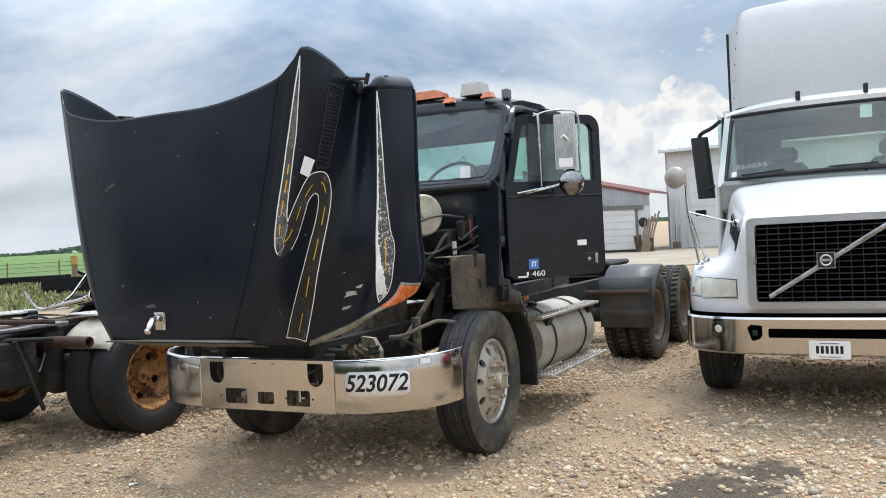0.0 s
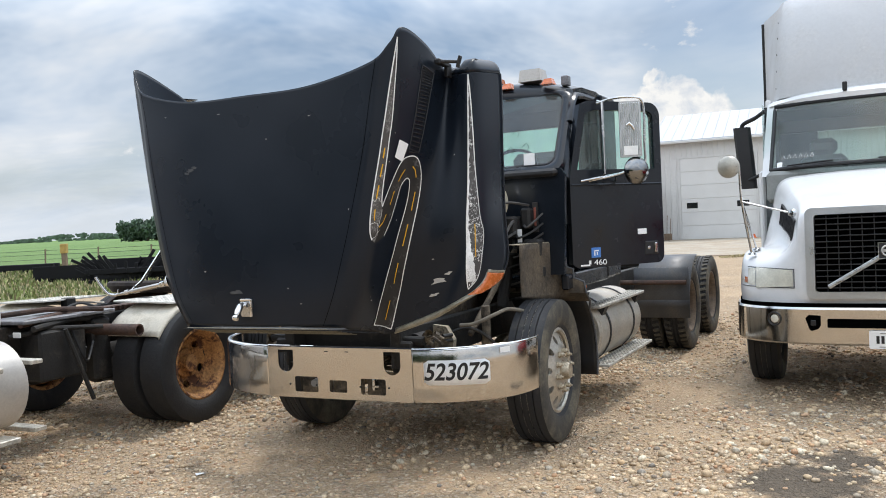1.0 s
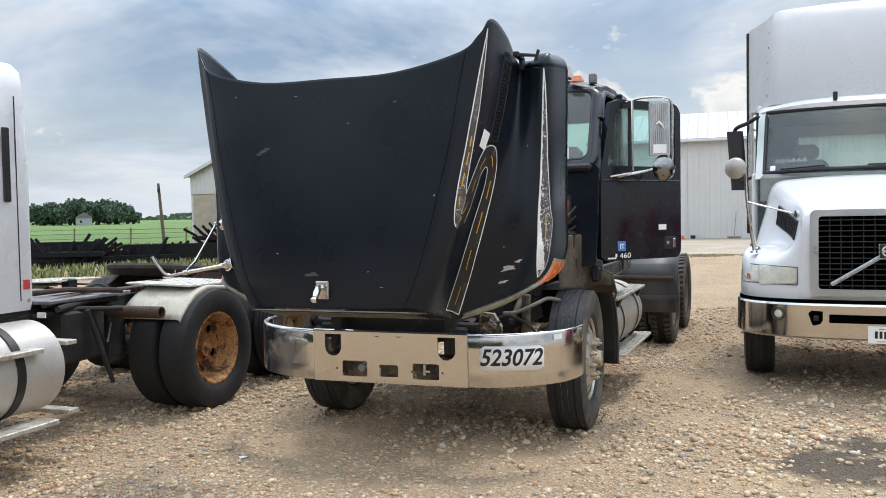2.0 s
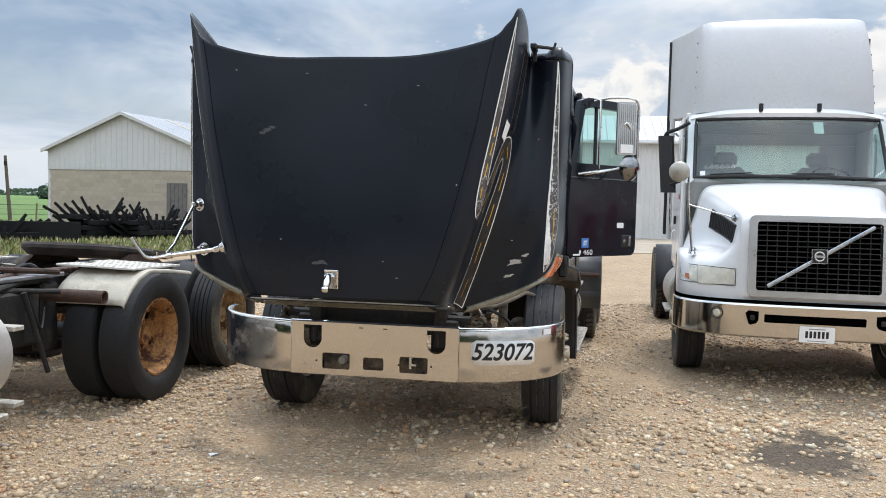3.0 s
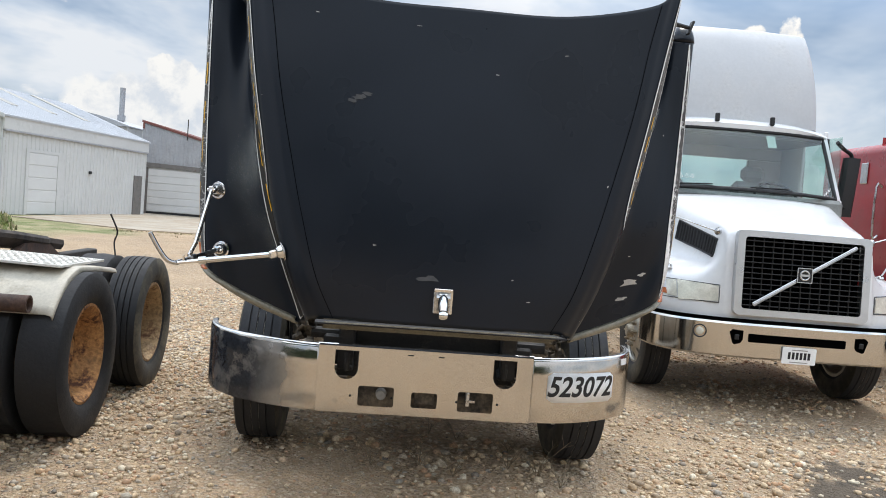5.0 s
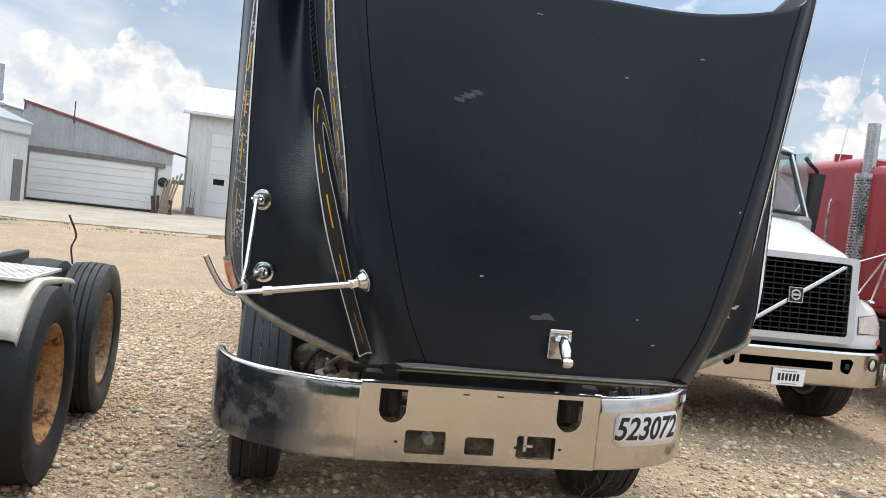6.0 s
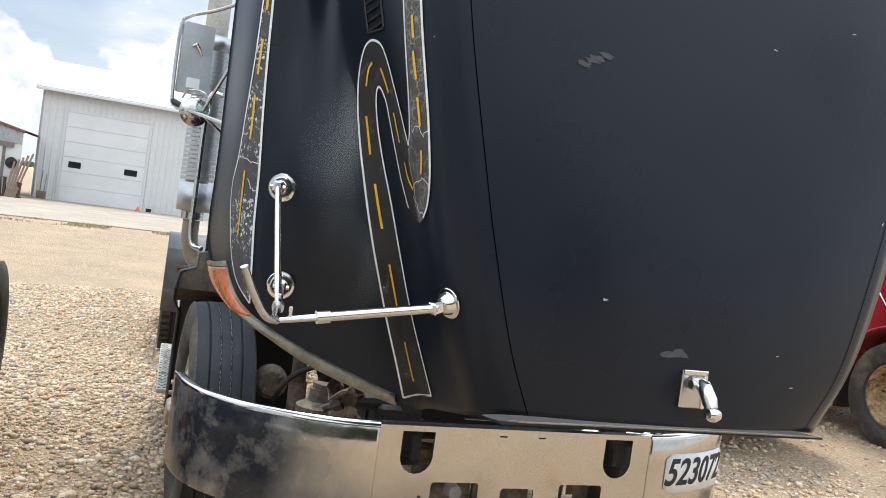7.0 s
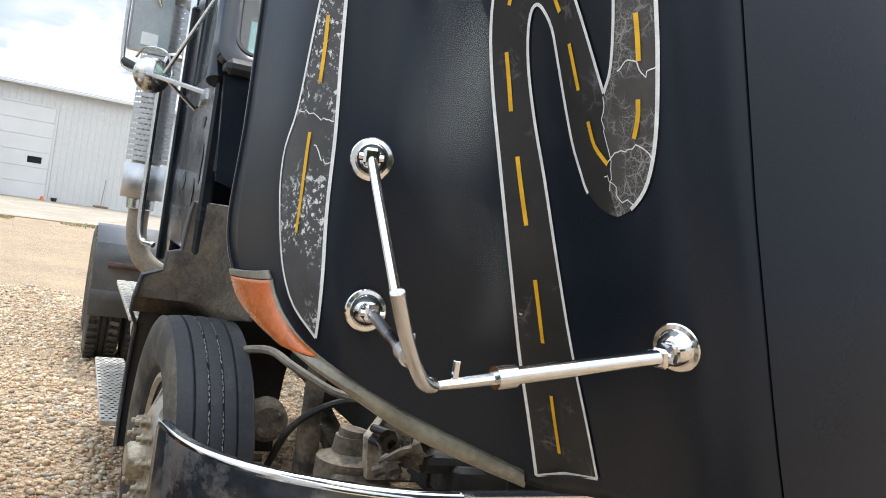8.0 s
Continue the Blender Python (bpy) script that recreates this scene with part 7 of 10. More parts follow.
def hood_braces(hood):
    """Chrome braces on cup feet, the remains of a hood mirror, on one flank."""
    spots = [(7.13, 1.98), (7.26, 0.95), (3.86, 1.27)]
    P = [Vector(on_hood(u, v, -1, 0.0)) for u, v in spots]
    Nn = [(Vector(on_hood(u, v, -1, 0.1)) - Vector(on_hood(u, v, -1, 0.0))).normalized() for u, v in spots]
    Nn[1] = Nn[0].lerp(Nn[1], 0.45).normalized()
    P[1] += Nn[1] * 0.012
    j = Vector((-1.115, -1.272, 1.293))
    feet = []
    for p, n in zip(P, Nn):
        mm = Matrix.Translation(p) @ n.to_track_quat("X", "Z").to_matrix().to_4x4()
        ft = part("brace_foot", Geo().lathe([(0.039, 0.0), (0.040, 0.003), (0.038, 0.005), (0.031, 0.006), (0.028, 0.010), (0.026, 0.018), (0.019, 0.027), (0.001, 0.031)], 32, mm), M["chrome"], hood, "polished chrome cup foot")
        part("clamp", Geo().box(0.028, 0.062, -0.014, 0.014, -0.016, 0.016, 0.005, mm).lathe([(0.001, 0.022), (0.008, 0.022), (0.008, -0.022), (0.001, -0.022)], 8, mm @ pose(0.05, 0, 0, 0, 0, 90)), M["chrome"], ft)
        feet.append(p + n * 0.05)
    a, b, c = feet
    mid = b.lerp(j, 0.66)
    g = Geo().tube([tuple(a), tuple(a.lerp(mid, 0.8)), tuple(mid + Vector((-0.005, -0.02, 0.012)))], [0.0095, 0.0095, 0.008], 12)
    part("brace_rod", g, M["chrome"], hood, "chrome brace rod")
    part("brace_rod", Geo().tube([tuple(b), tuple(j + Vector((0, 0.01, 0)))], 0.010, 12), M["stainless"], hood, "worn brace rod")
    part("rod_clamp", Geo().tube([tuple(b.lerp(j, 0.58)), tuple(b.lerp(j, 0.68))], 0.015, 12).box(-0.004, 0.004, -0.012, 0.012, 0.0, 0.035, 0.002, Matrix.Translation(mid)), M["stainless"], hood)
    g = Geo().tube([tuple(c), tuple(j.lerp(c, 0.28))], 0.0125, 12)
    part("brace_rod", g, M["chrome"], hood, "chrome telescopic brace rod")
    part("rod_collar", Geo().tube([tuple(j.lerp(c, 0.32)), tuple(j.lerp(c, 0.24))], 0.0165, 12), M["chrome"], hood)
    part("rod_tip", Geo().tube([tuple(j.lerp(c, 0.26)), tuple(j.lerp(c, 0.10)), tuple(j.lerp(c, 0.01))], [0.009, 0.008, 0.006], 10).box(-0.004, 0.004, -0.004, 0.004, 0.0, 0.03, 0.001, Matrix.Translation(j.lerp(c, 0.08))), M["chrome"], hood)
    part("mirror_arm", Geo().tube(spline([tuple(j.lerp(b, 0.04)), tuple(j), (-1.145, -1.295, 1.305), (-1.18, -1.312, 1.355), (-1.21, -1.328, 1.413)], 6), 0.0095, 12), M["stainless"], hood, "bent end of a hood mirror arm")


def hood_marks(hood):
    """Paper tag, primer chips, smears, cloudy grey films, small catches."""
    # paper on the open-door flank
    g = Geo()
    P = [on_hood(4.14, 2.93, 1, 0.006), on_hood(4.45, 2.88, 1, 0.006), on_hood(4.56, 3.11, 1, 0.008), on_hood(4.22, 3.16, 1, 0.008)]
    g.add([tuple(p) for p in P], [(0, 1, 2, 3)])
    solidify(part("paper_tag", g, M["paper"], hood, "white paper tag", smooth=0, fix=False), 0.001, 0)
    rng = random.Random(3)

    def chip(u, v, r, side, mat="primer"):
        n = 11
        ring = []
        for k in range(n):
            a = 2 * math.pi * k / n
            q = r * rng.uniform(0.45, 1.25)
            ring.append(on_hood(u + q * math.cos(a) * 9, v + q * math.sin(a) * 3.2, side, 0.0022))
        part("paint_chip", Geo().add([tuple(p) for p in ring], [tuple(range(n))]), M[mat], hood, smooth=0, fix=False)
    chip(6.75, 0.98, 0.024, 1)
    chip(7.0, 1.12, 0.013, 1)
    chip(6.75, 0.66, 0.013, 1)
    chip(0.22, 1.05, 0.014, -1, "smear")
    chip(0.36, 1.04, 0.011, -1, "smear")
    for k in range(4):
        chip(1.0 + 0.06 * k, 3.07 - 0.03 * k, 0.0075, -1, "smear")
    for k in range(26):
        chip(rng.uniform(0.1, 8.0), rng.uniform(0.3, 4.8), rng.uniform(0.0016, 0.004), rng.choice((-1, 1)))
    # cloudy grey films on the braced flank
    for cu, cv, ru, rv in ((6.15, 2.28, 0.72, 0.62), (6.2, 1.4, 0.75, 0.55)):
        film_on_hood([(cu + ru * math.cos(a), cv + rv * math.sin(a)) for a in np.linspace(0, 2 * math.pi, 41)[:-1]], -1, 0.0012, "wax_smear", M["haze"], hood, "soft cloudy grey film over the paint").visible_shadow = False
    # rubber latch on the top edge of each flank
    for s in (-1, 1):
        a, b = (s * 1.004, -0.82, 2.571), (s * 1.119, -0.79, 2.562)
        g = Geo().box(a[0] - 0.018, a[0] + 0.018, a[1] - 0.02, a[1] + 0.12, 2.555, 2.587, 0.006).box(a[0] - 0.012, a[0] + 0.012, -0.72, -0.66, 2.50, 2.58, 0.004)
        g.tube([a, b], [0.012, 0.009], 8).box(-0.006, 0.006, -0.018, 0.018, -0.034, 0.034, 0.003, pose(*b, 0, 18 * s, 0))
        part("hood_catch", g, M["black_plastic"], hood)


def build_truck_a():
    t = thing("black_truck", "black semi truck with hood tilted forward and door open", "truck", TRUCK_A)
    hood = build_hood(t)
    road_decals(hood)
    hood_braces(hood)
    hood_marks(hood)
    build_bumper(t)
    build_cab_a(t)
    build_open_door(t)
    build_chassis_a(t)
    build_left_side_a(t)
    straight = []
    for s in (-1, 1):
        steer = wheel(t, 0.032 + s * 1.018, 0.80 - 0.05 * s, 0.525, TYRE_STEER, RIM_STEER, "dusty steer tyre on a ten-hole aluminium wheel", flip=s < 0, spin=11)
        straight.append(steer)
        for y in (5.34, 6.76):
            out = 0.14 if s < 0 else 0.0
            wheel(t, s * (1.06 + out), y, 0.52, TYRE_DRIVE, RIM_BROWN, "muddy dual drive tyre on a brown wheel", flip=s < 0, nuts=False)
            wheel(t, s * (0.76 + out), y, 0.52, TYRE_DRIVE, RIM_BROWN, "", flip=s < 0, nuts=False)

    # the frame stands a little askew to the bumper and the sagging hood
    skew = pose(0, -0.46, 0, 0, 0, -3) @ pose(0, 0.46, 0)
    for ob in t.children:
        if ob.name.split(".")[0] in ("hood", "bumper", "open_door") or ob in straight:
            continue
        ob.matrix_basis = skew @ ob.matrix_basis


build_truck_a()


# ---- white truck ----
TRUCK_B = pose(3.05, 6.6, 0, 0, 0, -28.5)
NOSE_ROWS = [
    [(0, 0.00, 0.83), (0.55, 0.02, 0.83), (0.72, 0.06, 0.83), (0.95, 0.15, 0.83), (1.10, 0.30, 0.83), (1.18, 0.52, 0.83), (1.19, 0.64, 0.83)],
    [(0, 0.00, 0.92), (0.56, 0.01, 0.92), (0.72, 0.06, 0.95), (0.95, 0.16, 0.96), (1.11, 0.31, 0.97), (1.185, 0.52, 0.98), (1.195, 0.72, 1.00)],
    [(0, 0.02, 1.25), (0.58, 0.04, 1.25), (0.70, 0.08, 1.22), (0.90, 0.22, 1.17), (1.08, 0.38, 1.18), (1.17, 0.60, 1.20), (1.185, 0.90, 1.17)],
    [(0, 0.06, 1.58), (0.58, 0.08, 1.55), (0.68, 0.14, 1.45), (0.77, 0.34, 1.30), (0.98, 0.56, 1.27), (1.14, 0.86, 1.27), (1.175, 1.12, 1.22)],
    [(0, 0.16, 1.68), (0.56, 0.19, 1.66), (0.69, 0.32, 1.58), (0.80, 0.58, 1.36), (0.98, 0.84, 1.29), (1.13, 1.12, 1.27), (1.17, 1.32, 1.20)],
    [(0, 0.60, 1.80), (0.58, 0.62, 1.78), (0.77, 0.70, 1.70), (0.87, 0.90, 1.45), (1.00, 1.12, 1.30), (1.12, 1.34, 1.24), (1.16, 1.50, 1.12)],
    [(0, 1.22, 1.98), (0.62, 1.27, 1.96), (0.90, 1.36, 1.90), (0.99, 1.42, 1.60), (1.06, 1.48, 1.35), (1.12, 1.58, 1.15), (1.15, 1.64, 0.95)],
]
NOSE = [np.concatenate([r[:0:-1] * np.array([-1, 1, 1]), r]) for r in (np.array(q, float) for q in NOSE_ROWS)]


def frame_panel(outer, inner, y0, y1):
    """A flat ring between two outlines in x-z, from y0 to y1."""
    n = len(outer)
    v = [(x, y, z) for y in (y0, y1) for ring in (outer, inner) for x, z in ring]
    f = []
    for i in range(n):
        j = (i + 1) % n
        f += [(i, j, n + j, n + i), (2 * n + i, 3 * n + i, 3 * n + j, 2 * n + j), (i, 2 * n + i, 2 * n + j, j), (n + i, n + j, 3 * n + j, 3 * n + i)]
    return Geo().add(v, f)


def on_nose(u, v, side, lift):
    p = at_net(NOSE, 6 + side * u, v)
    n = net_normal(NOSE, 6 + side * u, v)
    c = np.array([0, 1.5, 0.6])
    if np.dot(n, p - c) < 0:
        n = -n
    return p + n * lift


NOSE_PTS = np.array([at_net(NOSE, u, v) for v in np.linspace(0, 6, 121) for u in np.linspace(0, 12, 145)])


def front_of_nose(x, z, lift):
    """The point of the nose straight behind (x, z), moved forward."""
    d = np.hypot(NOSE_PTS[:, 0] - x, NOSE_PTS[:, 2] - z)
    near = NOSE_PTS[np.argsort(d)[:6]]
    y = float(np.median(near[:, 1]))
    return (x, y - lift, z)


def flank_of_nose(s, y, z, lift):
    """The point of the nose's flank beside (y, z), moved outward."""
    P = NOSE_PTS[NOSE_PTS[:, 0] * s > 0.3]
    d = np.hypot(P[:, 1] - y, P[:, 2] - z)
    near = P[np.argsort(d)[:5]]
    return (float(np.median(near[:, 0])) + s * lift, y, z)


def build_truck_b():
    t = thing("white_truck", "white semi truck with a black slatted grille and roof fairing", "truck", TRUCK_B)
    Wp = M["white_paint"]
    geo = Geo().grid([[tuple(at_net(NOSE, u, v)) for u in np.linspace(0, 12, 97)] for v in np.linspace(0, 6, 61)])
    keep = []
    for f in geo.f:
        c = sum((Vector(geo.v[k]) for k in f), Vector()) / len(f)
        if not (abs(c.x) < 0.555 and 0.92 < c.z < 1.585 and c.y < 0.25):
            keep.append(f)
    geo.f = keep
    hood = part("hood", geo, Wp, t, "glossy white sloping hood with fenders", smooth=50, fix=False)
    solidify(hood, 0.01, -1)
    # grille: surround, backing, slats, bar, badge
    lean = pose(0, -0.030, 0.90, -3.5)
    o = [(x, z + 0.36) for x, z in rrect(0.60, 0.375, 0.05, 5)]
    i = [(x, z + 0.36) for x, z in rrect(0.532, 0.318, 0.03, 5)]
    gr = part("grille_surround", frame_panel(o, i, -0.02, 0.05), M["satin_steel"], t, "brushed metal grille surround", lean)
    # near-black sheet paints the shade behind the slats
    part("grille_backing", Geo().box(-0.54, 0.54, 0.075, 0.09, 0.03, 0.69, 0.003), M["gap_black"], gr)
    for k in range(13):
        z = 0.075 + 0.0475 * k
        part("slat", Geo().box(-0.53, 0.53, -0.006, 0.03, z - 0.0045, z + 0.0045, 0.0015), M["black_plastic"], gr)
    for k in range(11):
        x = -0.44 + 0.088 * k
        part("upright", Geo().box(x - 0.004, x + 0.004, 0.016, 0.035, 0.04, 0.68, 0.001), M["black_plastic"], gr)
    ang = math.degrees(math.atan2(0.57, 0.90))
    part("diagonal_bar", Geo().box(-0.53, 0.53, -0.03, -0.012, -0.018, 0.018, 0.006, pose(0.015, 0, 0.365, 0, -ang, 0)).box(-0.53, 0.53, -0.036, -0.028, -0.005, 0.005, 0.002, pose(0.015, 0, 0.365, 0, -ang, 0)), M["stainless"], gr)
    badge = part("badge", Geo().box(-0.068, 0.068, -0.045, -0.03, 0.305, 0.435, 0.006), M["black_plastic"], gr, "square badge with a plain ring")
    part("badge_ring", Geo().lathe([(0.040 + 0.008 * math.cos(a), 0.006 * math.sin(a)) for a in np.linspace(0, 6.283, 9)[:-1]], 28, pose(0, -0.048, 0.37, 0, 0, 90), True).box(-0.045, 0.045, -0.052, -0.046, 0.36, 0.38, 0.002), M["stainless"], badge)
    part("badge_rim", frame_panel(rrect(0.068, 0.066, 0.004, 2), rrect(0.061, 0.059, 0.003, 2), -0.05, -0.044), M["stainless"], badge, m=pose(0, 0, 0.37))
    # headlamps
    for s in (-1, 1):
        def lens(x0, x1, za0, zb0, za1, zb1, lift, nx=10, nz=5):
            rows = []
            for q in np.linspace(0, 1, nz):
                rows.append([front_of_nose(s * (x0 + (x1 - x0) * r), (za0 + (za1 - za0) * r) * (1 - q) + (zb0 + (zb1 - zb0) * r) * q, lift) for r in np.linspace(0, 1, nx)])
            return rows
        hl = part("headlamp", Geo().grid(lens(0.71, 1.02, 0.985, 1.118, 0.965, 1.138, 0.014)), M["lamp_clear"], t, "clouded wrap-round headlamp", smooth=60, fix=False)
        part("turn_lamp", Geo().grid(lens(1.028, 1.165, 0.985, 1.13, 1.0, 1.125, 0.012, 5)), M["lamp_clear"], hl, smooth=60, fix=False)
        part("amber_corner", Geo().grid(lens(1.10, 1.162, 1.0, 1.05, 1.01, 1.052, 0.016, 5)), M["amber"], hl, smooth=60, fix=False)
        rr = lens(0.70, 1.172, 0.97, 1.126, 0.975, 1.142, 0.006, 14)
        part("lamp_seal", Geo().tube(rr[0] + [r[-1] for r in rr] + rr[-1][::-1] + [r[0] for r in rr[::-1]], 0.0035, 6), M["fender_grey"], hl)
        rows = [[flank_of_nose(s, 0.25 + 0.66 * r, (1.37 + 0.13 * r) * (1 - q) + (1.53 + 0.15 * r) * q, 0.006) for r in np.linspace(0, 1, 9)] for q in np.linspace(0, 1, 6)]
        it = part("side_intake", Geo().grid(rows), M["black_plastic"], t, "black ribbed air intake", smooth=60, fix=False)
        g = Geo()
        for r in np.linspace(0.04, 0.96, 14):
            g.tube([flank_of_nose(s, 0.25 + 0.66 * r, 1.38 + 0.13 * r, 0.010), flank_of_nose(s, 0.25 + 0.66 * r, 1.52 + 0.15 * r, 0.010)], 0.007, 5)
        part("intake_rib", g, M["dark_inside"], it)
        edge = rows[0] + [r[-1] for r in rows] + rows[-1][::-1] + [r[0] for r in rows[::-1]]
        part("intake_frame", Geo().tube(edge, 0.009, 6), M["black_plastic"], it)
        # hood mirror on two stalks and a brace
        base, base2, hd = Vector((s * 1.07, 0.42, 1.245)), Vector((s * 1.05, 0.62, 1.275)), Vector((s * 0.71, 0.21, 1.60))
        top = Vector((s * 1.13, 0.33, 1.72))
        g = Geo().tube(spline([tuple(base), tuple(top), (s * 1.14, 0.31, 2.03), (s * 1.16, 0.30, 2.07), (s * 1.22, 0.30, 2.05)], 4), 0.011, 8)
        g.tube([tuple(base2), tuple(top)], 0.009, 8).tube([tuple(hd), tuple(top)], 0.008, 8)
        for p in (base, base2):
            g.lathe([(0.04, -0.005), (0.034, 0.012), (0.02, 0.02), (0.001, 0.022)], 16, Matrix.Translation(p) @ pose(0, 0, 0, 0, -90, 0))
        g.lathe([(0.036, -0.01), (0.03, 0.015), (0.001, 0.025)], 16, Matrix.Translation(hd) @ pose(0, 0, 0, 0, 0, -50 if s > 0 else -130))
        st = part("mirror_stalk", g, M["stainless"], t, "chrome hood mirror stalk")
        part("convex_mirror", Geo().lathe([(0.001, 0.05), (0.045, 0.044), (0.078, 0.025), (0.098, 0.0), (0.10, -0.01), (0.001, -0.014)], 28, pose(s * 1.23, 0.30, 2.037, 0, 0, -78 if s > 0 else -102)), M["mirror_cream"], st, "round hood mirror with a beige back")
    # bumper
    z0, z1 = 0.505, 0.818
    front = spline([(0, -0.075), (0.35, -0.07), (0.65, -0.045), (0.88, 0.02), (1.06, 0.13), (1.17, 0.30), (1.215, 0.52), (1.22, 0.66)], 5)
    path = [(-x, y) for x, y in front[:0:-1]] + front
    rows = []
    for z, back in ((z0, 0.05), (z0 + 0.006, 0.012), (z0 + 0.02, 0.0), (0.66, 0.0), (z1 - 0.02, 0.0), (z1 - 0.004, 0.012), (z1, 0.06)):
        rows.append([(x * (1 - back * 0.4), y + back, z) for x, y in path])
    bp = part("bumper", Geo().grid(rows), M["stainless_bright"], t, "polished metal bumper", smooth=18, fix=False)
    solidify(bp, 0.006, 0)
    # near-black pieces paint the shade in the gap, slot and tow pockets
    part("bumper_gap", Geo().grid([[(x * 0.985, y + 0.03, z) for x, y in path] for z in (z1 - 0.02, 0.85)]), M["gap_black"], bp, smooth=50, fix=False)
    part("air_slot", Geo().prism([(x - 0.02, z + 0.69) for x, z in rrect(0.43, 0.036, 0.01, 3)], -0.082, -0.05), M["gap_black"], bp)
    for s in (-1, 1):
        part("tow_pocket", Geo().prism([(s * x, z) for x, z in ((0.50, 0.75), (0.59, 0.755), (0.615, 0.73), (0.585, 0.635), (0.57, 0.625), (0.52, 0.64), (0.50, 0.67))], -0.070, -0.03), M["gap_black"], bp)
        part("tow_eye", Geo().box(s * 0.555 - 0.022, s * 0.555 + 0.022, -0.076, -0.06, 0.665, 0.715, 0.008), M["black_plastic"], bp)
        fg = part("fog_lamp_bezel", Geo().lathe([(0.060, -0.03), (0.060, 0.006), (0.056, 0.010), (0.050, 0.006), (0.046, -0.01), (0.001, -0.012)], 24, pose(s * 0.86, 0.006, 0.715, 0, 0, 21 * s - 90)), M["black_plastic"], bp)
        part("fog_lamp", Geo().lathe([(0.001, 0.004), (0.026, 0.002), (0.040, -0.006), (0.044, -0.02)], 20, pose(s * 0.86, 0.006, 0.715, 0, 0, 21 * s - 90)), M["lamp_clear"], fg)
    part("bumper_tag", Geo().box(-0.03, 0.03, -0.003, 0.0, -0.05, 0.05, 0.0005, pose(1.05, 0.10, 0.67, 0, 0, 42)), M["paper"], bp)
    # registration plate with plain bars
    pl = part("number_plate", Geo().prism([(x, z) for x, z in rrect(0.15, 0.073, 0.01, 3)], -0.008, 0.0), M["paper"], bp, "white plate with plain dark bars", pose(0, -0.088, 0.565, 4))
    g = Geo()
    for k in range(6):
        x = -0.088 + 0.035 * k
        g.box(x - 0.011, x + 0.011, -0.0105, -0.008, -0.03, 0.032, 0.0005)
    part("plate_bar", g, M["ink"], pl)
    for za, zb, w in ((0.048, 0.056, 0.07), (-0.06, -0.053, 0.08)):
        part("plate_strip", Geo().box(-w, w, -0.0105, -0.008, za, zb, 0.0005), M["hose_grey"], pl)
    # cab: glass house, roof, sides
    cab = part("cab_base", Geo().box(-1.10, 1.10, 1.62, 3.1, 0.95, 1.02, 0.01), Wp, t, "white day cab")

    def scr(q, k, out=0.0):
        """Windscreen surface; q across -1..1, k up 0..1."""
        return (q * (1.04 - 0.03 * k), 1.25 + 0.46 * k + (0.30 - 0.06 * k) * abs(q) ** 2.4 - out, 2.03 + 0.70 * k - 0.02 * q * q * (1 - k))
    ws = part("windscreen", Geo().grid([[scr(q * 0.955, 0.03 + 0.94 * k) for q in np.linspace(-1, 1, 21)] for k in np.linspace(0, 1, 7)]), M["glass_grey"], cab, "tinted windscreen with chalk marks", smooth=60, fix=False)
    ws.visible_shadow = False
    ringo = []
    for (qa, ka), (qb, kb) in zip(((-1, 0), (1, 0), (1, 1), (-1, 1)), ((1, 0), (1, 1), (-1, 1), (-1, 0))):
        for j in range(12):
            ringo.append((qa + (qb - qa) * j / 12, ka + (kb - ka) * j / 12))
    seal = [scr(q * 0.955, 0.03 + 0.94 * k, 0.004) for q, k in ringo]
    part("windscreen_seal", Geo().tube(seal + [seal[0]], 0.020, 8), M["black_plastic"], cab)
    for e in ((-1.04, -0.94), (0.94, 1.04)):
        part("windscreen_post", Geo().grid([[scr(q, k) for q in np.linspace(*e, 4)] for k in np.linspace(-0.05, 1.04, 6)]), Wp, cab, smooth=60, fix=False)
    # roof over the windscreen
    secs = []
    for k, (dy, z, w) in enumerate(((0.0, 2.71, 1.02), (-0.01, 2.77, 1.03), (0.04, 2.81, 1.02), (0.25, 2.85, 1.02), (1.3, 2.87, 1.02))):
        r = []
        for j in range(21):
            q = -1 + 2 * j / 20
            yy = 1.68 + dy + (0.26 * abs(q) ** 2.4 if k < 4 else 0.0)
            r.append((q * w, yy, z - 0.05 * abs(q) ** 4 * (k > 0)))
        for j in range(21):
            q = 1 - 2 * j / 20
            yy = 1.72 + dy + (0.26 * abs(q) ** 2.4 if k < 4 else 0.0)
            r.append((q * (w - 0.02), yy, 2.69))
        secs.append(r)
    part("roof", Geo().loft(secs), Wp, cab, smooth=50)
    for s in (-1, 1):
        g = Geo()
        g.box(s * 1.09 - 0.03, s * 1.09 + 0.03, 1.62, 3.1, 1.0, 2.04, 0.02)
        g.box(s * 1.06 - 0.025, s * 1.06 + 0.025, 2.52, 3.1, 2.0, 2.80, 0.015).box(s * 1.045 - 0.025, s * 1.045 + 0.025, 1.98, 2.6, 2.70, 2.80, 0.01)
        dr = part("door", g, Wp, cab, "white cab door")
        gl = part("door_glass", Geo().box(s * 1.07 - 0.003, s * 1.07 + 0.003, 1.66, 2.55, 2.02, 2.72, 0.001), M["glass_grey"], dr)
        gl.visible_shadow = False
        part("vent_bar", Geo().tube([(s * 1.075, 1.80, 2.03), (s * 1.065, 1.98, 2.72)], 0.016, 6), M["black_plastic"], dr)
        part("handle", Geo().box(s * 1.13 - 0.012, s * 1.13 + 0.012, 2.42, 2.52, 1.50, 1.60, 0.005), M["black_plastic"], dr)
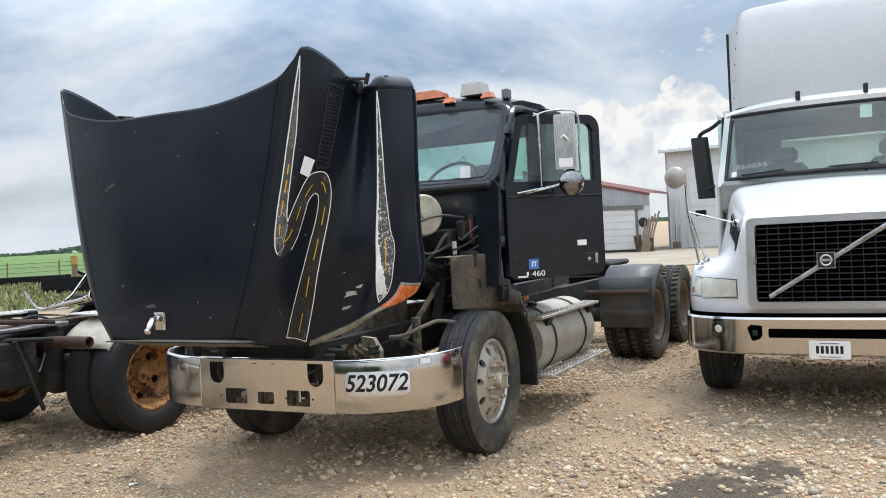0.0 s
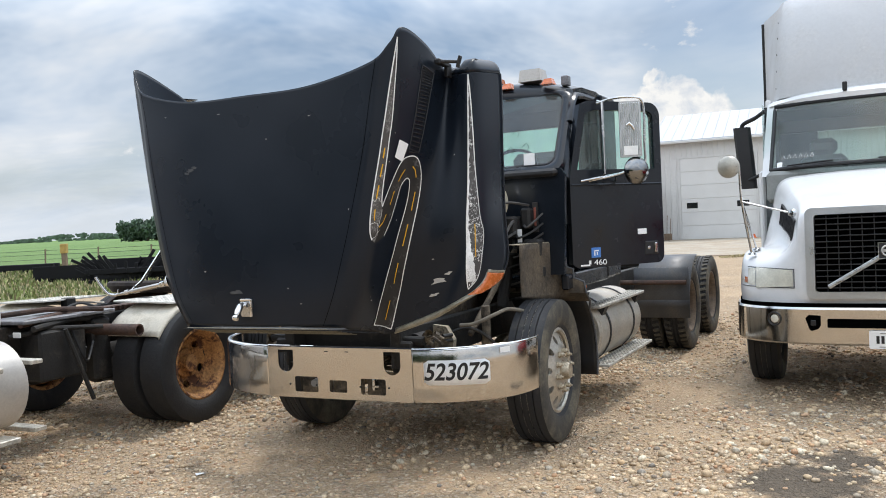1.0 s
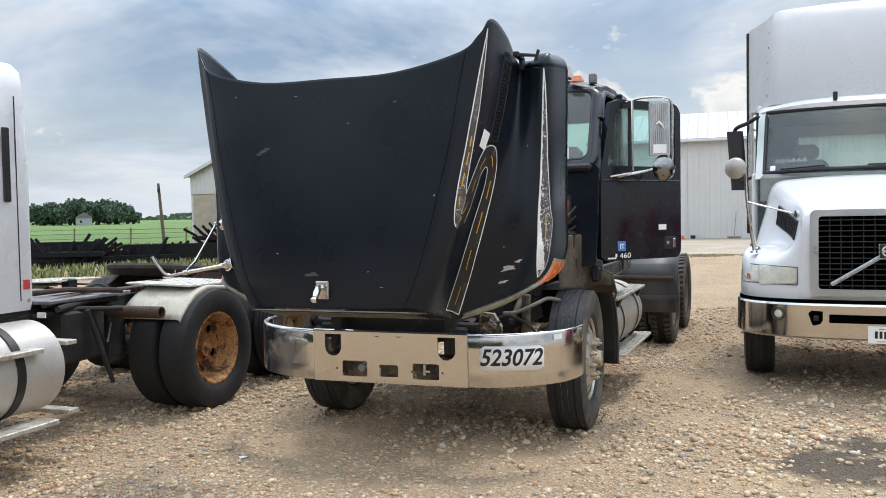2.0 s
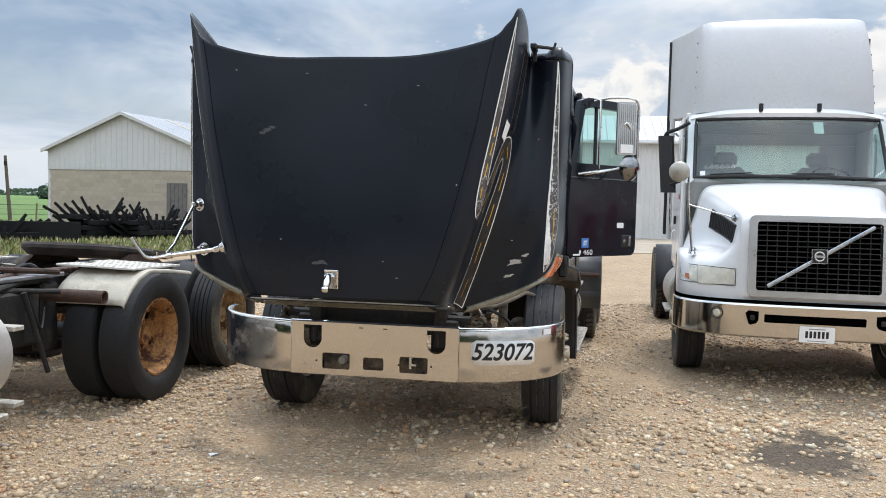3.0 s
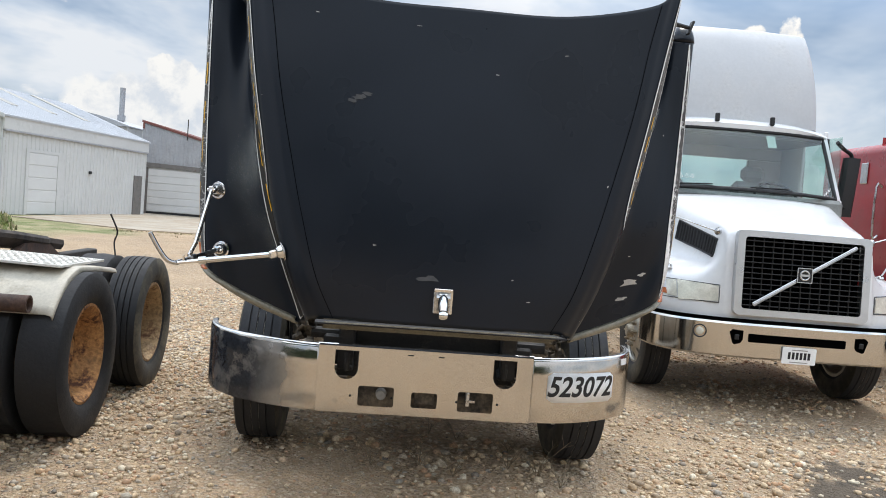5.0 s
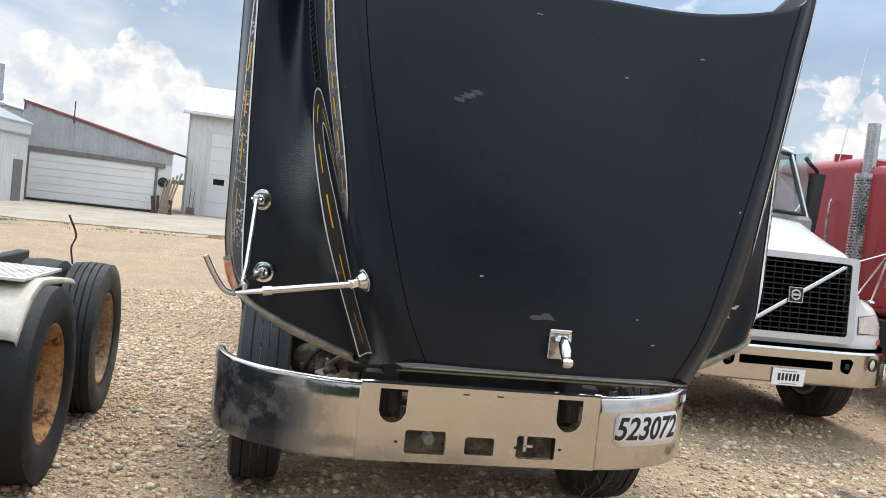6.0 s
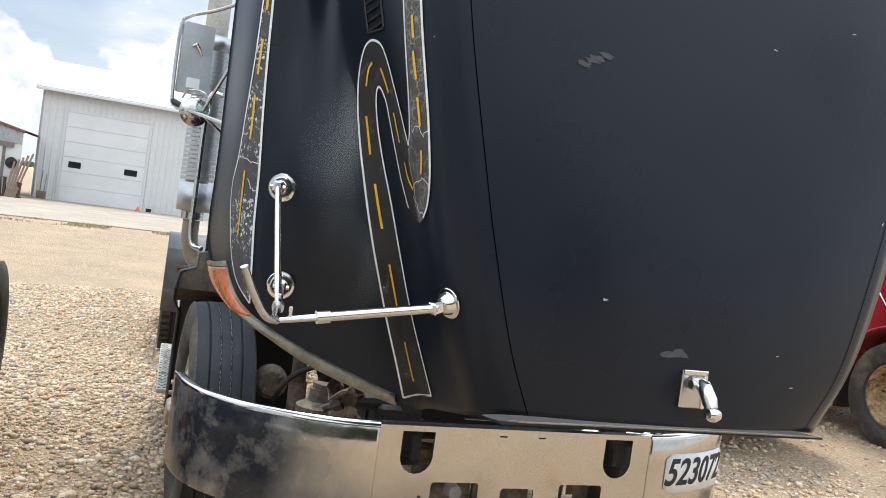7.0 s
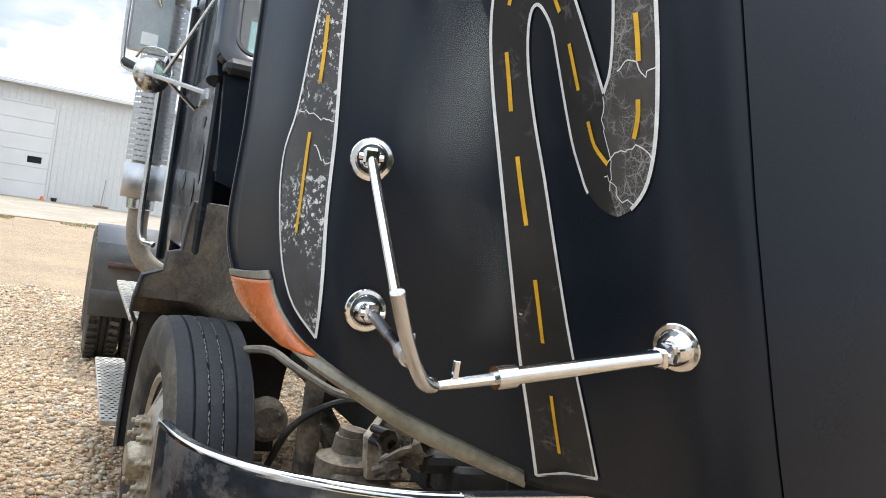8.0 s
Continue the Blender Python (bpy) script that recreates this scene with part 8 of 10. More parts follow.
        part("grab_rail", Geo().tube(spline([(s * 1.10, 2.75, 2.6), (s * 1.17, 2.75, 2.55), (s * 1.17, 2.75, 1.5), (s * 1.10, 2.75, 1.42)], 4), 0.014, 8), M["stainless"], dr)
        # big mirrors
        arm = part("mirror_arm", Geo().tube(spline([(s * 1.05, 1.72, 2.66), (s * 1.16, 1.78, 2.60), (s * 1.28, 1.86, 2.56), (s * 1.31, 1.88, 2.50)], 4), 0.022, 8), M["black_plastic"], dr)
        part("mirror_arm", Geo().tube([(s * 1.08, 1.75, 2.02), (s * 1.24, 1.82, 1.96)], 0.018, 8), M["black_plastic"], cab)
        part("mirror_housing", Geo().loft([[(s * 1.25 + a * s * 0.085 + 0.05 * s * k, 1.85 + b * (0.04 + 0.02 * (0.5 - abs(k - 0.5))), 1.87 + 0.65 * k) for a, b in ((-1, -0.4), (-0.7, -1), (0.7, -1), (1, -0.4), (1, 1), (-1, 1))] for k in np.linspace(0, 1, 8)]), M["black_plastic"], arm, "tall black mirror housing")
    g = Geo().box(-1.08, 1.08, 3.08, 3.14, 0.98, 2.14, 0.01).box(-1.06, 1.06, 3.08, 3.14, 2.52, 2.80, 0.01).box(-1.08, -0.62, 3.08, 3.14, 2.14, 2.52, 0.01).box(0.62, 1.08, 3.08, 3.14, 2.14, 2.52, 0.01)
    part("back_wall", g, M["fairing_white"], cab)
    rw = part("rear_window", Geo().box(-0.62, 0.62, 3.10, 3.11, 2.14, 2.52, 0.001), M["glass_grey"], cab)
    rw.visible_shadow = False
    part("headliner", Geo().box(-1.02, 1.02, 1.95, 3.08, 2.66, 2.69, 0.005), M["cab_trim"], cab)
    part("dashboard", Geo().box(-1.03, 1.03, 1.40, 1.75, 1.70, 2.02, 0.04), M["cab_trim"], cab)
    for x in (-0.55, 0.52):
        part("cab_seat", Geo().box(x - 0.25, x + 0.25, 2.15, 2.65, 1.45, 1.62, 0.05).box(x - 0.24, x + 0.24, 2.58, 2.74, 1.6, 2.22, 0.06).box(x - 0.14, x + 0.14, 2.60, 2.72, 2.22, 2.40, 0.05), M["cab_trim"], cab)
    part("steering_wheel", Geo().lathe([(0.24 + 0.015 * math.cos(a), 0.015 * math.sin(a)) for a in np.linspace(0, 6.283, 9)[:-1]], 36, pose(0.5, 1.86, 2.0, 0, 0, 90) @ pose(0, 0, 0, 0, 40, 0), True), M["black_plastic"], cab)
    part("window_paper", Geo().grid([[scr(0.24 + 0.10 * a, 0.72 + 0.19 * b, -0.006) for a in (0, 1)] for b in (0, 1)]), M["paper_green"], cab, smooth=0, fix=False)
    part("window_tag", Geo().grid([[scr(-0.90 + 0.05 * a, 0.06 + 0.07 * b, 0.003) for a in (0, 1)] for b in (0, 1)]), M["paper"], cab, smooth=0, fix=False)
    for k in range(6):
        q = -0.86 + 0.052 * k
        part("chalk_stroke", Geo().tube([scr(q, 0.17, 0.003), scr(q + 0.02, 0.225, 0.003), scr(q + 0.035, 0.17, 0.003), scr(q + 0.01, 0.16, 0.003)], 0.003, 5), M["paper"], cab)
    for k in range(4):
        q = 0.80 + 0.03 * k
        part("chalk_stroke", Geo().tube([scr(q, 0.05 + 0.03 * k, 0.003), scr(q + 0.02, 0.10 + 0.03 * k, 0.003)], 0.003, 5), M["paper"], cab)
    g = Geo()
    for q0, q1 in ((-0.75, -0.15), (0.02, 0.62)):
        a, b = scr(q0, 0.045, 0.02), scr(q1, 0.02, 0.02)
        g.tube([a, scr(0.5 * (q0 + q1), 0.055, 0.025), b], [0.012, 0.010, 0.006], 6).tube([scr(q0 - 0.05, 0.07, 0.018), scr(q0 + 0.35, 0.085, 0.018)], 0.008, 6)
    part("wiper", g, M["black_plastic"], cab)
    for s in (-1, 1):
        part("marker_bracket", Geo().box(s * 0.30 - 0.022, s * 0.30 + 0.022, 1.66, 1.71, 2.78, 2.87, 0.008), M["black_plastic"], cab)
    # roof fairing
    secs = []
    for k in range(9):
        q = k / 8
        zf = 2.80 + 1.10 * q
        yf = 1.92 + 0.08 * q + 0.34 * q ** 2.4
        wf = 0.93 - 0.035 * q
        zb = 2.86 + 1.06 * q
        ring = [(-wf + 0.10, yf, zf), (-wf * 0.4, yf - 0.03, zf + 0.01 * q), (wf * 0.4, yf - 0.03, zf + 0.01 * q), (wf - 0.10, yf, zf), (wf - 0.03, yf + 0.03, zf), (wf + 0.015, yf + 0.11, zf), (wf + 0.09, yf + 0.42, zf), (1.20, 3.42, zb), (1.16, 3.45, zb), (-1.16, 3.45, zb), (-1.20, 3.42, zb), (-wf - 0.09, yf + 0.42, zf), (-wf - 0.015, yf + 0.11, zf), (-wf + 0.03, yf + 0.03, zf)]
        secs.append(ring)
    last = secs[-1]
    secs.append([(x * 0.95, y + 0.05 if y < 3 else y, z + 0.025) for x, y, z in last])
    fr = part("roof_fairing", Geo().loft(secs), M["fairing_white"], t, "chalky white roof wind fairing", smooth=40)
    for s in (-1, 1):
        part("fairing_edge", Geo().box(s * 1.205 - 0.02, s * 1.205 + 0.02, 3.40, 3.44, 1.35, 3.90, 0.006), M["black_plastic"], fr)
    for s in (-1, 1):
        spots = [pose(s * (0.975 - 0.035 * q), 2.13 + 0.08 * q + 0.34 * q ** 2.4, 2.80 + 1.10 * q, 0, 0, 180 if s < 0 else 0) for q in (0.12, 0.29, 0.46, 0.63, 0.80)]
        for m in spots + [pose(s * x, 1.925, 3.03, 0, 0, -90) for x in (0.28, 0.36)]:
            part("rivet", Geo().lathe([(0.001, 0.005), (0.010, 0.004), (0.012, 0)], 8, m), M["chassis"], fr)
    # side fairing below and chassis
    for s in (-1, 1):
        part("side_extender", Geo().box(s * 1.16 - 0.02, s * 1.16 + 0.02, 3.0, 3.42, 1.3, 2.86, 0.01), M["fairing_white"], t)
        tk = part("fuel_tank", Geo().lathe([(0.001, 0.01), (0.29, 0.008), (0.31, -0.01), (0.31, -1.2), (0.001, -1.21)], 36, pose(s * 0.90, 1.95, 0.68, 0, 0, -90)), M["tank_alu"], t, "aluminium fuel tank")
        part("step_tread", Geo().box(s * 1.14 - 0.10, s * 1.14 + 0.10, 1.75, 2.5, 0.50, 0.53, 0.006), M["checker_alu"], tk)
        well = [(1.12 + 0.60 * math.cos(a), 0.56 + 0.60 * math.sin(a)) for a in np.linspace(-0.15, math.pi + 0.15, 19)]
        solidify(part("wheel_well", Geo().grid([[(s * x, y, z) for x in (0.62, 0.80, 1.00, 1.14)] for y, z in well]), M["black_plastic"], t, smooth=50, fix=False), 0.008, 0)
        rows = [[(s * xx, y, z) for xx in (0.60, 0.9, 1.24)] for y, z in arc(5.35, 0.52, 0.63, 95, 182, 10)]
        solidify(part("quarter_fender", Geo().grid(rows), M["black_plastic"], t, "black quarter fender", smooth=50, fix=False), 0.012, 0)
        wheel(t, s * 1.03, 1.12, 0.525, TYRE_STEER, RIM_STEER, "steer tyre on an aluminium wheel", flip=s < 0, spin=4)
        for y in (5.35, 6.7):
            wheel(t, s * 1.10, y, 0.52, TYRE_DRIVE, RIM_BROWN, "muddy dual drive tyre", flip=s < 0, nuts=False)
            wheel(t, s * 0.80, y, 0.52, TYRE_DRIVE, RIM_BROWN, "", flip=s < 0, nuts=False)
        part("frame_rail", Geo().box(s * 0.43 - 0.04, s * 0.43 + 0.04, 0.3, 7.8, 0.70, 0.96, 0.008), M["chassis"], t)
    # low black pan, added to deepen the shade beneath the bumper
    part("engine_pan", Geo().loft([[(x, y, z) for x, z in ((-0.30, 0.46), (0.30, 0.46), (0.42, 0.56), (0.60, 0.85), (-0.60, 0.85), (-0.42, 0.56))] for y in (0.45, 1.7)]), M["black_plastic"], t)
    part("front_axle", Geo().tube([(-0.9, 1.12, 0.5), (-0.5, 1.12, 0.42), (0.5, 1.12, 0.42), (0.9, 1.12, 0.5)], 0.055, 10), M["chassis"], t)
    # red marker code as bars
    g = Geo()
    for k in range(6):
        g.box(-1.125, -1.121, 1.86 + 0.026 * k, 1.875 + 0.026 * k, 1.80, 1.85, 0.0005)
    part("marker_bars", g, M["red_ink"], t)
    g = Geo()
    for k in range(6):
        g.box(-0.08 + 0.026 * k, -0.065 + 0.026 * k, -0.003, 0.0, -0.022, 0.022, 0.0005, pose(1.055, 0.235, 0.895, 0, 0, 42))
    part("marker_bars", g, M["red_ink"], t)


build_truck_b()


# ---- red truck beside it ----
def build_truck_d():
    t = thing("red_truck", "faded red sleeper truck with chrome stack and mirrors", "truck", TRUCK_B @ pose(3.42, 0, 0))
    R = M["red_paint"]

    def shell(y0, y1, z0, z1, w, name, label="", r=0.14):
        secs = []
        o = [(x, z + 0.5 * (z0 + z1)) for x, z in rrect(w, 0.5 * (z1 - z0), r, 6)]
        c = [(x * 0.97, 0.5 * (z0 + z1) + (z - 0.5 * (z0 + z1)) * 0.97) for x, z in o]
        secs = [[(x, y0, z) for x, z in c], [(x, y0 + 0.04, z) for x, z in o], [(x, y1 - 0.04, z) for x, z in o], [(x, y1, z) for x, z in c]]
        return part(name, Geo().loft(secs), R, t, label, smooth=40)
    cab = shell(1.05, 2.35, 1.0, 2.76, 1.16, "cab", "faded red cab")
    slp = shell(2.42, 4.4, 0.95, 2.86, 1.20, "sleeper", "faded red sleeper box")
    for s in (-1, 1):
        dr = part("door", Geo().box(s * 1.165 - 0.012, s * 1.165 + 0.012, 1.12, 1.95, 1.12, 2.10, 0.01).box(s * 1.16 - 0.012, s * 1.16 + 0.012, 1.86, 1.95, 2.1, 2.62, 0.008), R, cab)
        w = part("door_glass", Geo().box(s * 1.165 - 0.006, s * 1.165 + 0.006, 1.22, 1.80, 2.12, 2.58, 0.03), M["dark_glass"], dr, "dark side window")
        part("window_trim", Geo().box(s * 1.168 - 0.006, s * 1.168 + 0.006, 1.18, 1.84, 2.085, 2.11, 0.003).box(s * 1.168 - 0.006, s * 1.168 + 0.006, 1.18, 1.84, 2.59, 2.61, 0.003), M["stainless"], dr)
        part("peep_window", Geo().prism([(x, z) for x, z in rrect(0.10, 0.20, 0.06, 5)], -0.006, 0.008, pose(s * 1.18, 1.32, 1.52, 0, 0, 90)), M["dark_glass"], dr)
        part("latch", Geo().box(s * 1.175 - 0.006, s * 1.175 + 0.006, 1.70, 1.80, 1.34, 1.43, 0.004), M["stainless"], dr)
        part("belt_trim", Geo().box(s * 1.168 - 0.005, s * 1.168 + 0.005, 1.06, 2.3, 1.16, 1.175, 0.003), M["stainless"], cab)
        st = part("exhaust_tube", Geo().tube([(s * 1.12, 2.40, 1.2), (s * 1.12, 2.40, 3.25)], 0.075, 20), M["stainless"], t, "chrome exhaust stack with pierced guard")
        g = Geo()
        rr = 0.14
        for i in range(34):
            z = 1.45 + 0.034 * i
            g.grid([[(s * 1.12 + rr * math.cos(a), 2.40 + rr * math.sin(a), z + q) for a in np.linspace(0, 6.283, 25)] for q in (0, 0.018)])
            for k in range(18):
                a0 = 6.283 * (k + 0.5 * (i % 2)) / 18
                g.grid([[(s * 1.12 + rr * math.cos(a0 + d), 2.40 + rr * math.sin(a0 + d), z + q) for d in (0, 0.12)] for q in (0.018, 0.034)])
        part("pierced_guard", g, M["stainless"], st, smooth=60, fix=False)
        part("guard_cap", Geo().lathe([(0.08, 0.06), (0.145, 0.05), (0.147, 0.0), (0.14, -0.01)], 28, pose(s * 1.12, 2.40, 2.60, 0, -90, 0)), M["stainless"], st)
        g = Geo()
        g.tube(spline([(s * 1.17, 1.1, 2.62), (s * 1.32, 1.05, 2.60), (s * 1.38, 1.05, 2.5), (s * 1.38, 1.05, 1.95), (s * 1.17, 1.2, 1.4)], 4), 0.012, 8)
        g.tube([(s * 1.38, 1.05, 1.95), (s * 1.10, 0.62, 1.18)], 0.013, 8).tube([(s * 1.38, 1.05, 2.0), (s * 1.17, 1.62, 1.55)], 0.008, 8)
        arm = part("mirror_bracket", g, M["stainless"], t, "chrome mirror bracket")
        part("mirror_back", Geo().prism(rrect(0.10, 0.22, 0.015, 3), -0.02, 0.02, pose(s * 1.37, 1.06, 2.32, 0, 0, -8 * s)), M["stainless"], arm)
        part("convex_mirror", Geo().lathe([(0.001, -0.05), (0.05, -0.045), (0.085, -0.025), (0.105, 0.0), (0.108, 0.012), (0.001, 0.018)], 28, pose(s * 1.33, 1.02, 2.0, 0, 0, 90)), M["chrome"], arm)
        part("convex_mirror", Geo().lathe([(0.001, -0.05), (0.05, -0.045), (0.075, -0.025), (0.09, 0.0), (0.09, 0.012), (0.001, 0.018)], 28, pose(s * 1.40, 1.0, 2.08, 0, 0, 70)), M["chrome"], arm)
        part("air_vent", Geo().box(s * 1.21 - 0.01, s * 1.21 + 0.01, 3.2, 3.36, 2.35, 2.62, 0.01), M["stainless"], slp)
        part("grab_rail", Geo().tube(spline([(s * 1.20, 2.85, 2.3), (s * 1.27, 2.85, 2.3), (s * 1.27, 2.85, 1.7), (s * 1.20, 2.85, 1.7)], 3), 0.015, 8), M["stainless"], slp)
        # front fender arch over the wheel
        rows = [[(s * xx, y, z) for xx in (0.75, 1.0, 1.16, 1.19)] for y, z in [(1.30, 0.62)] + arc(0.55, 0.52, 0.68, 20, 150, 12) + [(-0.12, 0.7)]]
        fd = part("front_fender", Geo().grid(rows), R, t, "red front fender", smooth=50, fix=False)
        solidify(fd, 0.02, 0)
        part("fender_flank", Geo().prism([(y, z) for y, z in [(1.35, 0.62), (1.35, 1.15), (0.9, 1.22)] + arc(0.55, 0.52, 0.68, 60, 8, 6)], -0.01, 0.01, pose(s * 1.17, 0, 0, 0, 0, 90)), R, fd)
        part("splash_flap", Geo().box(s * 1.0 - 0.15, s * 1.0 + 0.15, 1.22, 1.26, 0.25, 0.95, 0.01), M["black_plastic"], fd)
        part("side_box", Geo().box(s * 1.02 - 0.16, s * 1.02 + 0.16, 1.35, 2.3, 0.45, 1.0, 0.02), M["black_plastic"], t)
        wheel(t, s * 1.03, 0.55, 0.52, TYRE_STEER, RIM_PALE, "worn steer tyre on a rusty tan wheel", flip=s < 0, nuts=False)
        for y in (5.6, 6.95):
            wheel(t, s * 1.05, y, 0.52, TYRE_BALD, RIM_PALE, "drive tyre", flip=s < 0, nuts=False)
        part("frame_rail", Geo().box(s * 0.43 - 0.04, s * 0.43 + 0.04, -0.4, 7.8, 0.70, 0.96, 0.008), M["chassis"], t)
    part("roof_sign", Geo().prism([(-0.12, 2.80), (0.10, 2.80), (0.02, 2.93), (-0.12, 2.93)], -0.1, 0.1, pose(-1.0, 3.1, 0, 0, 0, 60)), R, slp)
    part("antenna", Geo().tube([(-1.15, 2.95, 2.8), (-1.02, 2.98, 3.6), (-0.92, 3.0, 4.3)], [0.008, 0.006, 0.004], 6), M["stainless"], slp)
    hood = []
    for y, w, z in ((-0.55, 0.60, 1.60), (-0.45, 0.66, 1.66), (0.3, 0.72, 1.78), (1.08, 0.84, 1.92)):
        hood.append([(x, y, zz + 0.5 * (0.9 + z)) for x, zz in rrect(w, 0.5 * (z - 0.9), 0.14, 5)])
    hd = part("hood", Geo().loft(hood), R, t, "red hood", smooth=40)
    part("grille", Geo().box(-0.5, 0.5, -0.59, -0.55, 0.95, 1.55, 0.01), M["stainless"], hd)
    part("bumper", Geo().box(-1.15, 1.15, -0.75, -0.62, 0.45, 0.78, 0.03), M["stainless"], t)
    part("windscreen", Geo().box(-1.0, 1.0, 1.02, 1.05, 2.0, 2.62, 0.004), M["dark_glass"], cab)


build_truck_d()


# ---- white tractor with rusty tandem wheels ----
TRUCK_C = pose(-2.7, 7.4, 0, 0, 0, -26) @ pose(-1.22, 0, 0)


def build_truck_c():
    t = thing("flat_tractor", "old tractor unit with rusty wheels and cream fenders", "truck", TRUCK_C)
    C = M["chassis"]
    fr = None
    for s in (-1, 1):
        fr = part("frame_rail", Geo().box(s * 0.43 - 0.045, s * 0.43 + 0.045, -3.2, 2.4, 0.74, 1.00, 0.008), C, t, "grimy steel frame rail")
    for y in (-2.4, -1.2, -0.65, 0.65, 2.0):
        part("cross_member", Geo().box(-0.40, 0.40, y - 0.05, y + 0.05, 0.80, 0.96, 0.01), C, fr)
    for y, a in ((0.06, 0.0), (1.50, 25.0)):
        part("axle", Geo().tube([(-1.0, y, 0.52), (1.0, y, 0.52)], 0.08, 12).lathe([(0.001, 0.22), (0.13, 0.2), (0.24, 0.06), (0.24, -0.06), (0.13, -0.2), (0.001, -0.22)], 24, pose(0, y, 0.55, 0, 0, 90)), C, t)
        for s in (-1, 1):
            rim = RIM_RUST if y < 1 else RIM_PALE
            wheel(t, s * 1.13, y, 0.515, TYRE_BALD if y < 1 else TYRE_WORN, rim, "worn dual tyre on a rust-streaked wheel" if y < 1 else "worn dual tyre on a tan rusted wheel", flip=s < 0, nuts=False, spin=a + 14)
            wheel(t, s * 0.82, y, 0.515, TYRE_BALD, RIM_RUST, "worn inner dual tyre", flip=s < 0, nuts=False)
    # half fenders over the forward wheels, with the tread plate on top
    for s in (-1, 1):
        prof = arc(0.08, 0.50, 0.562, 146, 92, 9) + [(0.36, 1.04), (0.72, 1.0)]
        rows = [[(s * x, y, z - dz) for x, dz in ((0.56, 0.012), (0.62, 0.0), (0.9, 0.0), (1.14, 0.0), (1.17, 0.006), (1.182, 0.03))] for y, z in prof]
        fd = part("half_fender", Geo().grid(rows), M["cream_paint"], t, "weathered cream steel half fender", smooth=50, fix=False)
        solidify(fd, 0.008, 0)
        pl = part("tread_plate", Geo().box(s * 0.79 - 0.34, s * 0.79 + 0.34, -0.16, 0.60, -0.012, 0.004, 0.002, pose(0, 0, 1.105, -1.0, 1.5 * s)), M["deck_white"], fd, "dirty white tread plate step")
        g = Geo()
        for i in range(15):
            for j in range(13):
                x, y = s * 0.79 - 0.31 + 0.05 * j + 0.025 * (i % 2), -0.12 + 0.048 * i
                g.box(-0.016, 0.016, -0.004, 0.004, 0, 0.004, 0.001, pose(x, y, 1.109 - 0.026 * s * x - 0.0175 * y, 0, 0, 45 if (i + j) % 2 else -45))
        tagged(part("tread_ridge", g, M["deck_white"], pl), kind="stuff")
        part("fender_bracket", Geo().box(s * 0.5 - 0.03, s * 0.5 + 0.08, 0.1, 0.2, 0.98, 1.10, 0.01), C, fd)
        part("fender_pipe", Geo().lathe([(0.038, 0), (0.05, 0), (0.05, -0.75), (0.038, -0.75), (0.038, 0)], 16, pose(s * 1.10, -0.51, 0.888, 0, 0, 180 if s < 0 else 0)), M["rusty_steel"], fd, "rusty pipe bracket")
    part("wire_whip", Geo().tube(spline([(1.14, 0.80, 1.08), (1.12, 0.82, 1.18), (1.15, 0.78, 1.26), (1.11, 0.74, 1.38)], 4), 0.006, 6), C, t)
    # fifth wheel with its jaw
    mw = pose(0, 1.0, 1.17, -6)
    lobes = [(x, y) for x, y in rrect(0.50, 0.46, 0.22, 6)]
    g = Geo().loft([[tuple(mw @ Vector((x * k, y * k, z))) for x, y in lobes] for k, z in ((0.90, -0.10), (1.0, -0.04), (1.0, -0.01), (0.96, 0.012))])
    for x in (-0.27, 0.27):
        g.loft([[tuple(mw @ Vector((x + a * k, 0.44 + b * k + (0.18 if b > 0 else 0), z))) for a, b in rrect(0.17, 0.14, 0.05, 4)] for k, z in ((0.9, -0.07), (1.0, -0.03), (0.96, 0.008))])
    fw = part("fifth_wheel", g, M["rust_dark"], t, "greasy black fifth wheel plate")
    for s in (-1, 1):
        part("plate_pivot", Geo().loft([[(s * 0.46 + d, y, z) for y, z in ((0.6, 1.0), (1.5, 1.0), (1.25, 1.12), (0.85, 1.12))] for d in (-0.03, 0.03)]), M["rusty_steel"], fw)
    part("slider_rack", Geo().box(0.30, 0.40, -0.9, 0.9, 1.0, 1.05, 0.005), M["rusty_steel"], t, "rusty toothed slider rail")
    g = Geo()
    for k in range(26):
        g.box(0.40, 0.43, -0.88 + 0.068 * k, -0.85 + 0.068 * k, 1.005, 1.045, 0.003)
    part("rack_tooth", g, M["rusty_steel"], t)
    # suspension, tanks, pipes and straps
    for s in (-1, 1):
        part("air_bag", Geo().lathe([(0.001, 0.12), (0.12, 0.11), (0.14, 0.05), (0.12, 0.0), (0.14, -0.05), (0.12, -0.11), (0.001, -0.12)], 24, pose(s * 0.5, 0.45, 0.62, 0, 90, 0)), M["rubber"], t)
        part("hanger", Geo().box(s * 0.56 - 0.05, s * 0.56 + 0.05, -0.55, -0.35, 0.45, 0.98, 0.02).tube([(s * 0.56, -0.45, 0.48), (s * 0.6, 0.06, 0.46)], 0.045, 8), C, t)
        part("hanger_brace", Geo().tube([(s * 0.75, -0.95, 0.95), (s * 0.8, -0.75, 0.35)], 0.018, 8), C, t)
        tk = part("fuel_tank", Geo().lathe([(0.001, 0.01), (0.29, 0.008), (0.31, -0.01), (0.31, -1.6), (0.001, -1.61)], 40, pose(s * 0.92, -1.68, 0.66, 0, 0, 90)), M["tank_white"], t, "dull white fuel tank with steps")
        part("tank_strap", Geo().lathe([(0.313, 0.035), (0.32, 0.03), (0.32, -0.03), (0.313, -0.035)], 40, pose(s * 0.92, -2.05, 0.66, 0, 0, 90)), M["black_plastic"], tk)
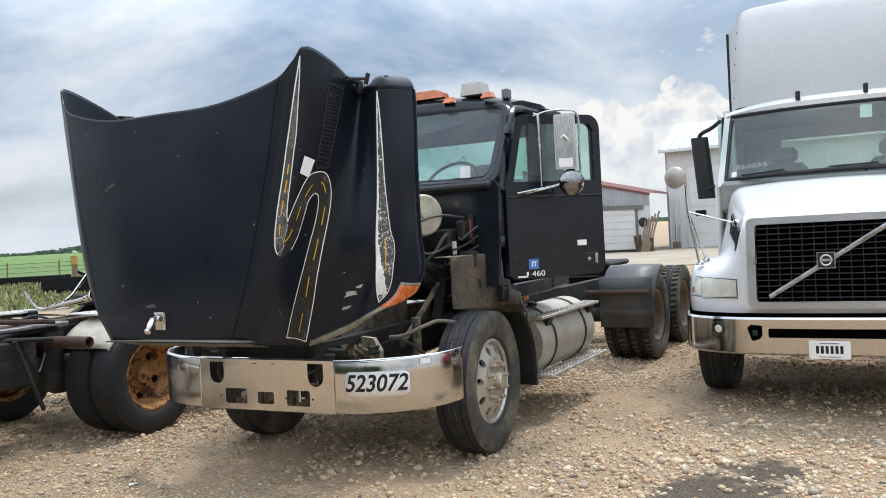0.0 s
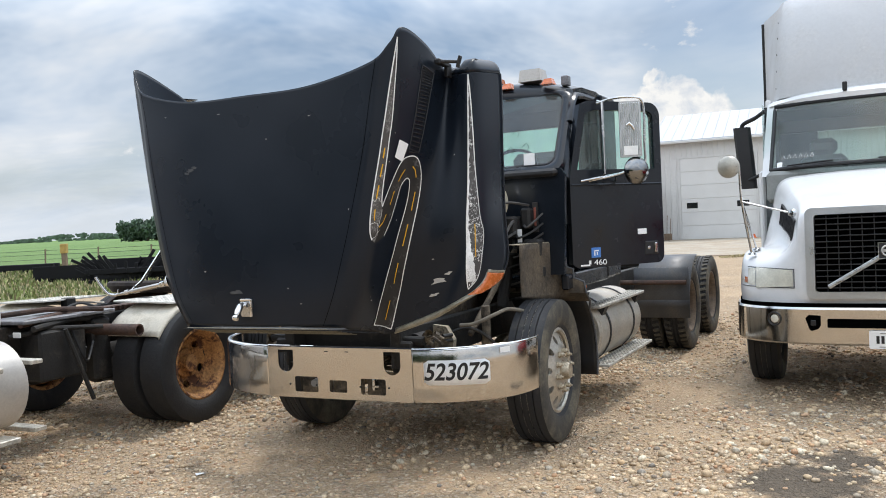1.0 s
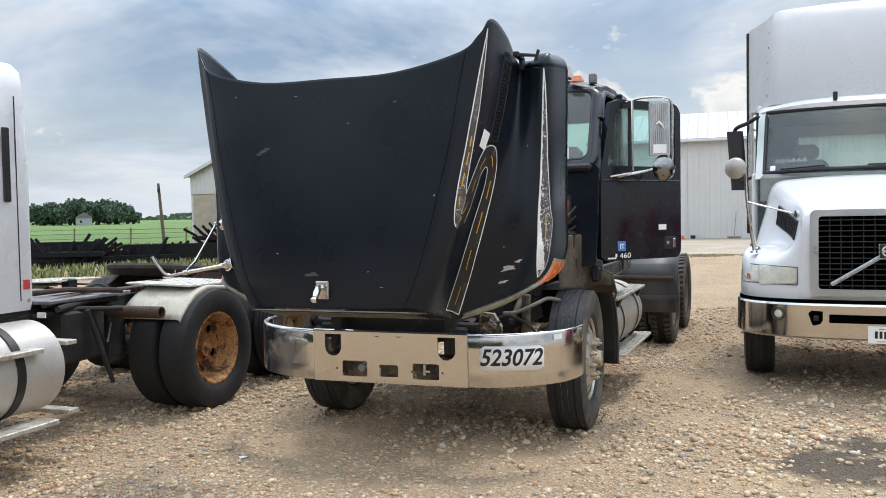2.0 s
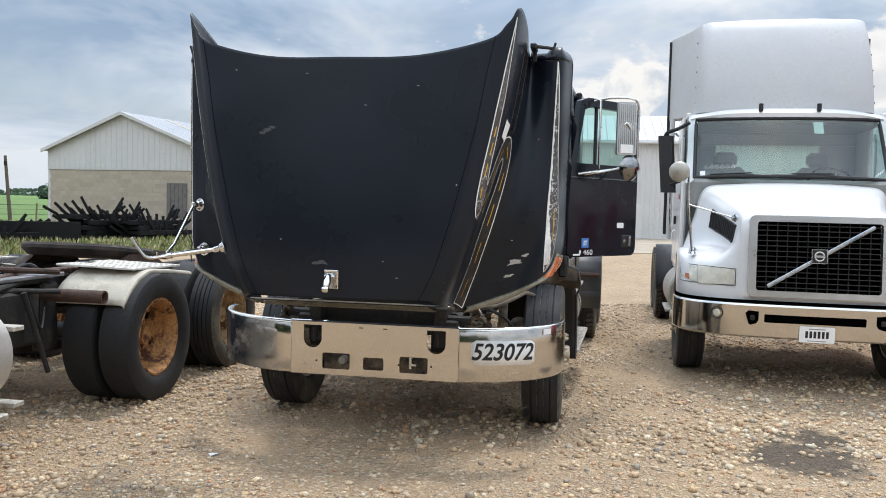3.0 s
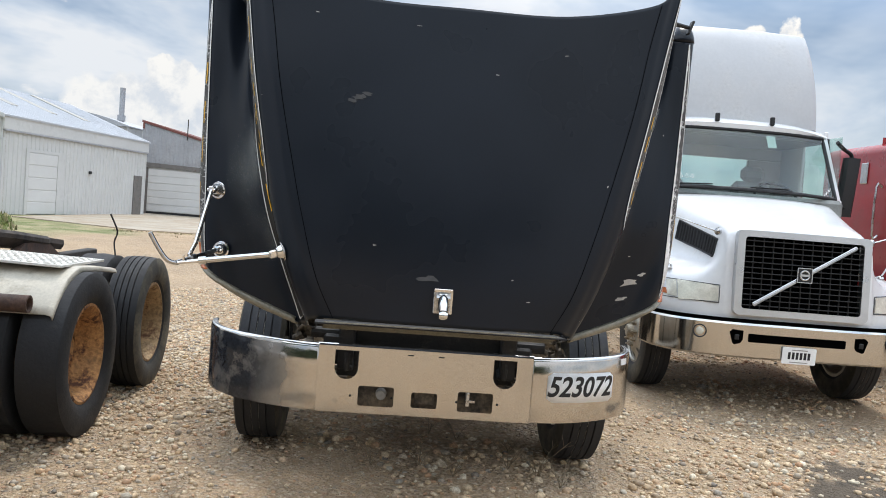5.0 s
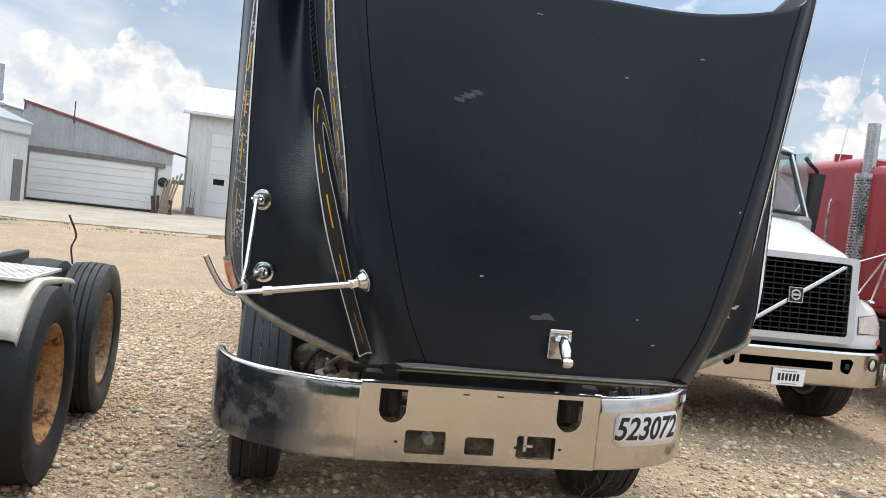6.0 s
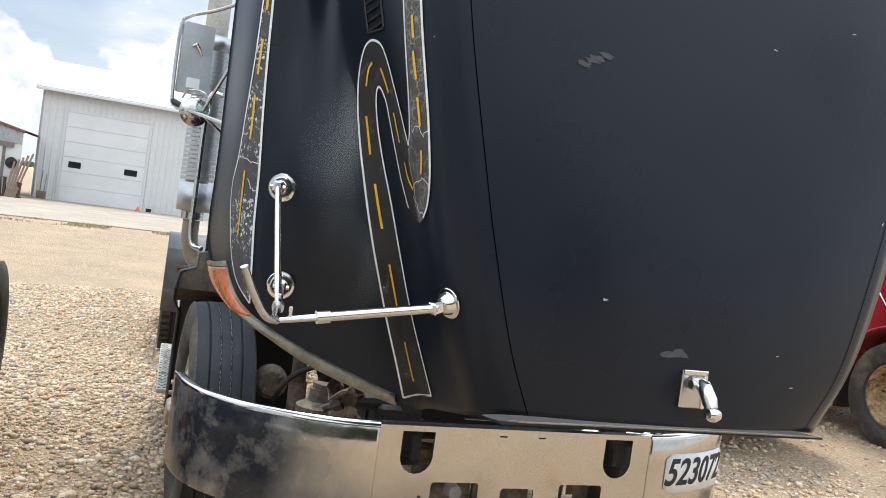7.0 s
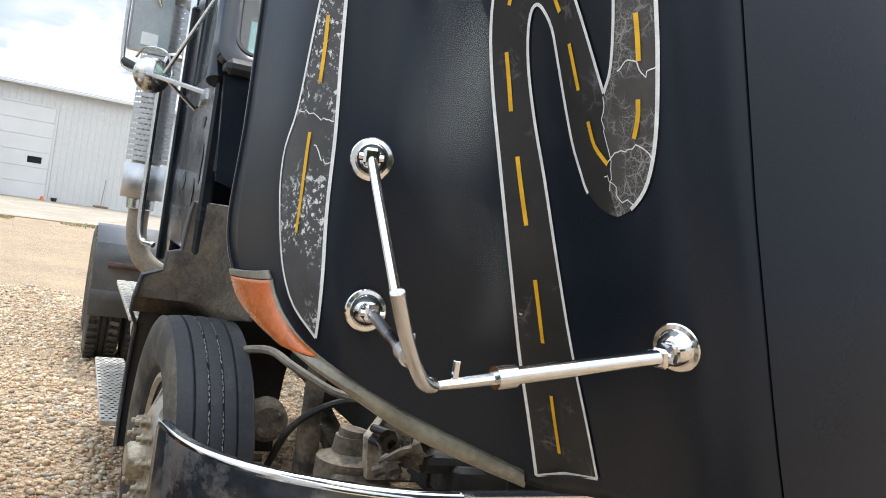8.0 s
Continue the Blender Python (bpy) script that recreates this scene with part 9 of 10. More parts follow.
        for z, x, ya in ((0.82, 1.20, -1.90), (0.34, 1.24, -1.83)):
            part("tank_step", Geo().box(s * x - 0.10, s * x + 0.07, -2.9, ya, z - 0.035, z, 0.006), M["checker_alu"], tk)
            part("step_arm", Geo().box(s * 0.6, s * 1.18, -1.62, -1.52, z - 0.03, z, 0.004) if s > 0 else Geo().box(-1.18, -0.6, -1.62, -1.52, z - 0.03, z, 0.004), M["checker_alu"], tk)
    part("cross_tank", Geo().tube([(-0.38, -0.95, 0.62), (0.38, -0.95, 0.62)], 0.13, 20), C, t)
    part("tool_box", Geo().box(0.36, 0.70, -1.15, -0.7, 0.55, 0.95, 0.02), C, t)
    part("catwalk", Geo().box(-0.45, 0.62, -1.30, -0.35, 1.02, 1.05, 0.006, pose(0, 0, 0, 0, 0, 3)), M["grey_plate"], t, "worn grey deck plate")
    for k, (x0, y0, x1, y1, z) in enumerate(((0.62, -1.25, 0.45, -0.3, 1.02), (0.70, -1.2, 0.52, -0.35, 0.98), (0.2, -1.2, 0.75, -0.55, 1.07), (0.55, -1.3, 0.80, -0.62, 0.93))):
        part("pipe", Geo().tube([(x0, y0, z), (0.5 * (x0 + x1), 0.5 * (y0 + y1), z + 0.03), (x1, y1, z)], 0.028 - 0.003 * k, 8), C if k % 2 else M["rusty_steel"], t)
    g = Geo()
    g.tube(spline([(0.70, -0.85, 0.95), (0.74, -0.8, 0.75), (0.72, -0.72, 0.66), (0.66, -0.6, 0.8)], 5), 0.012, 6).tube(spline([(0.45, -0.9, 1.0), (0.5, -0.6, 1.12), (0.42, -0.3, 1.05)], 5), 0.012, 6)
    part("air_line", g, M["black_plastic"], t)
    # cab from behind its door: white side with rounded roof
    o = []
    for z, w in ((1.03, 0.88), (1.10, 0.90), (2.0, 0.90), (2.55, 0.88), (2.68, 0.85), (2.74, 0.78)):
        o.append([(x, -2.45 + y, z) for x, y in rrect(w, 0.86, 0.06, 4)])
    cab = part("cab", Geo().loft(o), M["cab_white"], t, "white cab with a red sticker", smooth=40)
    part("door_line", Geo().box(0.897, 0.903, -1.728, -1.720, 1.1, 2.5, 0.001), M["ink"], cab)
    part("door_handle", Geo().box(0.90, 0.915, -1.84, -1.78, 1.78, 2.28, 0.006), M["black_plastic"], cab)
    part("sticker", Geo().box(0.900, 0.904, -1.70, -1.645, 1.18, 1.245, 0.0005), M["red_sticker"], cab, "small red sticker")
    part("drain_plug", Geo().lathe([(0.001, 0.004), (0.014, 0.003), (0.015, 0)], 12, pose(0.901, -1.655, 1.10)), M["hose_grey"], cab)
    part("cab_sill", Geo().box(-0.86, 0.86, -3.2, -1.62, 0.98, 1.04, 0.015), M["black_plastic"], cab)
    part("data_plate", Geo().box(0.62, 0.70, -1.32, -1.31, 0.93, 0.97, 0.001), M["paper"], t)


build_truck_c()


# ---- buildings across the yard ----
def ribs(geo, x0, x1, z0f, z1f, y, step, m=None, w=0.05, d=0.025):
    """Standing ribs of metal siding on the face y, between heights given as functions of x."""
    n = max(1, int((x1 - x0) / step))
    for k in range(n + 1):
        x = x0 + (x1 - x0) * k / n
        z0, z1 = z0f(x), z1f(x)
        if z1 - z0 < 0.05:
            continue
        geo.add([(x - w, y, z0), (x + w, y, z0), (x + w * 0.5, y - d, z0), (x - w * 0.5, y - d, z0), (x - w, y, z1), (x + w, y, z1), (x + w * 0.5, y - d, z1), (x - w * 0.5, y - d, z1)],
                [(0, 4, 7, 3), (3, 7, 6, 2), (2, 6, 5, 1), (4, 5, 6, 7)], m)


def panel_door(parent, x0, x1, z0, z1, y, rows, name="overhead_door", label="white sectional overhead door", windows=()):
    geo = Geo().box(x0, x1, y - 0.02, y + 0.04, z0, z1, 0.004)
    d = part(name, geo, M["door_white"], parent, label)
    h = (z1 - z0) / rows
    for k in range(rows):
        part("door_panel", Geo().box(x0 + 0.02, x1 - 0.02, y - 0.045, y - 0.02, z0 + k * h + 0.015, z0 + (k + 1) * h - 0.015, 0.01), M["door_white"], d)
    for xa, xb, za, zb in windows:
        part("window_pane", Geo().box(xa, xb, y - 0.06, y - 0.045, za, zb, 0.006), M["dark_glass"], d)
    return d


def build_block_shed():
    """Gabled shed: concrete block below, white metal above; a long metal flank."""
    ang = math.degrees(math.atan2(0.816, 0.578))
    # local: x along the flank away from the corner, y to the left along the gable
    m = pose(-2.2, 39.1, 0, 0, 0, ang)
    t = thing("block_shed", "gabled shed of tan block and white metal siding", "building", m)
    W_, Ln, eave, peak = 9.0, 12.6, 3.95, 5.6
    # gable end faces -x; plane x = 0, y from 0 to W_
    mg = pose(0, 0, 0, 0, 0, -90)      # takes (x, y, z) to (y, -x, z): panel x runs from -W_ to 0
    top = lambda x: eave + (peak - eave) * (1 - abs(x + W_ / 2) / (W_ / 2))
    wall = part("gable_wall", Geo().prism([(-W_, 0), (0, 0), (0, eave), (-W_ / 2, peak), (-W_, eave)], 0.006, 0.2, mg), M["mortar"], t)
    met = part("gable_siding", Geo().prism([(-W_, 3.02), (0, 3.02), (0, eave), (-W_ / 2, peak), (-W_, eave)], -0.03, 0.004, mg), M["white_siding"], t, "white ribbed metal gable")
    g = Geo()
    ribs(g, -W_ + 0.1, -0.1, lambda x: 3.03, lambda x: top(x) - 0.02, -0.03, 0.3, mg)
    part("siding_rib", g, M["white_siding"], met)
    part("corner_trim", Geo().box(-0.45, 0.03, -0.02, 0.1, 0.0, 3.05, 0.01, mg), M["white_siding"], t)
    me = Geo().box(-0.197, 0.197, 0.0, 0.06, 0.004, 0.196, 0.008).mesh("block", M["block"], 30)
    rows = 15
    for r in range(rows):
        x = -W_ + 0.1 + (0.2 if r % 2 else 0.0)
        while x + 0.4 < -0.40:
            if not (-2.15 < x + 0.2 < -0.95 and 0.0 < r * 0.2 < 2.45):
                part("block", me, None, wall, m=mg @ pose(x + 0.2, 0.0, 0.2 * r))
            x += 0.4
    hatch = part("boarded_window", Geo().box(-2.1, -1.0, -0.02, 0.06, 0.9, 2.45, 0.01, mg), M["weathered_wood"], t, "boarded opening of grey weathered planks")
    for k in range(5):
        part("plank", Geo().box(-2.1 + 0.22 * k + 0.006, -1.88 + 0.22 * k - 0.006, -0.045, -0.02, 0.9, 2.45, 0.006, mg), M["weathered_wood"], hatch)
    # flank: plane y = 0 facing -y, x from 0 to Ln
    fl = part("flank_wall", Geo().box(0, Ln, 0.0, 0.15, 0, eave, 0.01), M["white_siding"], t, "white metal flank")
    g = Geo()
    ribs(g, 0.1, Ln - 0.1, lambda x: 0.02 if not 1.55 < x < 4.3 else 2.75, lambda x: eave - 0.45, 0.0, 0.3)
    part("siding_rib", g, M["white_siding"], fl)
    part("fascia", Geo().box(-0.1, Ln, -0.10, 0.0, eave - 0.55, eave + 0.02, 0.02), M["white_siding"], fl)
    # grey strip paints the shade under the fascia
    part("soffit_line", Geo().box(-0.05, Ln, -0.12, -0.03, eave - 0.62, eave - 0.55, 0.01), M["grey_siding"], fl)
    part("door_reveal", frame_panel([(1.55, 0.0), (4.3, 0.0), (4.3, 2.75), (1.55, 2.75)], [(1.72, 0.0), (3.9, 0.0), (3.9, 2.62), (1.72, 2.62)], -0.05, 0.03), M["white_siding"], fl)
    panel_door(t, 1.72, 3.9, 0.02, 2.62, 0.0, 5)
    part("side_door", Geo().box(11.2, 12.1, -0.05, 0.02, 0.02, 2.1, 0.01), M["weathered_wood"], t, "weathered grey wooden door")
    part("wall_lamp", Geo().box(6.6, 6.75, -0.1, 0.0, 1.95, 2.08, 0.01), M["black_plastic"], t)
    # roof: two slopes with ribs
    for s, ya, yb in ((0, -0.15, W_ / 2), (1, W_ / 2, W_ + 0.15)):
        za, zb = (eave - 0.05, peak + 0.02) if s == 0 else (peak + 0.02, eave - 0.05)
        rf = part("roof_slope", Geo().loft([[(-0.25, ya, za), (Ln + 0.1, ya, za), (Ln + 0.1, ya, za + 0.08), (-0.25, ya, za + 0.08)], [(-0.25, yb, zb), (Ln + 0.1, yb, zb), (Ln + 0.1, yb, zb + 0.08), (-0.25, yb, zb + 0.08)]]), M["roof_metal"], t, "white metal roof slope with greyed strips")
        g = Geo()
        for k in range(42):
            x = -0.2 + 0.305 * k
            g.tube([(x, ya, za + 0.085), (x, yb, zb + 0.085)], 0.025, 4, False)
        part("roof_rib", g, M["roof_metal"], rf)
        g = Geo()
        for x in (2.6, 5.6, 8.6):
            g.loft([[(x + d, ya + (yb - ya) * 0.35, za + (zb - za) * 0.35 + 0.115), (x + d, ya + (yb - ya) * 0.98, za + (zb - za) * 0.98 + 0.115), (x + d, ya + (yb - ya) * 0.98, za + (zb - za) * 0.98 + 0.09), (x + d, ya + (yb - ya) * 0.35, za + (zb - za) * 0.35 + 0.09)] for d in (0, 0.6)])
        part("roof_light", g, M["roof_tan"], rf, "grey translucent roof strips")
    for sgn in (1, -1):
        a, b = ((-0.27, -0.18, eave - 0.02), (-0.27, W_ / 2, peak + 0.06)) if sgn > 0 else ((-0.27, W_ / 2, peak + 0.06), (-0.27, W_ + 0.18, eave - 0.02))
        part("barge_board", Geo().loft([[(p[0] - 0.03, p[1], p[2] - 0.1), (p[0] + 0.03, p[1], p[2] - 0.1), (p[0] + 0.03, p[1], p[2] + 0.06), (p[0] - 0.03, p[1], p[2] + 0.06)] for p in (a, b)]), M["white_siding"], t)
    part("back_wall", Geo().box(Ln - 0.15, Ln, 0, W_, 0, eave, 0.01), M["white_siding"], t)
    part("far_wall", Geo().box(0, Ln, W_ - 0.15, W_, 0, eave, 0.01), M["white_siding"], t)


def build_lean_shed():
    """Low shed with a wide roll door under a sloping metal front."""
    ang = math.degrees(math.atan2(-0.498, 0.867))
    t = thing("garage_shed", "low metal shed with a wide white overhead door", "building", pose(5.6, 52.3, 0, 0, 0, ang))
    L_ = 7.6
    top = lambda x: 5.25 - 1.85 * x / L_
    fr = part("front_wall", Geo().prism([(-0.3, 0), (L_, 0), (L_, top(L_)), (-0.3, top(-0.3))], 0.0, 0.15), M["white_siding"], t)
    g = Geo().prism([(-0.3, 2.95), (L_, 2.75), (L_, top(L_)), (-0.3, top(-0.3))], -0.04, 0.0)
    up = part("upper_siding", g, M["grey_siding"], t, "bare grey ribbed metal front")
    g = Geo()
    ribs(g, -0.2, L_ - 0.1, lambda x: 2.95 - 0.2 * x / L_, lambda x: top(x) - 0.03, -0.04, 0.25)
    part("siding_rib", g, M["grey_siding"], up)
    part("lintel_board", Geo().loft([[(-0.25, -0.12, 2.72), (-0.25, -0.03, 2.72), (-0.25, -0.03, 2.98), (-0.25, -0.12, 2.98)], [(L_ - 0.35, -0.12, 2.52), (L_ - 0.35, -0.03, 2.52), (L_ - 0.35, -0.03, 2.76), (L_ - 0.35, -0.12, 2.76)]]), M["weathered_wood"], t, "weathered timber lintel")
    panel_door(t, 0.15, 6.75, 0.16, 2.62, -0.01, 6)
    # dark strip paints the shade of the gap below the door
    part("door_gap", Geo().box(0.15, 6.75, -0.06, 0.0, 0.0, 0.15, 0.004), M["dark_inside"], t)
    part("jamb", Geo().box(-0.05, 0.13, -0.06, 0.0, 0, 2.7, 0.01), M["weathered_wood"], t)
    part("jamb", Geo().box(6.77, 6.9, -0.06, 0.0, 0, 2.6, 0.01), M["weathered_wood"], t)
    rf = part("roof_edge", Geo().loft([[(-0.35, y, top(-0.35) + z), (L_ + 0.1, y, top(L_ + 0.1) + z)] for y, z in ((-0.12, -0.08), (-0.12, 0.06), (8.0, 0.06), (8.0, -0.08))], close=False).box(-0.3, -0.2, -0.1, 8, 4.9, 5.3, 0.01), M["rust_edge"], t, "rust-edged metal roof", smooth=0)
    part("whip_aerial", Geo().tube([(2.3, -0.1, 4.4), (2.3, -0.1, 5.6)], 0.03, 6), M["chassis"], t)
    part("flank_wall", Geo().box(-0.35, -0.2, 0, 8.0, 0, 5.2, 0.01), M["white_siding"], t)
    # things along the front
    hub = solo("hung_hub", Geo().lathe([(0.03, 0.05), (0.10, 0.06), (0.26, 0.03), (0.28, 0.0), (0.26, -0.02), (0.001, -0.03)], 24), M["chassis"], "dark round plough disc hung on the wall", "disc", t.matrix_world @ pose(7.22, -0.06, 1.75, 0, 0, -90))
    for k, (x, h, w) in enumerate(((6.95, 0.9, 0.16), (7.15, 0.95, 0.14), (7.75, 0.75, 0.2))):
        solo("steel_post", Geo().lathe([(0.001, 0.0), (w, 0.0), (w, -0.06), (w * 0.6, -0.10), (w * 0.55, -h), (w * 0.8, -h - 0.03), (0.001, -h - 0.03)], 16, pose(0, 0, 0.0, 0, 90 - 8 + 6 * k, 0) @ pose(0, 0, 0, 0, 0, 0)), M["rusty_steel"], "rusty upright steel drum leaning by the wall", "scrap", t.matrix_world @ pose(x, -0.5, 0.03))
    for k in range(5):
        solo("plank", Geo().box(-0.05, 0.05, -0.02, 0.02, 0, 1.9 + 0.15 * k, 0.004), M["wood"], "bare board leaning on the shed", "plank", t.matrix_world @ pose(7.25 + 0.10 * k, -0.75, 0.0, -16, 5 + 2 * k, 0), group="leaning boards")


def build_barn():
    """Tall white metal barn with an overhead door."""
    t = thing("barn", "tall white metal barn with a white overhead door", "building", pose(14.2, 52.0, 0, 0, 0, -25))
    Ln, dp, eave, ridge = 24.0, 12.0, 6.15, 8.3
    fw = part("front_wall", Geo().box(0, Ln, 0, 0.15, 0, eave, 0.01), M["white_siding"], t, "white ribbed metal wall")
    g = Geo()
    doors = ((1.35, 5.75, 5.05), (13.8, 18.2, 5.05))
    ribs(g, 0.15, Ln - 0.1, lambda x: next((h + 0.1 for a, b, h in doors if a - 0.1 < x < b + 0.1), 0.02), lambda x: eave - 0.05, 0.0, 0.32)
    part("siding_rib", g, M["white_siding"], fw)
    for a, b, h in doors:
        part("door_casing", frame_panel([(a - 0.12, 0), (b + 0.12, 0), (b + 0.12, h + 0.12), (a - 0.12, h + 0.12)], [(a, 0), (b, 0), (b, h), (a, h)], -0.06, 0.02), M["white_siding"], fw)
        panel_door(t, a, b, 0.02, h, 0.0, 6, windows=((a + 0.35, a + 1.0, 1.95, 2.3), (b - 1.1, b - 0.4, 1.95, 2.3)))
    part("walk_door", Geo().box(10.2, 11.2, -0.04, 0.02, 0.02, 2.15, 0.01), M["door_white"], t, "white walk-through door")
    part("side_wall", Geo().prism([(0, 0), (dp, 0), (dp, eave), (dp / 2, ridge), (0, eave)], -0.0, 0.15, pose(0.15, 0, 0, 0, 0, 90)), M["white_siding"], t)
    part("far_wall", Geo().prism([(0, 0), (dp, 0), (dp, eave), (dp / 2, ridge), (0, eave)], -0.0, 0.15, pose(Ln, 0, 0, 0, 0, 90)), M["white_siding"], t)
    part("back_wall", Geo().box(0, Ln, dp - 0.15, dp, 0, eave, 0.01), M["white_siding"], t)
    for s in (0, 1):
        ya, yb = (-0.35, dp / 2) if s == 0 else (dp / 2, dp + 0.35)
        za, zb = (eave - 0.05, ridge + 0.05) if s == 0 else (ridge + 0.05, eave - 0.05)
        rf = part("roof_slope", Geo().loft([[(-0.35, y, z), (Ln + 0.3, y, z), (Ln + 0.3, y, z + 0.09), (-0.35, y, z + 0.09)] for y, z in ((ya, za), (yb, zb))]), M["roof_metal"], t, "bright metal roof slope")
        g = Geo()
        for k in range(40):
            x = -0.3 + 0.615 * k
            g.tube([(x, ya, za + 0.095), (x, yb, zb + 0.095)], 0.03, 4, False)
        part("roof_rib", g, M["roof_metal"], rf)
    part("gutter", Geo().box(-0.35, Ln + 0.3, -0.45, -0.33, eave - 0.16, eave - 0.02, 0.02), M["white_siding"], t)
    m = t.matrix_world
    solo("traffic_cone", Geo().lathe([(0.001, 0.0), (0.16, 0.0), (0.16, -0.03), (0.11, -0.035), (0.05, -0.22), (0.001, -0.23)], 20, pose(0, 0, 0, 0, 90, 0)), M["orange"], "orange cone standing by the barn door", "cone", m @ pose(5.6, -0.9, 0.03))
    solo("black_bucket", Geo().lathe([(0.001, 0.0), (0.14, 0.0), (0.16, -0.2), (0.15, -0.2), (0.001, -0.19)], 16, pose(0, 0, 0, 0, 90, 0)), M["black_plastic"], "small black bucket by the barn door", "bucket", m @ pose(6.2, -0.4, 0.03))
    solo("push_broom", Geo().tube([(0, -0.35, 0.1), (0.12, -0.05, 1.6)], 0.018, 6).box(-0.4, 0.4, -0.42, -0.30, 0.0, 0.12, 0.02), M["wood"], "push broom leaning on the barn wall", "broom", m @ pose(8.6, -0.05, 0.03))
    for x, h in ((0.45, 1.55), (0.65, 1.35)):
        solo("shovel", Geo().tube([(0, -0.25, 0.1), (0.05, -0.06, h)], 0.02, 6).box(-0.14, 0.14, -0.40, -0.36, 0.0, 0.42, 0.015), M["wood"], "shovel leaning on the barn wall", "shovel", m @ pose(x, -0.1, 0.03))


def build_back_shed():
    """Shed behind the block shed: rounded white roof with a flue."""
    t = thing("rear_shed", "white metal shed with a flue behind the block shed", "building", pose(3.4, 54.0, 0, 0, 0, -30))
    part("shed_wall", Geo().box(-7.0, 1.4, 0, 6, 0, 5.0, 0.02), M["white_siding"], t)
    rf = part("shed_roof", Geo().loft([[(x, y, 5.0 + 0.75 * (1 - ((x + 2.8) / 4.3) ** 2)) for x in np.linspace(-7.1, 1.5, 15)] + [(1.5, y, 4.95), (-7.1, y, 4.95)] for y in (-0.15, 6.1)]), M["roof_metal"], t)
    part("flue", Geo().tube([(0.2, 2.0, 5.2), (0.2, 2.0, 7.4)], 0.16, 12).tube([(0.2, 2.0, 5.4), (0.2, 2.0, 5.75)], 0.24, 12), M["grey_siding"], t, "grey metal flue pipe")


build_block_shed()
build_lean_shed()
build_barn()
build_back_shed()
solo("concrete_apron", Geo().loft([[(-1.8, 37.9, z), (2.0, 32.6, z), (11.0, 30.6, z), (45.0, 24.0, z), (70.0, 52.0, z), (10.0, 60.0, z)] for z in (-0.2, 0.03)]), M["concrete"], "pale worn concrete apron before the sheds", "pavement", kind="structure")


# ---- scrap, fence, field and trees ----
def build_scrap():
    """Stacks of black welded frames with upturned arms, by the block shed and out on the grass."""
    def rack(seed, m):
        rng = random.Random(seed)
        t = thing("welded_rack", "black welded rack with upturned steel arms, stacked", "scrap metal", m, group="stacked steel frames")
        for y in (0.0, 0.83):
            part("rail", Geo().box(-1.5, 1.5, y - 0.05, y + 0.05, 0.0, 0.19, 0.01), M["scrap_black"], t)
        part("deck", Geo().box(-1.48, 1.48, 0.05, 0.78, 0.05, 0.10, 0.008), M["scrap_black"], t)
        for k in range(7):
            x = -1.42 + 0.47 * k
            part("cross_bar", Geo().box(x - 0.05, x + 0.05, -0.075, 0.90, 0.02, 0.17, 0.008), M["scrap_black"], t)
        # flat bars that fan out over both ends, a few short lugs between them
        for s in (-1, 1):
            for k in range(5):
                x, y, a = s * (0.62 + 0.21 * k), -0.02 + 0.2 * k + rng.uniform(-0.05, 0.05), 52 - 6 * k + rng.uniform(-4, 4)
                part("arm", Geo().box(0.0, rng.uniform(0.62, 0.95), -0.022, 0.022, -0.055, 0.055, 0.006), M["scrap_black"], t, m=pose(x, y, 0.18, 0, -a if s > 0 else a - 180, 0))
        for k in range(3):
            x = -0.35 + 0.35 * k + rng.uniform(-0.08, 0.08)
            part("lug", Geo().box(x - 0.05, x + 0.05, -0.04, 0.04, 0.15, 0.36 + rng.uniform(0, 0.1), 0.008), M["scrap_black"], t)
        return t
    spots = [(-5.9, 36.9, 52, 0), (-5.8, 37.0, 50, 0.20), (-6.0, 36.8, 54, 0.40), (-5.7, 36.9, 49, 0.60), (-6.3, 36.6, 52, 0.82), (-3.9, 37.3, 50, 0), (-3.8, 37.2, 46, 0.2), (-4.0, 37.4, 56, 0.4), (-4.2, 37.2, 50, 0.62),
             (-11.8, 31.5, 8, 0), (-11.6, 31.6, 12, 0.2), (-11.9, 31.4, 4, 0.4), (-12.9, 33.0, -10, 0.0), (-9.6, 32.4, 10, 0), (-9.4, 32.5, 14, 0.2)]
    racks = []
    for k, (x, y, a, z) in enumerate(spots):
        m = pose(x, y, z, 0, 0, a)
        racks.append(rack(k, m) if k < 3 else copy_thing(racks[k % 3], m))
    for x, y, a, w, h in ((-12.6, 33.3, 6, 3.0, 0.75), (-8.4, 33.4, 4, 3.4, 0.6), (-16.0, 36.0, 10, 2.6, 0.5)):
        b = thing("steel_bin", "black steel bin among the weeds", "bin", pose(x, y, 0, 0, 0, a))
        part("bin_side", Geo().box(-w / 2, w / 2, -0.5, -0.44, 0.15, h + 0.15, 0.01), M["scrap_black"], b)
        part("bin_side", Geo().box(-w / 2, w / 2, 0.44, 0.5, 0.15, h + 0.15, 0.01), M["scrap_black"], b)
        part("bin_floor", Geo().box(-w / 2, w / 2, -0.44, 0.44, 0.0, 0.15, 0.01), M["scrap_black"], b)
        part("bin_end", Geo().box(-w / 2, -w / 2 + 0.06, -0.44, 0.44, 0.15, h + 0.15, 0.01), M["scrap_black"], b)
        part("bin_rim", Geo().tube([(-w / 2, -0.47, h + 0.16), (w / 2, -0.47, h + 0.16)], 0.03, 6), M["scrap_black"], b)
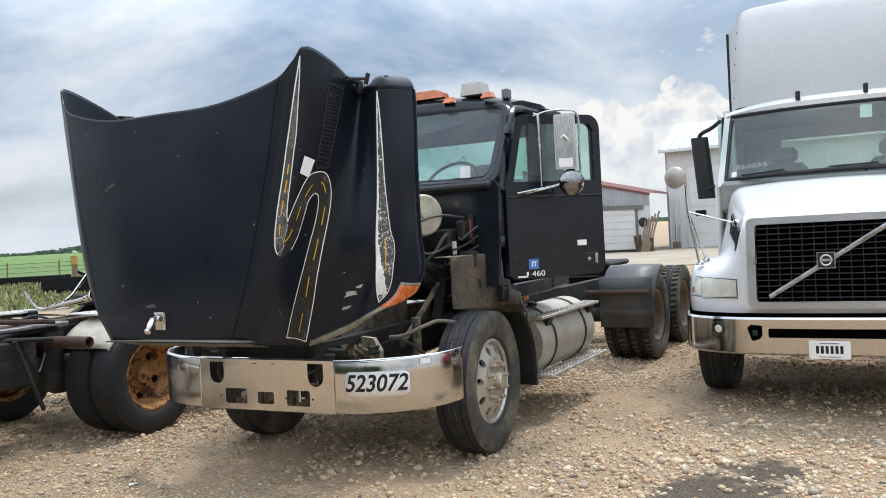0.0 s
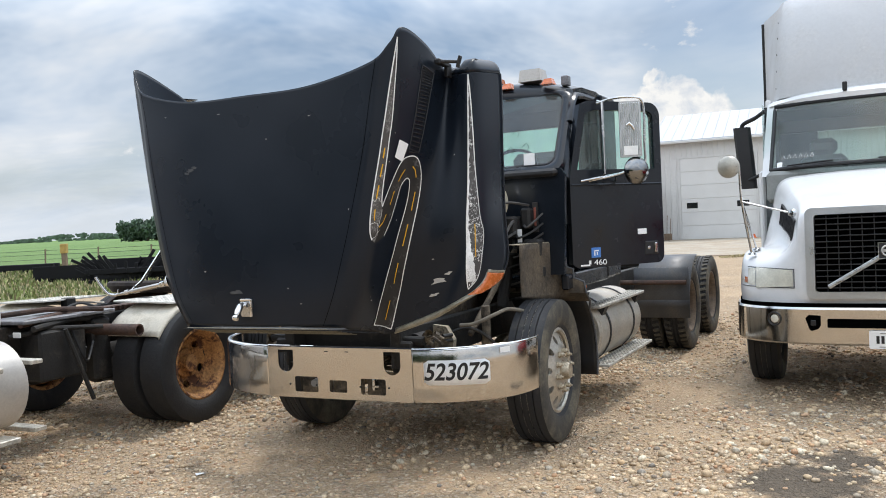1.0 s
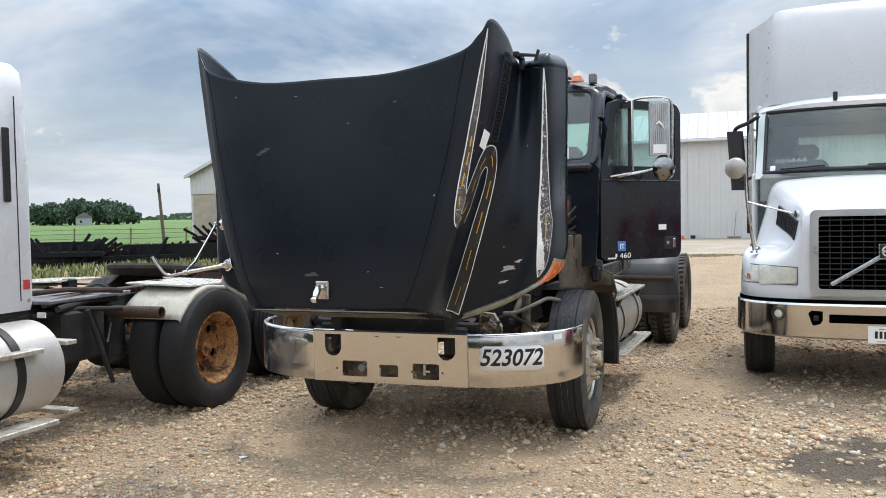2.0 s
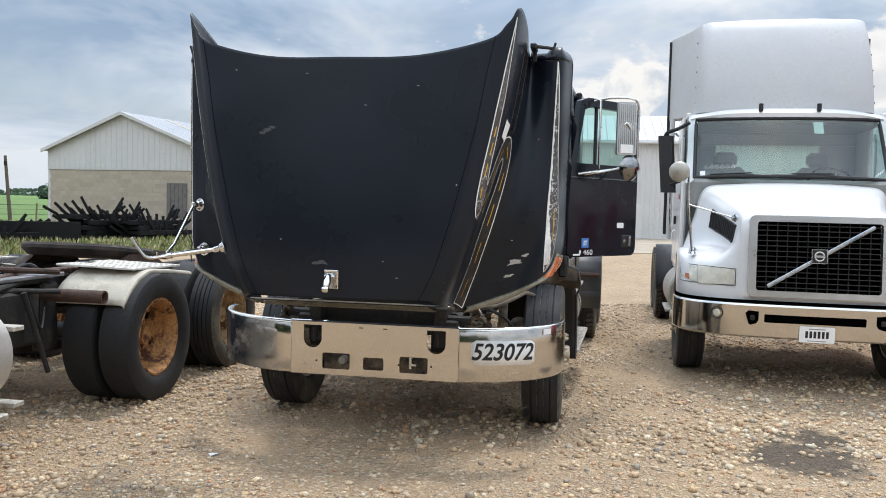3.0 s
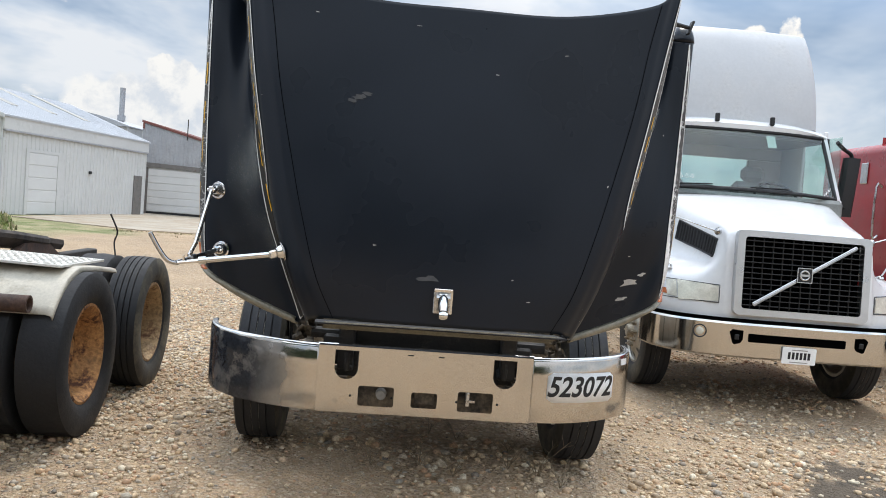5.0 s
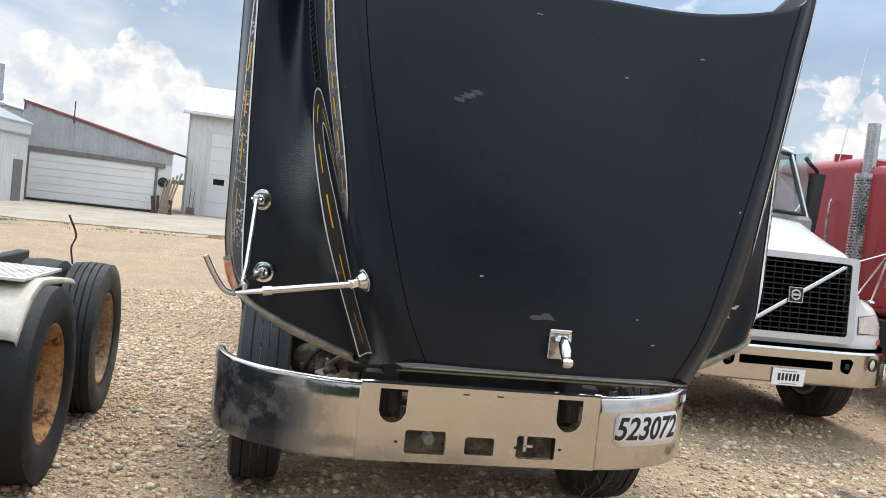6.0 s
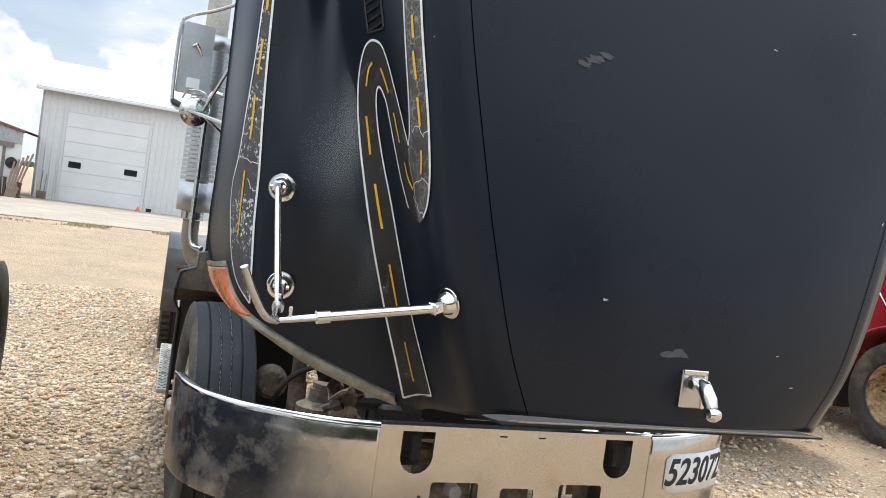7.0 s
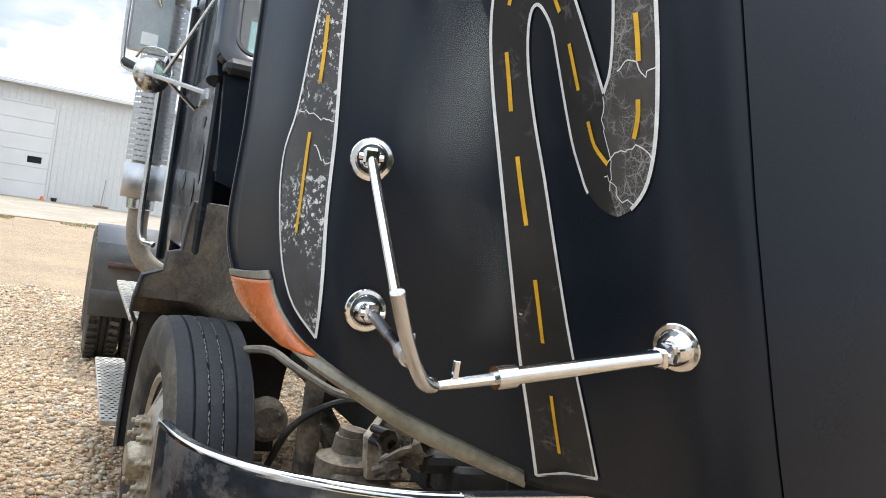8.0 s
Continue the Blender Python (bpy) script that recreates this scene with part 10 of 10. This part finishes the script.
    for x, y, a, ln in ((-24, 46, 8, 5.0), (-23.2, 46.6, 5, 4.2), (-24.5, 45.6, 11, 4.6), (-22.6, 45.8, 2, 3.2)):
        solo("steel_beam", Geo().box(-ln / 2, ln / 2, -0.12, 0.12, 0.25, 0.55, 0.02).box(-ln / 2 + 0.3, -ln / 2 + 0.5, -0.3, 0.3, 0.0, 0.25, 0.02).box(ln / 2 - 0.5, ln / 2 - 0.3, -0.3, 0.3, 0.0, 0.25, 0.02), M["scrap_black"], "long dark steel beam lying on blocks in the grass", "scrap metal", pose(x, y, 0, 0, 0, a), group="beams in the grass")
    b = thing("warning_post", "short weathered yellow post in the weeds", "post", pose(-19.6, 44.0, 0))
    part("post", Geo().box(-0.12, 0.12, -0.12, 0.12, 0, 1.5, 0.02), M["wood"], b)
    part("post_cap", Geo().box(-0.16, 0.16, -0.16, 0.16, 1.1, 1.6, 0.03), M["post_yellow"], b)


def build_fence():
    f = thing("pipe_gate", "rusty red pipe gate at the edge of the field", "gate", pose(-9.6, 47.0, 0, 0, 0, 8))
    for x in (0.0, 1.6, 4.0):
        part("gate_post", Geo().tube([(x, 0, 0), (x, 0, 2.1)], 0.07, 8), M["rust_red"], f)
    for z in (0.7, 1.2, 1.7):
        part("gate_rail", Geo().tube([(0, 0, z), (4.0, 0, z)], 0.04, 6), M["rust_red"], f)
    w = thing("wire_fence", "sagging wire fence along the field", "fence", pose(0, 0, 0))
    for k in range(14):
        x = -60 + 3.9 * k
        part("fence_post", Geo().tube([(x, 62 - 0.12 * x * 0, 0), (x + 0.05, 62, 1.25)], 0.06, 6), M["wood"], w)
    for z in (0.5, 0.85, 1.15):
        part("fence_wire", Geo().tube([(-60 + 3.9 * k, 62, z - (0.04 if k % 2 else 0)) for k in range(14)], 0.012, 4), M["chassis"], w)
    p = thing("utility_pole", "leaning grey wooden pole in the field", "pole", pose(-15.6, 66.0, 0, 0, -4, 0))
    part("pole_shaft", Geo().tube([(0, 0, 0), (0, 0, 4.6)], [0.14, 0.10], 8), M["bark"], p)
    part("pole_plate", Geo().box(-0.1, 0.1, -0.14, -0.10, 3.9, 4.2, 0.01), M["chassis"], p)


def tree(x, y, h, w, seed, name="tree", far=True):
    rng = random.Random(seed)
    t = thing(name, "broad leafy tree in the far field", "tree", pose(x, y, ground_height(x, y)), group="far trees")
    g = Geo().tube([(0, 0, 0), (0.1 * w, 0, h * 0.4), (0, 0.05 * w, h * 0.7)], [0.05 * w, 0.035 * w, 0.015 * w], 6)
    for k in range(4):
        a = rng.uniform(0, 6.28)
        g.tube([(0, 0, h * (0.3 + 0.1 * k)), (0.3 * w * math.cos(a), 0.3 * w * math.sin(a), h * (0.5 + 0.1 * k))], [0.02 * w, 0.008 * w], 5)
    part("trunk", g, M["bark"], t)
    V, F = [], []
    lobes = [(rng.uniform(-0.33, 0.33) * w, rng.uniform(-0.33, 0.33) * w, h * rng.uniform(0.35, 0.78), w * rng.uniform(0.16, 0.28)) for _ in range(11)]
    s = 0.035 * w + 0.12
    for lx, ly, lz, lr in lobes:
        for _ in range(130):
            d = Vector((rng.gauss(0, 1), rng.gauss(0, 1), rng.gauss(0, 0.8))).normalized() * lr * rng.uniform(0.65, 1.08)
            p = Vector((lx, ly, lz)) + d
            if p.z < h * 0.08:
                continue
            q = Euler((rng.uniform(0, 6), rng.uniform(0, 6), rng.uniform(0, 6))).to_matrix()
            o = len(V)
            k = s * rng.uniform(0.7, 1.4)
            V += [tuple(p + q @ Vector(c)) for c in ((-k, -k * 0.6, 0), (k, -k * 0.5, 0.2 * k), (k * 0.8, k * 0.6, 0), (-k * 0.7, k * 0.7, 0.25 * k))]
            F.append((o, o + 1, o + 2, o + 3))
    me = bpy.data.meshes.new("crown")
    me.from_pydata(V, [], F)
    me.materials.append(M["foliage_far"])
    part("crown", me, None, t)
    return t


def build_unseen_belt():
    """A tall belt of trees behind the walk, out of view, added for dark reflections."""
    rng = random.Random(61)
    V, F = [], []
    line = [(-34, 14), (-31, -4), (-24, -17), (-13, -25), (-5, -28)]
    for (x0, y0), (x1, y1) in zip(line[:-1], line[1:]):
        for k in range(2600):
            q = rng.random()
            h = 6.5 + 1.5 * noise.noise(Vector((x0 + (x1 - x0) * q, y0 + (y1 - y0) * q, 0)) * 0.35)
            p = Vector((x0 + (x1 - x0) * q + rng.gauss(0, 1.0), y0 + (y1 - y0) * q + rng.gauss(0, 1.0), rng.uniform(0.2, h)))
            r = Euler((rng.uniform(0, 6), rng.uniform(0, 6), rng.uniform(0, 6))).to_matrix()
            c = rng.uniform(0.3, 0.65)
            o = len(V)
            V += [tuple(p + r @ Vector(d)) for d in ((-c, -c * 0.6, 0), (c, -c * 0.5, 0.2 * c), (c * 0.8, c * 0.6, 0), (-c * 0.7, c * 0.7, 0.25 * c))]
            F.append((o, o + 1, o + 2, o + 3))
    me = bpy.data.meshes.new("windbreak")
    me.from_pydata(V, [], F)
    me.materials.append(M["foliage"])
    tagged(new("windbreak", me), "unseen belt of trees added to darken reflections", "woods", kind="stuff")


def build_trees():
    rng = random.Random(8)
    # the round grove and the strips along the horizon
    for k in range(17):
        q = k / 16
        tree(-92 + 23.5 * q + rng.uniform(-0.8, 0.8), 262 + rng.uniform(-8, 8), 7.4 - 7.5 * abs(q - 0.48) ** 1.6 + rng.uniform(-0.2, 0.2), 8.5, 20 + k)
    for x, y, h in ((-50, 300, 3.6), (-44, 310, 3.2), (-37, 300, 3.8), (-30, 320, 3.4)):
        tree(x, y, h, 13, int(x * -7))
    V, F = [], []
    for k in range(5200):
        a = rng.uniform(-1.25, 0.35)
        d = rng.uniform(560, 640)
        x, y = d * math.sin(a), d * math.cos(a)
        top = 1.2 + 4.0 * max(0.0, noise.noise(Vector((a * 9, 3.1, 0.0))) + 0.25)
        z = ground_height(x, y) + rng.uniform(0, top)
        s = rng.uniform(0.7, 1.5)
        o = len(V)
        V += [(x - s, y, z - s * 0.6), (x + s, y + 0.4, z - s * 0.5), (x + s * 0.7, y, z + s * 0.7), (x - s * 0.8, y + 0.4, z + s * 0.6)]
        F.append((o, o + 1, o + 2, o + 3))
    me = bpy.data.meshes.new("far_woods")
    me.from_pydata(V, [], F)
    me.materials.append(M["foliage_far"])
    tagged(new("far_woods", me), "low dark strip of woods on the horizon", "woods", kind="stuff")
    b = thing("farmhouse", "small grey house before the grove", "house", pose(-76, 246, ground_height(-76, 246), 0, 0, 15) @ Matrix.Scale(0.6, 4))
    part("wall", Geo().box(-3.5, 3.5, -2.5, 2.5, 0, 3.6, 0.05), M["grey_siding"], b)
    part("roof", Geo().prism([(-3.9, 3.6), (3.9, 3.6), (0, 6.2)], -2.8, 2.8), M["weathered_wood"], b)
    part("window", Geo().box(-1.8, -0.8, -2.56, -2.5, 1.2, 2.3, 0.02), M["dark_glass"], b)
    c = thing("farm_bin", "small square building far off in the field", "building", pose(-104, 300, 0))
    part("wall", Geo().box(-2.5, 2.5, -2, 2, 0, 4.2, 0.05), M["weathered_wood"], c)
    part("roof", Geo().box(-2.8, 2.8, -2.3, 2.3, 4.2, 4.6, 0.05), M["grey_siding"], c)
    d = thing("white_house", "small white house far off among trees", "house", pose(-34, 285, 0))
    part("wall", Geo().box(-3, 3, -2, 2, 0, 2.6, 0.05), M["white_siding"], d)
    part("roof", Geo().prism([(-3.3, 2.6), (3.3, 2.6), (0, 4.2)], -2.2, 2.2), M["grey_siding"], d)


def blades(name, count, where, mat, label, hmin, hmax, seed, width=0.012):
    """Loose upright grass blades as one object."""
    rng = random.Random(seed)
    V, F = [], []
    while len(F) < count * 2:
        p = where(rng)
        if p is None:
            continue
        x, y, k = p
        h = rng.uniform(hmin, hmax) * k
        a = rng.uniform(0, 6.28)
        lean = rng.uniform(0.05, 0.5) * h
        w = width * rng.uniform(0.6, 1.4) * (0.5 + k)
        dx, dy = math.cos(a), math.sin(a)
        z = ground_height(x, y)
        o = len(V)
        V += [(x - dy * w, y + dx * w, z), (x + dy * w, y - dx * w, z), (x + dy * w * 0.6 + dx * lean * 0.4, y - dx * w * 0.6 + dy * lean * 0.4, z + h * 0.6), (x - dy * w * 0.6 + dx * lean * 0.4, y + dx * w * 0.6 + dy * lean * 0.4, z + h * 0.6), (x + dx * lean, y + dy * lean, z + h)]
        F += [(o, o + 1, o + 2, o + 3), (o + 3, o + 2, o + 4)]
    me = bpy.data.meshes.new(name)
    me.from_pydata(V, [], F)
    me.materials.append(mat)
    tagged(new(name, me), label, "grass", kind="stuff")


def build_grass():
    def field(rng):
        x, y = rng.uniform(-34, -2), rng.uniform(25, 60)
        e = 0.94 * y - 0.33 * x
        if min(e, 29.5 - 2 * x) + 2 * noise.noise(Vector((x * 0.25, y * 0.25, 0))) < 27.3:
            return None
        if 0.578 * (x + 2.2) + 0.816 * (y - 39.1) > -0.3 and x > -11:
            return None
        return x, y, 0.55 + 0.6 * max(0, noise.noise(Vector((x * 0.3, y * 0.3, 5))) + 0.5)
    blades("rough_grass", 16000, field, M["dry_grass"], "pale dry weeds along the yard's edge", 0.10, 0.28, 4, 0.03)
    blades("green_weeds", 20000, field, M["grass"], "rough green weeds beyond the yard", 0.10, 0.30, 5, 0.035)

    def apron(rng):
        t = rng.random()
        x = 1.0 + 12 * t
        y = 31.2 - 0.12 * x + rng.gauss(0, 0.5)
        if noise.noise(Vector((x * 0.7, y * 0.7, 2))) < 0.05:
            return None
        return x, y, 0.35
    blades("edge_grass", 2600, apron, M["dry_grass"], "thin dry grass strip along the concrete edge", 0.08, 0.22, 6, 0.02)


def weed(x, y, s, seed):
    rng = random.Random(seed)
    g = Geo()
    for k in range(rng.randint(6, 10)):
        a, l = rng.uniform(0, 6.28), s * rng.uniform(0.5, 1.0)
        dx, dy = math.cos(a), math.sin(a)
        p = [(0, 0, 0), (dx * l * 0.25, dy * l * 0.25, l * 0.45), (dx * l * 0.6, dy * l * 0.6, l * 0.8)]
        g.tube(p, [0.0022, 0.0016, 0.0008], 4)
        for _ in range(3):
            q = rng.uniform(0.4, 0.95)
            b = Vector(p[1]).lerp(Vector(p[2]), q)
            aa = rng.uniform(0, 6.28)
            g.tube([tuple(b), tuple(b + Vector((math.cos(aa), math.sin(aa), rng.uniform(0.2, 0.9))) * l * 0.25)], [0.0012, 0.0006], 4)
    solo("dry_weed", g, M["twig"], "brittle dry weed growing in the gravel", "weed", pose(x, y, ground_height(x, y)), group="dry weeds")


def build_litter():
    A = TRUCK_A
    for k, (lx, ly, s) in enumerate(((0.78, 0.25, 0.30), (0.62, 0.40, 0.20), (0.05, 0.30, 0.22), (-0.25, 0.35, 0.20), (0.25, 0.15, 0.16), (1.2, 0.85, 0.14), (0.9, 0.1, 0.2))):
        p = A @ Vector((lx, ly, 0))
        weed(p.x, p.y, s, 40 + k)
    for k, (x, y, s) in enumerate(((5.6, 4.9, 0.18), (5.9, 4.6, 0.2), (6.3, 4.5, 0.22), (6.7, 4.2, 0.2), (7.1, 4.4, 0.2), (6.0, 5.3, 0.2), (-0.31, 6.75, 0.2), (0.22, 6.12, 0.15), (-0.1, 6.4, 0.12), (-0.45, 6.9, 0.14))):
        weed(x, y, s, 60 + k)
    solo("twig", Geo().tube([(-0.11, 0, 0.012), (-0.03, 0.012, 0.016), (0.05, -0.004, 0.014), (0.12, 0.02, 0.02)], [0.005, 0.006, 0.005, 0.003], 6), M["twig"], "dry twig lying on the gravel", "twig", pose(-1.42, 4.62, ground_height(-1.42, 4.62), 0, 0, 4))
    solo("paper_scrap", Geo().loft([[(-0.05, -0.03, 0.02), (0.05, -0.025, 0.028), (0.06, 0.03, 0.02), (-0.04, 0.035, 0.03)], [(-0.05, -0.03, 0.024), (0.05, -0.025, 0.032), (0.06, 0.03, 0.024), (-0.04, 0.035, 0.034)]]), M["paper"], "scrap of pale litter on the gravel", "litter", pose(-2.25, 5.75, 0.0, 0, 0, 30) @ Matrix.Scale(0.55, 4))


build_scrap()
build_fence()
build_trees()
build_unseen_belt()
build_grass()
build_litter()
